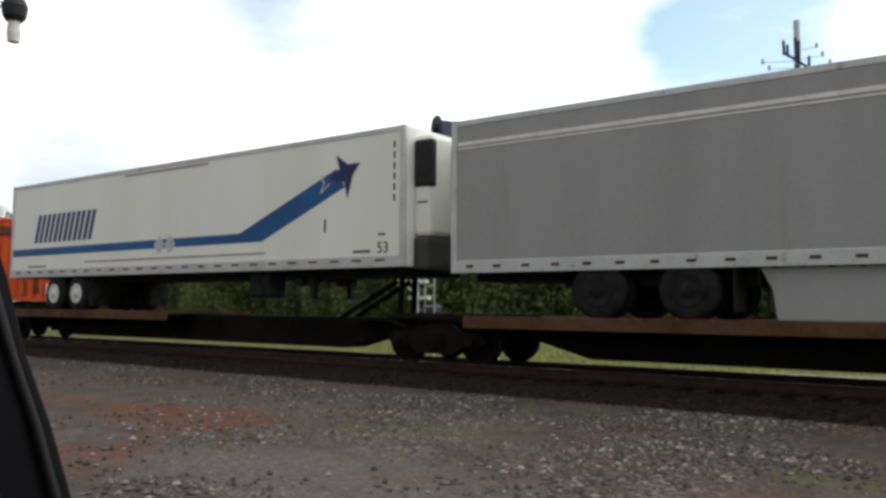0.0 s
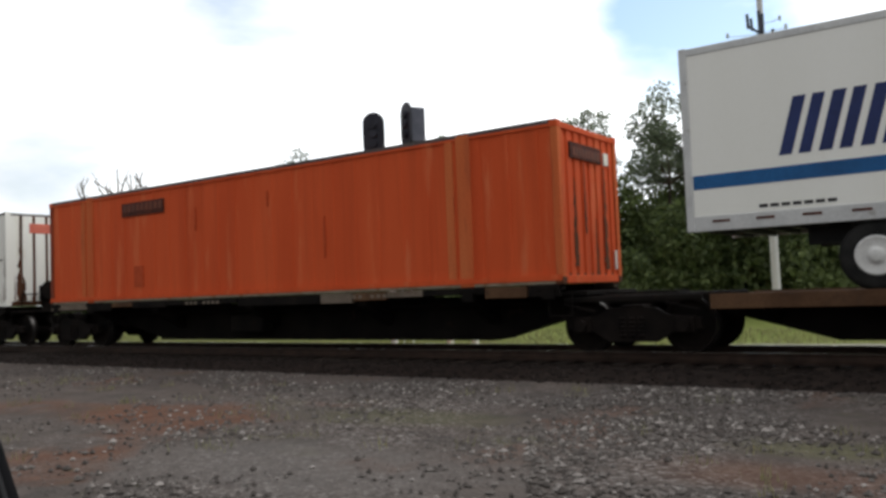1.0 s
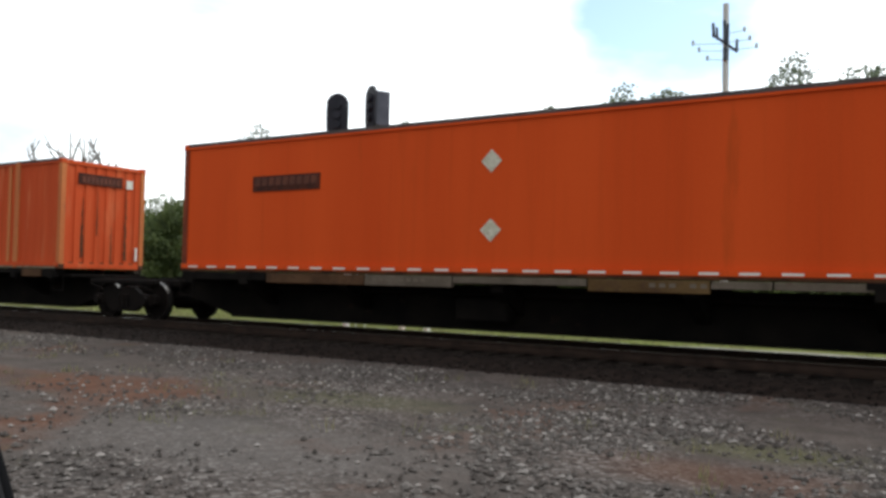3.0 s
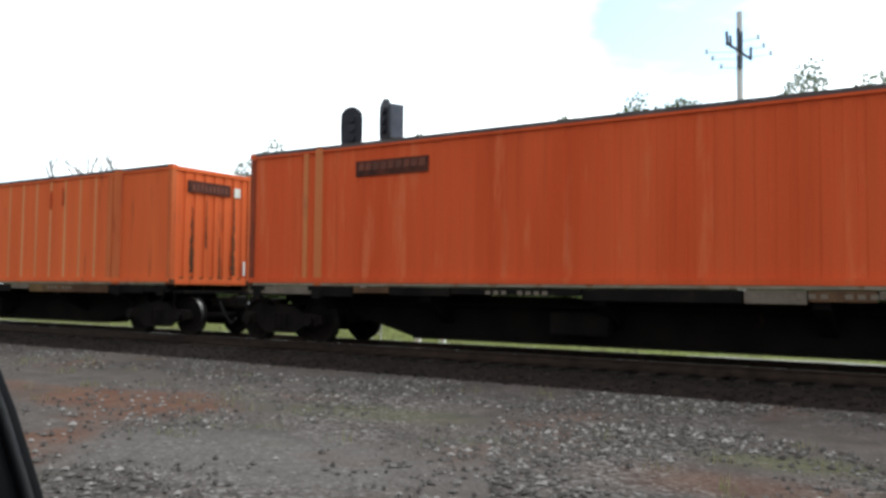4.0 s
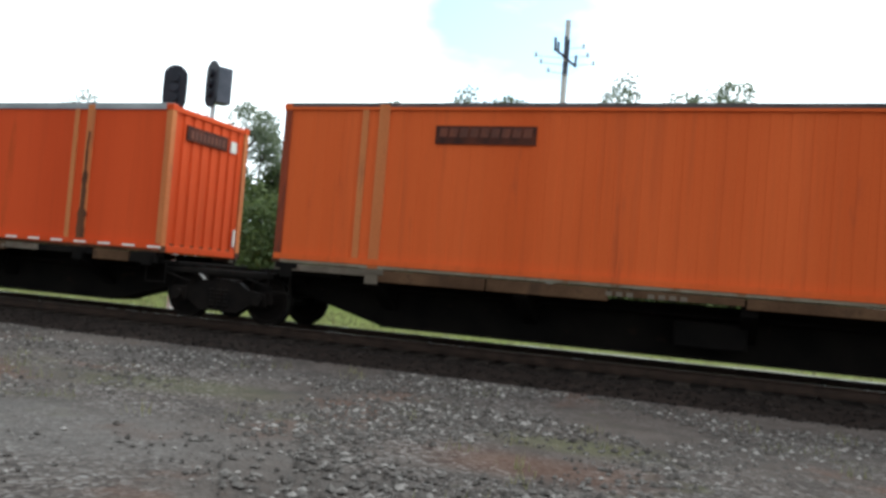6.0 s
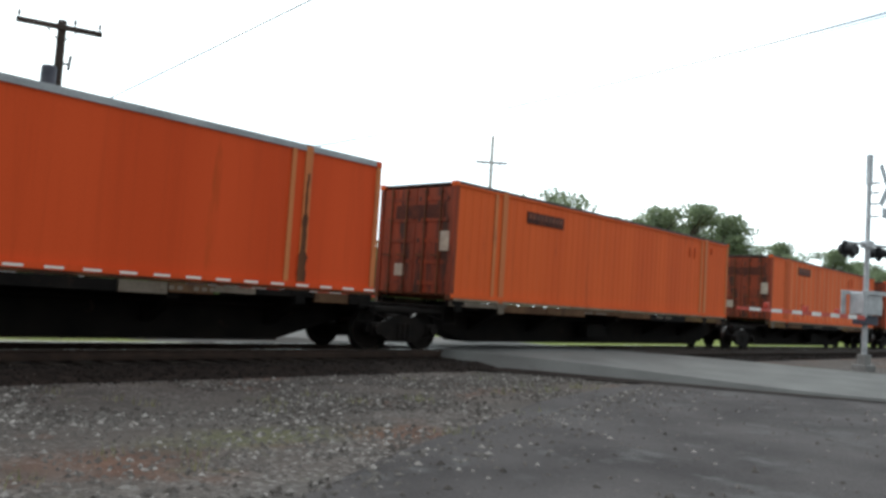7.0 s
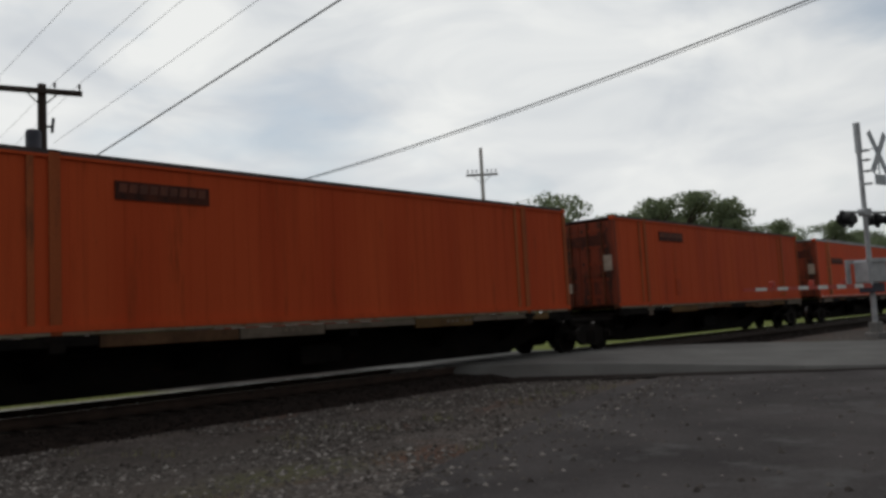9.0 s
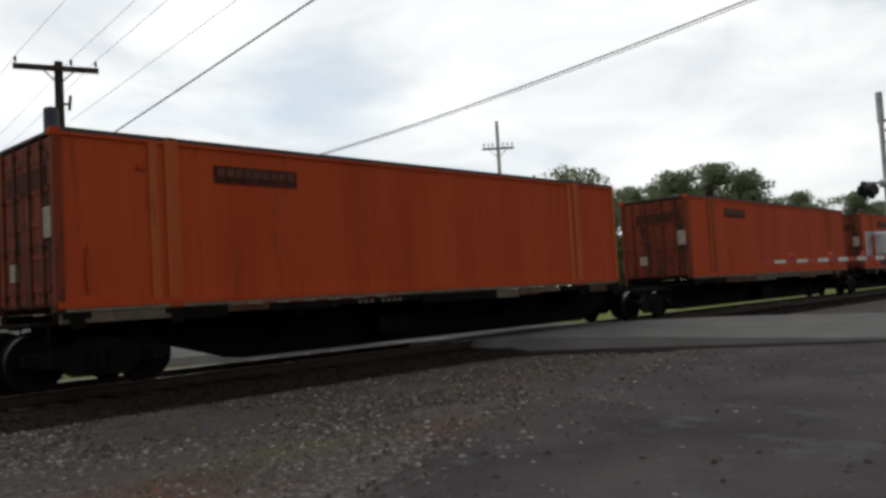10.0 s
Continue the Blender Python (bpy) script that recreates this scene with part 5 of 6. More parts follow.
def trailer_platform(car, x0, x1, taper0, taper1, deck0, deck1, hitch):
    """A platform for a trailer: the spine, a wheel deck and a folding hitch."""
    p = new("platform")
    p.parent = car
    tagged(p, "black spine platform with rusty trailer deck")
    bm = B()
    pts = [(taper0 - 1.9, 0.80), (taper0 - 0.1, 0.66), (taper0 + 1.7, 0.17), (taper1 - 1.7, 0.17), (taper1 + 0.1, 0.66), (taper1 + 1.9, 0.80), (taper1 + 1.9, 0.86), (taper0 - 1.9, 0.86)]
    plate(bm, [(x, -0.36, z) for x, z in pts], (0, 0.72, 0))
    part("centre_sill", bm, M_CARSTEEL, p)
    for s in (-1, 1):
        bm = B()
        box(bm, deck0, deck1, min(s * 0.38, s * 1.32), max(s * 0.38, s * 1.32), DECK - 0.05, DECK)
        part("wheel_deck", bm, M_DECK, p, "rust-brown wheel deck")
        bm = B()
        box(bm, deck0, deck1, s * 1.335 - 0.014, s * 1.335 + 0.014, DECK - 0.20, DECK + 0.03, 0.006)
        part("deck_edge", bm, M_DECK, p, "rust-brown deck edge")
        bm = B()
        plate(bm, [(-0.05, s * 0.36, 0.45), (-0.05, s * 1.28, 0.72), (-0.05, s * 1.28, 0.86), (-0.05, s * 0.36, 0.86)], (0.1, 0, 0))
        bracket = part("deck_bracket", bm, M_CARSTEEL, p, at=pose(deck0 + 0.8, 0, 0))
        for i in range(1, int((deck1 - deck0) / 1.6)):
            again(bracket, pose(deck0 + 0.8 + i * 1.6, 0, 0))
    # hitch stand
    bm = B()
    for s in (-1, 1):
        bar(bm, (hitch, s * 0.25, 0.84), (hitch + 0.06, s * 0.22, 1.86), 0.07)
        bar(bm, (hitch - 1.7, s * 0.25, 0.86), (hitch - 0.1, s * 0.22, 1.66), 0.06)
    box(bm, hitch - 0.4, hitch + 0.45, -0.42, 0.42, 1.80, 1.90, 0.02)
    part("hitch_stand", bm, M_CARSTEEL, p, "black trailer hitch stand")
    bm = B()
    box(bm, hitch - 1.0, hitch + 1.1, -0.9, 0.9, 0.80, 0.88)
    part("hitch_base", bm, M_CARSTEEL, p)
    return p


def hand_brake(car, x):
    """The brake stand on the car's end platform: post, geared housing and rimmed wheel."""
    h = new("hand_brake")
    h.parent = car
    h.matrix_basis = pose(x, -0.15, 1.05)
    tagged(h, "dark brake stand with round wheel")
    bm = B()
    box(bm, -0.07, 0.07, -0.16, 0.16, 0.0, 0.42, 0.015)
    box(bm, -0.13, 0.09, -0.20, 0.20, 0.30, 0.78, 0.05)
    part("housing", bm, M_TRUCK, h)
    bm = B()
    m = Matrix.Translation((0.16, 0, 0.62)) @ Matrix.Rotation(radians(90), 4, "Y")
    lathe(bm, [(0.25, -0.015), (0.28, -0.02), (0.29, 0.0), (0.28, 0.02), (0.25, 0.015)], m, 24)
    for k in range(5):
        a = k * 1.2566
        bar(bm, (0.16, 0, 0.62), (0.16, 0.26 * math.cos(a), 0.62 + 0.26 * math.sin(a)), 0.014, seg=6)
    bar(bm, (0.05, 0, 0.62), (0.19, 0, 0.62), 0.035, seg=8)
    part("brake_wheel", bm, M_TRUCK, h)
    for s in (-1, 1):
        bm = B()
        bar(bm, (0.1, s * 0.85, -0.1), (0.1, s * 0.85, 0.5), 0.018, seg=6)
        bar(bm, (0.1, s * 0.85, 0.5), (0.1, s * 0.35, 0.5), 0.018, seg=6)
        part("grab_iron", bm, M_TRUCK, h)


def spine_car(loads, label, kind="box", brake=False):
    """A three-platform car under the loads, given as x of front and rear ends from the leading one back."""
    car = thing("spine_car", label, "rail car", "articulated cars of the train")
    (f1, r1), (f2, r2), (f3, r3) = loads
    m12, m23 = (r1 + f2) / 2, (r2 + f3) / 2
    t_front, t_rear = f1 - 0.75, r3 + 0.75
    o = t_rear
    for x in (t_front, m12, m23, t_rear):
        truck(car, x - o)
    tr = ((m12 + 1.35, t_front - 1.35), (m23 + 1.35, m12 - 1.35), (t_rear + 1.35, m23 - 1.35))
    for i, ((f, r), (a, b)) in enumerate(zip(loads, tr)):
        if kind == "trailer" and i < 2:
            trailer_platform(car, r - o, f - o, a - o, b - o, r - o + 0.3, r - o + (8.35 if i == 1 else 15.4), f - o - 1.0)
        else:
            platform(car, r - o, f - o, a - o, b - o)
    # bearing frames over the shared trucks
    for x in (m12, m23):
        bm = B()
        box(bm, x - o - 1.5, x - o + 1.5, -0.55, 0.55, 0.80, 0.98, 0.03)
        for s in (-1, 1):
            box(bm, x - o - 1.2, x - o + 1.2, s * 1.05 - 0.10, s * 1.05 + 0.10, 0.86, 0.96, 0.02)
            for k in (-0.9, 0.9):
                bar(bm, (x - o + k - 0.28, s * 1.14, 0.84), (x - o + k + 0.28, s * 1.14, 0.70), 0.022, seg=6)
        part("shared_bearing", bm, M_CARSTEEL, car, "dark articulation bearing")
    coupler(car, f1 - o + 0.12, 1)
    coupler(car, r3 - o - 0.12, -1)
    if brake:
        hand_brake(car, f1 - o + 0.22)
    return on_train(car, o, 0.0)


spine_car([(6.998, -9.152), (-10.303, -26.453), (-28.65, -44.80)], "black spine car carrying two trailers and a container", "trailer")
spine_car([(-47.253, -63.40), (-65.836, -81.99), (-86.626, -102.78)], "black articulated car with rusty side sills", brake=True)
spine_car([(-105.391, -121.54), (-126.172, -142.32), (-144.801, -160.95)], "black articulated car with ochre side plates")
spine_car([(-163.561, -179.71), (-182.373, -198.52), (-203.198, -219.35)], "black articulated car with dusty brown sills")


# ---- railway signal beyond the track ----
def signal_mast():
    t = thing("railway_signal", "white ladder signal mast with dark oval signal heads", "signal", at=pose(-14.2, 4.0, -0.40))
    bm = B()
    box(bm, -0.3, 0.3, -0.3, 0.3, -0.1, 0.12, 0.03)
    part("foundation", bm, M_GALV, t)
    bm = B()
    bar(bm, (0, 0, 0.1), (0, 0, 5.45), 0.095, 0.085, seg=14)
    part("mast", bm, M_STRIPEWHITE, t, "white-painted mast")
    bm = B()
    for s in (-0.16, 0.16):
        bar(bm, (0.42 + s, 0.1, 0.0), (0.42 + s, 0.1, 5.6), 0.022, seg=6)
    for i in range(18):
        bar(bm, (0.26, 0.1, 0.3 + i * 0.3), (0.58, 0.1, 0.3 + i * 0.3), 0.012, seg=6)
    part("ladder", bm, M_GALV, t, "thin pale ladder")
    for z, x0, x1 in ((5.12, -0.62, 0.5), (4.78, 0.0, 0.9), (2.2, -0.62, 0.4), (1.75, -0.2, 0.5)):
        bm = B()
        box(bm, x0, x1, -0.08, 0.08, z - (0.085 if z > 4 else 0.05), z + (0.085 if z > 4 else 0.05), 0.01)
        bar(bm, (x0 + 0.1, 0, z), (0, 0, z - 0.35), 0.022, seg=6)
        part("bracket_arm", bm, M_STRIPEWHITE, t)
    for x, z, turn, rear in ((-0.46, 6.12, 25, False), (0.72, 6.22, -27, True), (-0.56, 3.1, 30, False)):
        h = new("signal_head")
        h.parent = t
        h.matrix_basis = pose(x, -0.05, z, 0, 0, turn)
        tagged(h, "black oval signal head")
        bm = B()
        pts = [(0.32 * math.cos(a), 0.31 * (1 if math.sin(a) > 0 else -1) * (abs(math.sin(a)) > 1e-6) + 0.32 * math.sin(a)) for a in [2 * math.pi * i / 32 for i in range(32)]]
        plate(bm, [(px, -0.02, pz) for px, pz in pts], (0, 0.05, 0))
        part("backboard", bm, M_SIGNALBLACK, h)
        bm = B()
        box(bm, -0.20, 0.20, 0.03, 0.50 if rear else 0.36, -0.50, 0.48, 0.03)
        part("lamp_case", bm, M_SIGNALBOX if rear else M_SIGNALBLACK, h)
        for k in (-0.27, 0.0, 0.27):
            bm = B()
            m = Matrix.Translation((0, -0.02, k)) @ Matrix.Rotation(radians(90), 4, "X")
            lathe(bm, [(0.10, 0.0), (0.115, 0.0), (0.115, 0.10), (0.105, 0.10)], m, 16)
            part("hood", bm, M_SIGNALBLACK, h)
        bm = B()
        bar(bm, (0, 0.1, -0.45), (0, 0.1, -1.0), 0.065)
        part("neck", bm, M_GALV, h)
    bm = B()
    box(bm, 0.15, 0.55, 0.12, 0.5, 0.75, 1.55, 0.06)
    part("junction_box", bm, M_SIGNALBOX, t, "dark relay case")
    for z in (5.25, 2.32):
        bm = B()
        box(bm, -0.16, 0.04, -0.16, -0.07, z, z + 0.24, 0.02)
        part("clamp_box", bm, M_STRIPEWHITE, t)


signal_mast()

for px, py in ((-12.55, 4.35), (-12.0, 4.75)):
    post = thing("marker_post", "short white-painted marker post in the grass", "post", "white marker posts", pose(px, py, -0.40))
    bm = B()
    bar(bm, (0, 0, -0.1), (0, 0, 1.0), 0.095, seg=14)
    lathe(bm, [(0.095, 1.0), (0.07, 1.03), (0.001, 1.045)], seg=14)
    part("post_body", bm, M_STRIPEWHITE, post)


# ---- utility poles and wires ----
def wire(name, p, q, sag, r, mat, label):
    cu = bpy.data.curves.new(name, "CURVE")
    cu.dimensions, cu.bevel_depth, cu.bevel_resolution = "3D", r, 1
    sp = cu.splines.new("POLY")
    n_ = 28
    sp.points.add(n_)
    for i in range(n_ + 1):
        k = i / n_
        v = Vector(p).lerp(Vector(q), k)
        sp.points[i].co = (v.x, v.y, v.z - sag * 4 * k * (1 - k), 1)
    cu.materials.append(mat)
    return tagged(new(name, cu), label, "wire")


def line_pole(x, y, top, arm_z, turn, label):
    t = thing("utility_pole", label, "utility pole", "pole line along the railway", pose(x, y, -0.45, 0, 0, turn))
    bm = B()
    bar(bm, (0, 0, -0.4), (0, 0, top + 0.45), 0.15, 0.10, seg=14)
    part("pole", bm, M_WOODPALE, t, "silver-grey weathered pole")
    for j, (z, half) in enumerate(((arm_z + 0.45, 0.95),)):
        bm = B()
        box(bm, -half, half, -0.05, 0.05, z - 0.06, z + 0.06, 0.01)
        arm = part("crossarm", bm, M_WOODDARK, t, "dark weathered crossarm")
        bm = B()
        for s in (-1, 1):
            bar(bm, (s * half * 0.55, 0.06, z - 0.05), (0, 0.1, z - 0.55), 0.018, seg=6)
        part("brace", bm, M_WOODDARK, t)
        for k in (-0.88, -0.6, -0.34, 0.34, 0.6, 0.88):
            bm = B()
            bar(bm, (k * half, 0, z + 0.05), (k * half, 0, z + 0.18), 0.015, seg=6)
            lathe(bm, [(0.035, z + 0.16), (0.055, z + 0.20), (0.03, z + 0.25), (0.045, z + 0.30), (0.02, z + 0.34)], Matrix.Translation((k * half, 0, 0)), 10)
            part("insulator", bm, M_GLASS, arm)
    return t


pole_a = thing("utility_pole", "tall silver-grey pole with dark arresters and standoff insulators", "utility pole", "pole line along the railway", pose(-6.65, 16.1, -0.45, 0, 0, 12))
bm = B()
bar(bm, (0, 0, -0.4), (0, 0, 11.75), 0.155, 0.105, seg=14)
part("pole", bm, M_WOODPALE, pole_a, "silver-grey weathered pole")
for p, q, r in (((-0.46, -0.2, 10.62), (0.40, -0.2, 9.92), 0.05), ((-0.41, -0.2, 10.50), (-0.44, -0.2, 11.02), 0.055), ((-0.29, -0.22, 10.40), (-0.31, -0.22, 10.85), 0.045),
                ((-0.03, -0.2, 10.25), (-0.05, -0.2, 11.08), 0.06), ((0.06, -0.22, 10.2), (0.07, -0.22, 10.95), 0.05), ((0.37, -0.22, 9.90), (0.38, -0.22, 10.36), 0.05), ((0.0, -0.15, 9.65), (0.0, -0.15, 10.1), 0.10)):
    bm = B()
    bar(bm, p, q, r, seg=10)
    part("arrester", bm, M_SIGNALBOX, pole_a, "dark arrester")
for x, z, x0 in ((0.63, 10.72, 0.1), (0.81, 10.39, 0.1), (1.04, 10.09, 0.1), (-1.13, 10.35, -0.1), (-0.92, 10.09, -0.1), (-0.63, 9.76, -0.1)):
    bm = B()
    bar(bm, (x0, -0.1, z - 0.08), (x, -0.1, z - 0.02), 0.012, seg=6)
    lathe(bm, [(0.03, z - 0.06), (0.065, z - 0.02), (0.04, z + 0.03), (0.06, z + 0.08), (0.02, z + 0.13)], Matrix.Translation((x, -0.1, 0)), 10)
    part("standoff_insulator", bm, M_LIGHTGREY, pole_a)
line_pole(37.5, 16.2, 11.25, 9.62, -47, "weathered grey pole with six-insulator crossarm")


def street_pole():
    t = thing("utility_pole", "dark wooden pole with long crossarm and transformer", "utility pole", at=pose(9.85, 10.55, -0.45, 0, 0, -20))
    bm = B()
    bar(bm, (0, 0, -0.4), (0, 0, 9.22), 0.17, 0.125, seg=14)
    part("pole", bm, M_WOODDARK, t)
    bm = B()
    box(bm, -1.22, 1.10, -0.20, -0.08, 8.90, 9.06, 0.012)
    arm = part("crossarm", bm, M_WOODDARK, t)
    for k in (-1.15, 0.34, 1.02):
        bm = B()
        bar(bm, (k, -0.14, 9.05), (k, -0.14, 9.14), 0.015, seg=6)
        lathe(bm, [(0.03, 9.12), (0.05, 9.15), (0.035, 9.2), (0.045, 9.25), (0.015, 9.28)], Matrix.Translation((k, -0.14, 0)), 10)
        part("insulator", bm, M_GLASS, arm)
    bm = B()
    for s in (-1, 1):
        bar(bm, (s * 0.42, -0.13, 8.92), (0.0, -0.14, 8.5), 0.02, seg=6)
    part("brace", bm, M_WOODDARK, t)
    bm = B()
    lathe(bm, [(0.20, 7.15), (0.22, 7.2), (0.22, 7.85), (0.19, 7.92), (0.03, 7.95)], Matrix.Translation((-0.24, -0.16, -0.15)), 18)
    box(bm, -0.2, 0.0, -0.06, 0.06, 7.3, 7.4)
    box(bm, -0.2, 0.0, -0.06, 0.06, 7.65, 7.75)
    part("transformer", bm, M_SIGNALBOX, t, "grey pole transformer can")
    bm = B()
    bar(bm, (0.26, -0.05, 7.75), (0.30, -0.05, 8.2), 0.045, seg=10)
    box(bm, 0.1, 0.3, -0.08, -0.02, 7.9, 7.96)
    part("fuse_cutout", bm, M_SIGNALBLACK, t, "dark fuse cutout")
    return t


street_pole()
wire("overhead_cable", (23.2, 21.8, 7.80), (18.8, -20.9, 9.46), 0.80, 0.020, M_WIRE, "thick black overhead cable over the track")
wire("overhead_cable", (23.22, 21.8, 7.77), (18.82, -20.9, 9.42), 0.84, 0.012, M_WIREPALE, "grey overhead cable over the track")
C0 = Vector((9.85, 10.55, 0))
AX = Vector((math.cos(radians(-20)), math.sin(radians(-20)), 0))


def run_wire(at, z, to, r, mat, label, back=True):
    """A wire from the wooden pole over the track and on past the lot."""
    p = Vector((at.x, at.y, z))
    q = Vector((*to, 8.9))
    wire("overhead_wire", p, p + (q - p) * 1.7, 0.12, r, mat, label)
    if back:
        wire("overhead_wire", p, p - (q - p) * 1.1, 0.3, r, mat, label)


for k, to in ((-1.15, (5.39, -16.04)), (0.34, (6.55, -16.46)), (1.02, (7.12, -16.67))):
    run_wire(C0 + AX * k + Vector((-0.05, -0.13, 0)), 8.83, to, 0.006, M_WIREPALE, "thin grey overhead wire over the track")
run_wire(C0 + AX * 0.3, 7.0, (8.46, -17.16), 0.006, M_WIREPALE, "thin grey overhead wire over the track", False)
run_wire(C0 + AX * 0.15, 5.7, (9.55, -17.55), 0.018, M_WIRE, "black overhead cable over the track", False)
for px, py, h in ((23.2, 21.9, 8.05), (18.87, -21.0, 9.46)):
    t = thing("utility_pole", "plain dark wooden pole beside the road", "utility pole", at=pose(px, py, -0.45))
    bm = B()
    bar(bm, (0, 0, -0.4), (0, 0, h + 0.45), 0.17, 0.13, seg=12)
    part("pole", bm, M_WOODDARK, t)
    bm = B()
    bar(bm, (0.0, -0.1, h + 0.1), (-1.15, 0.5, h - 0.02), 0.05, seg=8)
    bar(bm, (0.0, -0.1, h - 0.5), (-0.6, 0.22, h + 0.02), 0.018, seg=6)
    part("side_arm", bm, M_WOODDARK, t)


# ---- level crossing signal with lowered gate ----
def crossing_signal():
    t = thing("crossing_signal", "grey crossing mast with crossbuck, flashers and lowered striped gate", "crossing signal", "crossing signals", pose(27.6, -7.0, 0.16, 0, 0, -23))
    bm = B()
    box(bm, -0.24, 0.24, -0.24, 0.24, -0.55, -0.10, 0.03)
    box(bm, -0.15, 0.15, -0.15, 0.15, -0.10, 0.22, 0.03)
    part("foundation", bm, M_CONCRETE, t)
    bm = B()
    bar(bm, (0, 0, 0.2), (0, 0, 5.5), 0.085, 0.075, seg=14)
    bar(bm, (0, 0, 5.5), (0, 0, 6.45), 0.105, seg=14)
    part("mast", bm, M_GALV, t, "galvanised mast")
    c = new("crossbuck")
    c.parent = t
    c.matrix_basis = pose(0.06, -0.62, 5.38, 0, 0, 10.5)
    for s in (-1, 1):
        bm = B()
        m = Matrix.Rotation(radians(53 * s), 4, "Y")
        pts = [m @ Vector(v) + Vector((0, 0.012 * s, 0)) for v in ((-0.78, 0, -0.12), (0.78, 0, -0.12), (0.78, 0, 0.12), (-0.78, 0, 0.12))]
        plate(bm, pts, (0, 0.01, 0))
        part("blade", bm, M_LIGHTGREY, c, "grey-white crossbuck blade")
    bm = B()
    box(bm, -0.34, 0.34, -0.01, 0.012, -1.0, -0.68)
    bar(bm, (0, 0.02, -0.7), (0, 0.02, 0.1), 0.02, seg=8)
    part("track_sign", bm, M_LIGHTGREY, c, "small grey sign plate")
    for z in (5.55, 5.25, 4.9, 4.5):
        bm = B()
        box(bm, 0.0, 0.2, -0.24, -0.05, z - 0.025, z + 0.025)
        if z in (5.55, 4.9):
            box(bm, 0.05, 0.075, -0.60, -0.20, z - 0.012, z + 0.012)
        part("sign_clamp", bm, M_GALV, t)
    bm = B()
    bar(bm, (-1.1, 0, 3.62), (1.1, 0, 3.62), 0.045)
    box(bm, -0.16, 0.16, -0.14, 0.14, 3.5, 3.74, 0.03)
    part("flasher_arm", bm, M_GALV, t)
    for x, s in ((-1.05, -1), (1.05, -1), (-0.60, 1), (0.60, 1)):
        f = new("flasher")
        f.parent = t
        f.matrix_basis = pose(x, s * 0.05, 3.40, 0, 0, 12 if s < 0 else 192)
        tagged(f, "black hooded flasher lamp")
        bm = B()
        m = Matrix.Rotation(radians(90), 4, "X")
        lathe(bm, [(0.27, 0.0), (0.27, 0.012), (0.16, 0.02), (0.16, 0.012)], m, 24)
        part("backboard", bm, M_BLACK, f)
        bm = B()
        lathe(bm, [(0.06, -0.2), (0.15, -0.15), (0.16, 0.0), (0.17, 0.30), (0.155, 0.30)], m, 20)
        part("hood", bm, M_BLACK, f)
    # gate mechanism and arm
    bm = B()
    box(bm, -0.36, 0.30, -0.36, 0.30, 1.42, 2.12, 0.04)
    part("gate_mechanism", bm, M_GALV, t, "silver gate machine case")
    for y in (-0.40, 0.34):
        bm = B()
        box(bm, -0.62, 0.72, y - 0.025, y + 0.025, 2.04, 2.16)
        box(bm, 0.55, 0.75, y - 0.03, y + 0.03, 1.39, 2.19, 0.01)
        box(bm, -0.66, -0.48, y - 0.03, y + 0.03, 1.34, 2.16, 0.01)
        part("counterweight", bm, M_GALV, t, "grey counterweight frame")
    bm = B()
    box(bm, -0.26, 0.26, -0.26, 0.26, 1.12, 1.40, 0.03)
    part("relay_box", bm, M_SIGNALBOX, t)
    arm = new("gate_arm")
    arm.parent = t
    arm.matrix_basis = pose(-0.55, -0.40, 1.33, 0, 0, 11)
    tagged(arm, "white gate arm with red bands")
    for i in range(13):
        bm = B()
        h = 0.065 - 0.0022 * i
        box(bm, -0.5 * (i + 1), -0.5 * i, -0.022, 0.022, -h, h)
        part("band", bm, M_STRIPEWHITE if i % 2 else M_STRIPERED, arm)
    for k in (-1.6, -3.3, -5.2):
        bm = B()
        box(bm, k - 0.07, k + 0.07, -0.06, 0.06, 0.05, 0.20, 0.02)
        part("gate_lamp", bm, M_STRIPERED, arm)
    return t


copy_thing(crossing_signal(), pose(12.75, 6.9, 0.02, 0, 0, 157) @ Matrix.Diagonal((0.88, 0.88, 0.88, 1)))


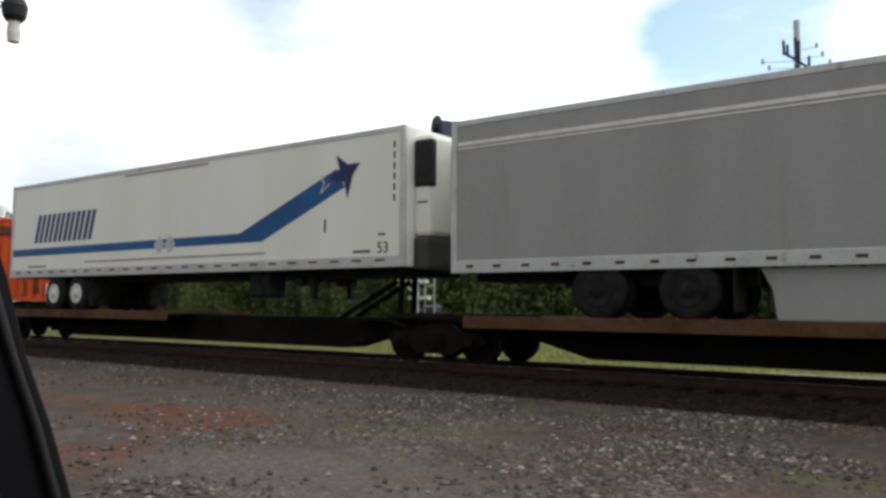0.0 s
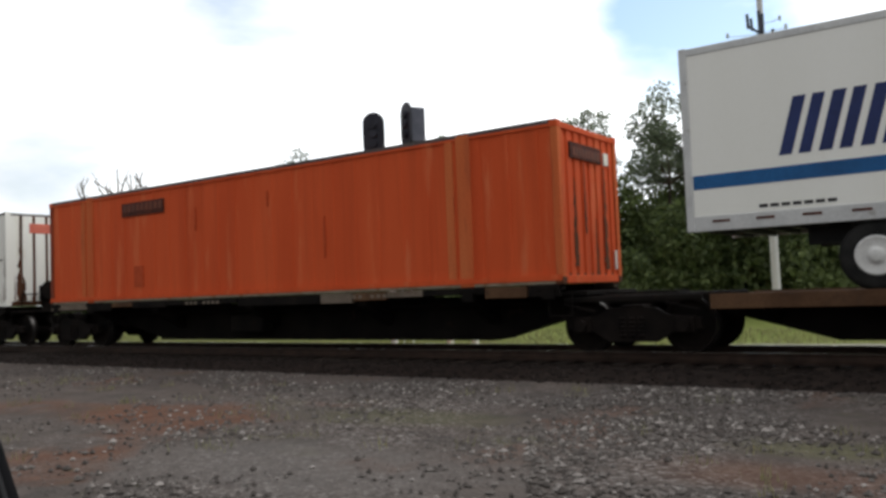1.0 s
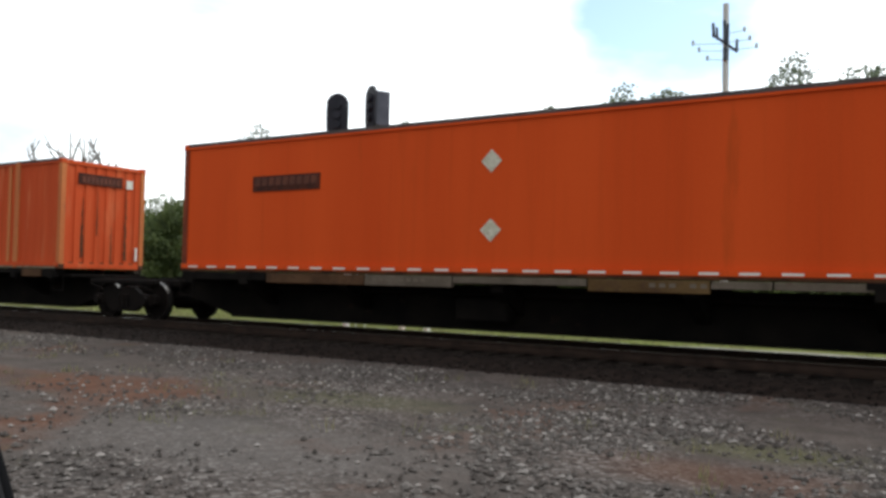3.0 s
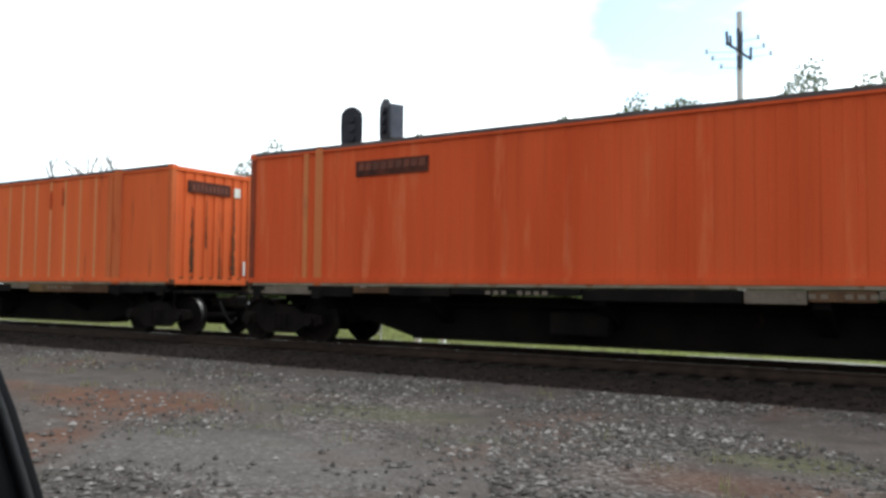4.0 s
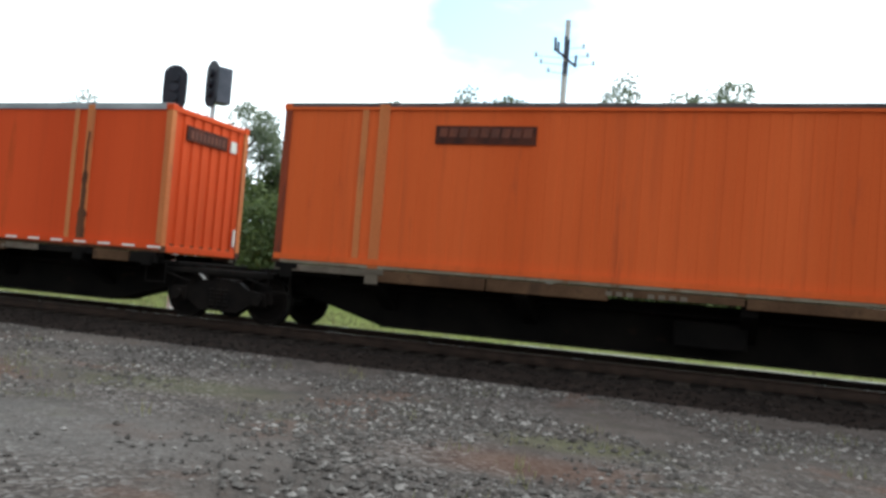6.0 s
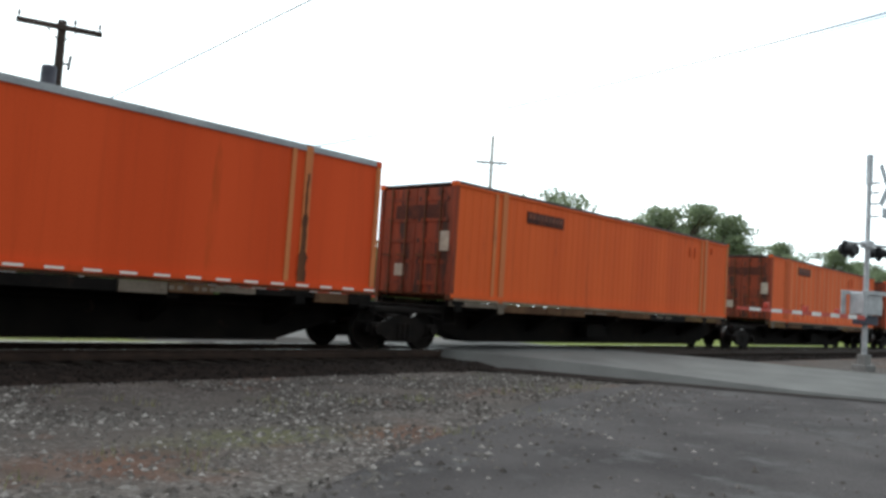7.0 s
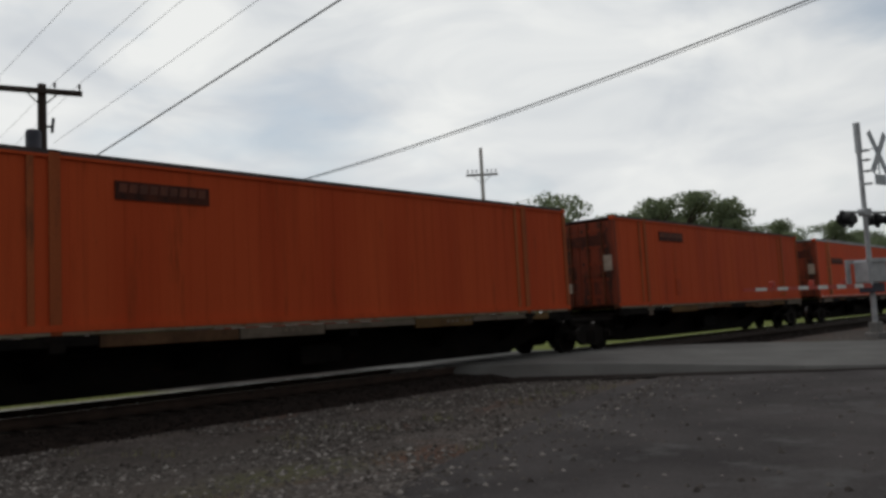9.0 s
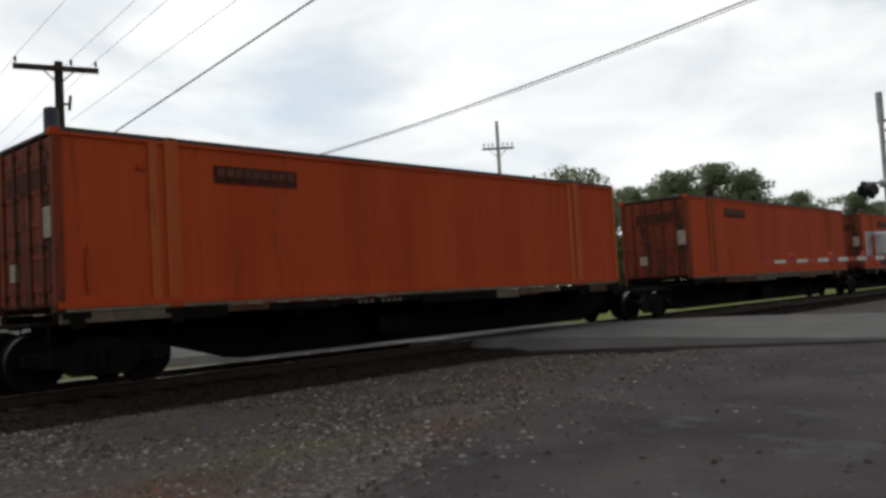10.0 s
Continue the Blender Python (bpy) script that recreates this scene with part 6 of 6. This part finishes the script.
# ---- shed and pale post beyond the track ----
def shed():
    t = thing("shed", "low pale grey shed with a light hipped roof", "shed", at=pose(10.9, 15.0, -0.44))
    W_, D_, H_ = 6.4, 4.6, 3.20
    for name, x0, x1, y0, y1 in (("front_wall", -W_, 0, 0, 0.12), ("back_wall", -W_, 0, D_ - 0.12, D_), ("end_wall", -0.12, 0, 0.12, D_ - 0.12), ("end_wall", -W_, -W_ + 0.12, 0.12, D_ - 0.12)):
        bm = B()
        box(bm, x0, x1, y0, y1, -0.1, H_)
        part(name, bm, M_SHED, t, "pale grey boarded wall")
    bm = B()
    a = [(-W_ - 0.3, -0.3), (0.3, -0.3), (0.3, D_ + 0.3), (-W_ - 0.3, D_ + 0.3)]
    lo = [bm.verts.new((x, y, H_ + 0.02)) for x, y in a]
    hi = [bm.verts.new((x, D_ / 2, H_ + 0.72)) for x in (-W_ + 2.0, -2.0)]
    for f in ((lo[0], lo[1], hi[1], hi[0]), (lo[1], lo[2], hi[1]), (lo[2], lo[3], hi[0], hi[1]), (lo[3], lo[0], hi[0]), (lo[3], lo[2], lo[1], lo[0])):
        bm.faces.new(f)
    roof = part("roof", bm, M_ROOF, t, "light grey sheet roof")
    bm = B()
    box(bm, -W_ - 0.33, 0.33, -0.34, -0.29, H_ - 0.10, H_ + 0.05)
    box(bm, 0.29, 0.34, -0.33, D_ + 0.33, H_ - 0.10, H_ + 0.05)
    part("fascia", bm, M_STRIPEWHITE, roof, "white fascia board")
    bm = B()
    box(bm, -4.6, -2.2, -0.03, 0.0, -0.05, 2.5)
    part("door", bm, M_LIGHTGREY, t, "grey sliding door")


shed()
post = thing("pole", "thin pale grey wooden pole by the bushes", "pole", at=pose(12.2, 13.0, -0.44))
bm = B()
bar(bm, (0, 0, -0.3), (0, 0, 5.05), 0.085, 0.07, seg=10)
part("pole_shaft", bm, M_WOODPALE, post)
bm = B()
bar(bm, (0, 0, 5.05), (0, 0, 5.09), 0.085, 0.05, seg=10)
part("cap", bm, M_GALV, post)


# ---- hanging street lamp ----
def street_lamp():
    d = 20.0
    az = radians(66.6)
    t = thing("street_lamp", "dark hooded street lamp with pale bowl on an arm", "street lamp", at=pose(-d * math.sin(az), -14.08 + d * math.cos(az), -0.34, 0, 0, 50))
    bm = B()
    bar(bm, (0, 0, -0.1), (0, 0, 8.2), 0.11, 0.08, seg=12)
    part("pole", bm, M_WOODDARK, t)
    bm = B()
    bar(bm, (0, 0, 7.7), (0.66, 0, 8.05), 0.03, seg=8)
    bar(bm, (0, 0, 8.0), (0.66, 0, 8.05), 0.02, seg=8)
    part("arm", bm, M_GALV, t)
    bm = B()
    lathe(bm, [(0.17, 7.62), (0.24, 7.72), (0.27, 7.95), (0.2, 8.12), (0.05, 8.16)], Matrix.Translation((0.72, 0, 0)), 18)
    part("hood", bm, M_BLACK, t, "dark lamp hood")
    bm = B()
    lathe(bm, [(0.02, 7.13), (0.12, 7.16), (0.14, 7.35), (0.12, 7.62)], Matrix.Translation((0.72, 0, 0)), 18)
    part("bowl", bm, M_PLACARD, t, "dull cream glass bowl")


street_lamp()


# ---- trees ----
def leaf_mesh(name, blobs, n_, size, mat, seed):
    """Small leaf clumps scattered thickly towards the shells of uneven blobs (centre, radii)."""
    r = np.random.default_rng(seed)
    vs, fs = [], []
    vol = np.array([b[3] * b[4] * b[5] for b in blobs]) ** 0.67
    pick = r.choice(len(blobs), n_, p=vol / vol.sum())
    for k in pick:
        bx, by, bz, rx, ry, rz = blobs[k]
        d = r.normal(size=3)
        d /= np.linalg.norm(d)
        q = r.uniform(0.25, 1.0) ** 0.45 * (1 + 0.16 * math.sin(d[0] * 7 + k) * math.cos(d[2] * 6 + k))
        c = np.array((bx + d[0] * rx * q, by + d[1] * ry * q, bz + d[2] * rz * q))
        u = r.normal(size=3)
        u /= np.linalg.norm(u)
        w = np.cross(u, r.normal(size=3))
        w /= np.linalg.norm(w)
        s = size * r.uniform(0.6, 1.4)
        i = len(vs)
        vs += [tuple(c - u * s), tuple(c + w * s * 0.55), tuple(c + u * s), tuple(c - w * s * 0.5 + np.cross(u, w) * s * 0.25)]
        fs.append((i, i + 1, i + 2, i + 3))
    me = bpy.data.meshes.new(name)
    me.from_pydata(vs, [], fs)
    me.materials.append(mat)
    return me


def make_tree(name, label, h, spread, trunk_r, n_leaf, seed, mat=None, open_=0.5, low=0.35, leaf=0.15):
    t = thing(name, label, "tree", "trees along the railway", pose(0, 0, -500))
    r = random.Random(seed)
    bm = B()
    base = Vector((0, 0, -0.2))
    pts = [base]
    for i in range(5):
        pts.append(Vector((r.uniform(-0.05, 0.05) * h * 0.4, r.uniform(-0.05, 0.05) * h * 0.4, h * 0.8 * (i + 1) / 5)))
    for i, (a, b) in enumerate(zip(pts, pts[1:])):
        bar(bm, a, b, trunk_r * (1 - i * 0.17), trunk_r * (1 - (i + 1) * 0.17), seg=9)
    part("trunk", bm, M_BARK, t)
    blobs = []
    for i in range(14 if spread < 3.5 else 30):
        z = h * r.uniform(low, 0.84)
        k = min(4, int(z / (h * 0.8) * 5))
        a = pts[k].lerp(pts[min(k + 1, 5)], 0.5)
        ang = r.uniform(0, 6.28)
        reach = spread * r.uniform(0.45, 1.0) * (1.15 - 0.55 * z / h)
        b = Vector((a.x + math.cos(ang) * reach, a.y + math.sin(ang) * reach, z + r.uniform(0.05, 0.16) * h))
        bm = B()
        bar(bm, a, b, trunk_r * 0.35, trunk_r * 0.08, seg=6)
        part("limb", bm, M_BARK, t)
        s = spread * (r.uniform(0.24, 0.42) if spread < 3.5 else r.uniform(0.13, 0.27))
        blobs.append((b.x, b.y, b.z, s * 1.15, s * 1.15, s * r.uniform(0.6, 0.95)))
        blobs.append((b.x * 0.6, b.y * 0.6, b.z + r.uniform(-0.4, 0.4), s * open_, s * open_, s * open_))
    blobs.append((pts[-1].x, pts[-1].y, h * 0.92, spread * 0.34, spread * 0.34, h * 0.09))
    c = new("crown", leaf_mesh("crown", blobs, n_leaf, leaf, mat or M_LEAF, seed))
    c.parent = t
    return t


def make_bush(seed, h, w, n_leaf):
    t = thing("bush", "dense dark green bush at the wood's edge", "bush", "bushes along the railway", pose(0, 0, -500))
    r = random.Random(seed)
    blobs = []
    for i in range(9):
        a = r.uniform(0, 6.28)
        q = r.uniform(0.1, 0.9)
        top = Vector((math.cos(a) * w * q, math.sin(a) * w * q * 0.7, h * r.uniform(0.35, 0.88) * (1.05 - 0.35 * q)))
        if i < 4:
            bm = B()
            bar(bm, (top.x * 0.2, top.y * 0.2, -0.2), top, 0.05, 0.015, seg=6)
            part("stem", bm, M_BARK, t)
        s = w * r.uniform(0.32, 0.5)
        blobs.append((top.x, top.y, top.z, s, s, s * 0.85))
        blobs.append((top.x, top.y, top.z * 0.45, s, s, top.z * 0.42))
    c = new("crown", leaf_mesh("crown", blobs, n_leaf, 0.13, M_LEAFBUSH, seed))
    c.parent = t
    return t


def make_snag(seed, h):
    t = thing("dead_tree", "bare grey dead tree with broken limbs", "tree", "dead trees along the railway", pose(0, 0, -500))
    r = random.Random(seed)
    bm = B()
    bar(bm, (0, 0, -0.2), (0.15, 0, h * 0.6), 0.20, 0.11, seg=8)
    bar(bm, (0.15, 0, h * 0.6), (0.35, 0.1, h), 0.11, 0.03, seg=7)
    part("trunk", bm, M_DEADWOOD, t)
    for i in range(11):
        z = h * r.uniform(0.45, 0.95)
        a = r.uniform(0, 6.28)
        l_ = h * r.uniform(0.10, 0.24)
        p = Vector((0.15 + 0.15 * z / h, 0, z))
        q = p + Vector((math.cos(a) * l_ * 0.8, math.sin(a) * l_ * 0.8, l_ * r.uniform(0.4, 1.0)))
        bm = B()
        bar(bm, p, q, 0.07, 0.035, seg=6)
        for j in range(4):
            k = p.lerp(q, r.uniform(0.4, 1.0))
            bar(bm, k, k + Vector((r.uniform(-0.5, 0.5), r.uniform(-0.5, 0.5), r.uniform(0.2, 0.9))), 0.035, 0.014, seg=5)
        part("limb", bm, M_DEADWOOD, t)
    return t


TREES = [make_tree("tree", "tall open-crowned tree with dark trunk", 10.5, 2.7, 0.17, 7500, 11, M_LEAFPALE, 0.5, 0.45, 0.085),
         make_tree("tree", "tall thin-leaved tree with pale green crown", 11.0, 2.3, 0.15, 5000, 12, M_LEAFPALE, 0.35, 0.5, 0.085),
         make_tree("tree", "broad full-crowned green tree", 12.0, 5.0, 0.30, 11000, 13, open_=0.9, low=0.22, leaf=0.15),
         make_tree("tree", "rounded leafy green tree", 9.5, 4.0, 0.24, 8000, 14, open_=0.9, low=0.18, leaf=0.14)]
BUSHES = [make_bush(21, 6.3, 3.6, 13000), make_bush(22, 5.2, 3.2, 11000), make_bush(23, 7.0, 3.4, 13000)]
SNAGS = [make_snag(31, 10.2), make_snag(32, 8.6)]
USED = set()


def plant(src, az, dist_y, s=1.0, turn=0.0):
    """Sets a plant on the bearing az (degrees left of the track's normal) at y = dist_y."""
    x = -(dist_y + 14.08) * math.tan(radians(az))
    m = pose(x, dist_y, -0.44, 0, 0, turn) @ Matrix.Diagonal((s, s, s, 1))
    if src not in USED:
        USED.add(src)
        src.matrix_basis = m
        return src
    o = copy_thing(src, m)
    o.matrix_basis = m
    return o


rnd = random.Random(77)
# the wood's edge facing the camera
for i in range(30):
    x = -62 + i * 3.1 + rnd.uniform(-0.8, 0.8)
    y = 23.5 + rnd.uniform(-1.5, 2.5)
    az = math.degrees(math.atan2(-x, y + 14.08))
    plant(BUSHES[i % 3], az, y, rnd.uniform(0.8, 1.02) * (1.16 if x < 4 else 0.75), rnd.uniform(0, 360))
for i in range(26):
    x = -70 + i * 4.4 + rnd.uniform(-1, 1)
    y = 29.5 + rnd.uniform(-1.5, 3)
    az = math.degrees(math.atan2(-x, y + 14.08))
    plant(BUSHES[(i + 1) % 3], az, y, rnd.uniform(1.0, 1.2) * (1.10 if x < 4 else 0.72), rnd.uniform(0, 360))
for src, az, y, s in ((0, 25.0, 24, 0.98), (1, 19.0, 24, 1.02), (0, 17.0, 26, 1.05), (1, 8.0, 22, 1.02), (0, 2.5, 24, 1.05), (0, 34.5, 24, 0.98), (1, 38.2, 25, 0.80), (0, 40.4, 26, 0.86), (0, 42.4, 25, 0.82), (1, 33.0, 26, 0.95), (1, 44.5, 24, 1.02), (1, 45.3, 25, 0.98),
                      (0, 65.0, 24, 1.05), (2, 70.0, 24, 0.9), (3, -38.0, 30, 0.62), (0, -41.5, 32, 0.7), (3, -54.8, 26, 1.22), (3, -56.8, 27, 1.18), (3, -58.8, 27, 1.0), (2, -60.8, 27, 0.92), (2, -62.6, 27, 1.10), (2, -64.6, 27, 1.20), (2, -66.4, 28, 1.18), (3, -68.0, 27, 1.1)):
    plant(TREES[src], az, y, s, rnd.uniform(0, 360))
for az, y, s, k in ((56.2, 24, 1.2, 0), (54.3, 25, 1.25, 1), (58.0, 24, 1.25, 1), (55.2, 24, 1.12, 0)):
    plant(SNAGS[k], az, y, s, rnd.uniform(0, 360))
# low hedge beyond the crossing road
for az, y, s in ((-36.5, 21, 0.9), (-38.5, 20, 0.85), (-40.3, 21, 0.9), (-42.2, 20, 0.85), (-44.2, 21, 0.9)):
    plant(BUSHES[1], az, y, s, rnd.uniform(0, 360))
# row fading into the distance beyond the crossing
for i in range(38):
    x = 98 + i * 7.6 + rnd.uniform(-2, 2)
    y = 22 + rnd.uniform(-3, 5)
    plant(TREES[2 + i % 2], math.degrees(math.atan2(-x, y + 14.08)), y, rnd.uniform(0.92, 1.15) + 0.006 * i, rnd.uniform(0, 360))
for i in range(16):
    x = 45 + i * 12 + rnd.uniform(-3, 3)
    y = 30 + rnd.uniform(-3, 5)
    plant(BUSHES[i % 3], math.degrees(math.atan2(-x, y + 14.08)), y, rnd.uniform(0.8, 1.1), rnd.uniform(0, 360))

# trees and bushes behind the shed and the far crossing signal
rnd = random.Random(19)
for k, az, y, s in ((0, -18.6, 23, 0.66), (1, -20.4, 24, 0.62), (0, -22.6, 23, 0.68), (1, -25.2, 24, 0.66), (0, -26.4, 25, 0.60), (1, -28.3, 27, 0.55), (0, -38.6, 27, 0.74), (1, -39.4, 28, 0.70), (0, -40.6, 28, 0.62)):
    plant(TREES[k], az, y, s, rnd.uniform(0, 360))
for az, y, s in ((-16.5, 19, 0.95), (-19.5, 20, 1.0), (-22.5, 19, 1.02), (-25.0, 20, 1.0), (-27.5, 21, 0.95), (-30.0, 23, 0.85), (-32.5, 24, 0.8)):
    plant(BUSHES[1], az, y, s, rnd.uniform(0, 360))


# ---- far woods closing the horizon ----
def far_woods():
    r = np.random.default_rng(5)
    vs, fs = [], []
    for i in range(15000):
        a = r.uniform(0, 2 * math.pi)
        d = r.uniform(330, 380)
        top = 9 + 4 * noise.noise(Vector((math.cos(a) * 9, math.sin(a) * 9, 0)))
        c = np.array((20 + d * math.cos(a), d * math.sin(a), r.uniform(-0.5, top)))
        u, w = r.normal(size=3), r.normal(size=3)
        u, w = u / np.linalg.norm(u) * 1.8, w / np.linalg.norm(w) * 1.6
        k = len(vs)
        vs += [tuple(c - u), tuple(c + w), tuple(c + u), tuple(c - w)]
        fs.append((k, k + 1, k + 2, k + 3))
    me = bpy.data.meshes.new("backdrop_woods")
    me.from_pydata(vs, [], fs)
    me.materials.append(M_LEAF)
    tagged(new("backdrop_woods", me), "distant dark woods round the horizon", "woods", kind="stuff")


far_woods()


# ---- loose stones and weeds ----
def scatter_stones(name, label, mat, count, place, smin, smax, seed):
    r = np.random.default_rng(seed)
    base = np.array([(1, 0, 0), (-1, 0, 0), (0, 1, 0), (0, -1, 0), (0, 0, 1), (0, 0, -0.6)], float)
    tri = [(0, 2, 4), (2, 1, 4), (1, 3, 4), (3, 0, 4), (2, 0, 5), (1, 2, 5), (3, 1, 5), (0, 3, 5)]
    vs, fs = [], []
    n_ = 0
    while n_ < count:
        p = place(r)
        if p is None:
            continue
        s = smin + (smax - smin) * r.random() ** 2.2
        a = r.uniform(0, 6.28)
        q = base * (1 + r.uniform(-0.35, 0.35, (6, 3))) * (s, s * r.uniform(0.6, 1.0), s * r.uniform(0.45, 0.8))
        ca, sa = math.cos(a), math.sin(a)
        q = np.stack((q[:, 0] * ca - q[:, 1] * sa + p[0], q[:, 0] * sa + q[:, 1] * ca + p[1], q[:, 2] + p[2] + s * 0.2), 1)
        k = len(vs)
        vs += [tuple(v) for v in q]
        fs += [(k + a_, k + b_, k + c_) for a_, b_, c_ in tri]
        n_ += 1
    me = bpy.data.meshes.new(name)
    me.from_pydata(vs, [], fs)
    me.materials.append(mat)
    tagged(new(name, me), label, "stones", kind="stuff")


def lot_edge(x):
    return -9.3 + (x - 4.0) * 0.27 if x > 4 else -9.3 + (x - 4.0) * 0.33


def near_gravel(r):
    y = -14.0 + 11.3 * r.random() ** 0.8
    x = r.uniform(-24, 16.0)
    d = lot_edge(x) + 0.2 - y
    if d > 0:
        return (x, y, -0.315) if r.random() < 0.55 * math.exp(-d / 0.5) + 0.025 else None
    if x < -4 and r.random() < min(0.85, (-4 - x) * 0.16) * (0.6 + 0.4 * (y < -5)):
        return None
    if ((x + 5.2) / 2.0) ** 2 + ((y + 8.8) / 1.1) ** 2 < 1.0 + 0.8 * noise.noise(Vector((x * 1.3, y * 1.3, 4))) and r.random() < 0.75:
        return None
    if 1.7 * noise.noise(Vector((x * 0.45, y * 0.6, 9))) + 0.36 < r.random() * 0.9:
        return None
    return x, y, -0.335


def shoulder(r):
    x, y = r.uniform(-40, 60), -1.2 - 1.9 * r.random()
    if 14.4 - 0.41 * y < x < 23.0 - 0.41 * y:
        return None
    k = max(0.0, min(1.0, (-y - 1.75) / 1.1))
    return x, y, -0.215 - 0.17 * k


scatter_stones("gravel", "loose pale and brown gravel stones", M_STONE, 36000, near_gravel, 0.012, 0.048, 8)
scatter_stones("ballast", "crushed-stone ballast with the train's shade in its tone", M_BALLAST, 16000, shoulder, 0.02, 0.05, 9)


def weeds():
    r = np.random.default_rng(3)
    vs, fs = [], []
    for i in range(260):
        x, y = r.uniform(-16, 14), r.uniform(-10, -3.4)
        if y < lot_edge(x) + 0.3 or noise.noise(Vector((x * 0.5, y * 0.5, 2))) < 0.02:
            continue
        for j in range(14):
            a, t_ = r.uniform(0, 6.28), r.uniform(0.04, 0.16)
            bx, by = x + r.normal() * 0.09, y + r.normal() * 0.09
            k = len(vs)
            dx, dy = math.cos(a), math.sin(a)
            vs += [(bx - dy * 0.006, by + dx * 0.006, -0.35), (bx + dy * 0.006, by - dx * 0.006, -0.35), (bx + dx * t_ * 0.5, by + dy * t_ * 0.5, -0.34 + t_)]
            fs.append((k, k + 1, k + 2))
    # rough grass along the far side of the track
    for i in range(26000):
        x, y = r.uniform(-45, 17), 4.2 + 9 * r.random() ** 1.5
        if x > -7 and y < 6.3:
            continue
        t_ = r.uniform(0.06, 0.2)
        a = r.uniform(0, 6.28)
        dx, dy = math.cos(a), math.sin(a)
        k = len(vs)
        vs += [(x - dy * 0.012, y + dx * 0.012, -0.46), (x + dy * 0.012, y - dx * 0.012, -0.46), (x + dx * t_ * 0.5, y + dy * t_ * 0.5, -0.42 + t_)]
        fs.append((k, k + 1, k + 2))
    me = bpy.data.meshes.new("grass")
    me.from_pydata(vs, [], fs)
    me.materials.append(M_GRASSBLADE)
    tagged(new("grass", me), "yellow-green rough grass and weeds", "grass", kind="stuff")


weeds()


# ---- the parked car that the view is taken from ----
def parked_car():
    """Local x runs forward along the car, y out of its left window; the window plane passes close to the eye."""
    t = thing("car", "dark parked car with black door pillar and open window", "car", at=pose(0.0, -14.078, -0.31, 0, 0, -5))
    Y = 0.228                     # window plane
    bm = B()
    prof = [(-2.7, 0.45), (-2.75, 0.85), (-2.6, 1.08), (-0.9, 1.10), (0.6, 1.05), (1.5, 0.86), (2.2, 0.62), (2.2, 0.40)]
    plate(bm, [(x, Y + 0.06, z) for x, z in prof], (0, -1.75, 0))
    part("body", bm, M_CARPAINT, t, "dark painted lower body")
    # rear door pillar, leaning back in a curve
    # seal strips in lighter grey draw the highlight lines along the pillar
    for name, k0, k1, y0, y1, mat in (("door_pillar", -0.36, 0.0, -0.05, 0.04, M_TRIM), ("window_seal", -0.02, 0.008, 0.022, 0.029, M_RUBBER), ("window_seal", -0.02, 0.012, -0.026, -0.008, M_RUBBER), ("trim_strip", -0.205, -0.135, -0.056, -0.046, M_BAND)):
        bm = B()
        out, inn = [], []
        for x, z in PILLAR:
            out.append([bm.verts.new((x + k, Y + y1, z)) for k in (k0, k1)])
            inn.append([bm.verts.new((x + k, Y + y0, z)) for k in (k0, k1)])
        for i in range(len(PILLAR) - 1):
            bm.faces.new((inn[i][0], inn[i][1], inn[i + 1][1], inn[i + 1][0]))
            bm.faces.new((out[i][1], out[i][0], out[i + 1][0], out[i + 1][1]))
            bm.faces.new((inn[i][1], out[i][1], out[i + 1][1], inn[i + 1][1]))
            bm.faces.new((out[i][0], inn[i][0], inn[i + 1][0], out[i + 1][0]))
        bm.faces.new((inn[0][1], inn[0][0], out[0][0], out[0][1]))
        bm.faces.new((inn[-1][0], inn[-1][1], out[-1][1], out[-1][0]))
        es = [e for e in bm.edges if abs((e.verts[0].co - e.verts[1].co).normalized().z) > 0.4]
        bmesh.ops.bevel(bm, geom=es, offset=0.008 if name == "door_pillar" else 0.003, segments=3, affect="EDGES", profile=0.5)
        part(name, bm, mat, t, {"door_pillar": "black plastic door pillar", "window_seal": "window seal with the pillar's highlight in its grey", "trim_strip": "dark grey pillar trim"}[name], smooth=True)
    # unseen roof, drawn forward to keep skylight off the pillar
    bm = B()
    prof = [(-2.3, 1.90), (-1.4, 2.06), (0.3, 2.06), (0.7, 2.02), (0.7, 1.98), (-1.2, 2.0), (-2.3, 1.84)]
    plate(bm, [(x, Y + 0.02, z) for x, z in prof], (0, -1.6, 0))
    part("roof", bm, M_CARPAINT, t)
    for x0, z0, x1, z1 in ((-2.5, 1.06, -2.15, 1.88),):
        for y in (Y, Y - 1.55):
            bm = B()
            bar(bm, (x0, y, z0), (x1, y, z1), 0.04)
            part("roof_pillar", bm, M_TRIM, t)
    for x in (-1.75, 1.65):
        for y in (Y - 0.05, Y - 1.55):
            bm = B()
            m = Matrix.Translation((x, y, 0.34)) @ Matrix.Rotation(radians(90), 4, "X")
            lathe(bm, [(0.2, -0.1), (0.32, -0.1), (0.345, -0.06), (0.345, 0.06), (0.32, 0.1), (0.2, 0.1)], m, 24)
            part("wheel", bm, M_TYRE, t)


PILLAR = [(-0.42, 1.06), (-0.503, 1.280), (-0.538, 1.330), (-0.574, 1.375), (-0.619, 1.420), (-0.666, 1.475), (-0.752, 1.57), (-0.868, 1.70), (-1.15, 2.0)]
parked_car()


# ---- what moves ----
def motions():
    for ob, x, z in MOVERS:
        walk(ob, [(t, pose(x + V0 * t + 0.5 * ACC * t * t, 0, z)) for t in (0.0, 5.0, 10.0)])
    for ws, k in WHEELSETS:
        walk(ws, [(i / 30, pose(k, 0, 0, 0, 88.0 * i, 0)) for i in range(301)])


motions()
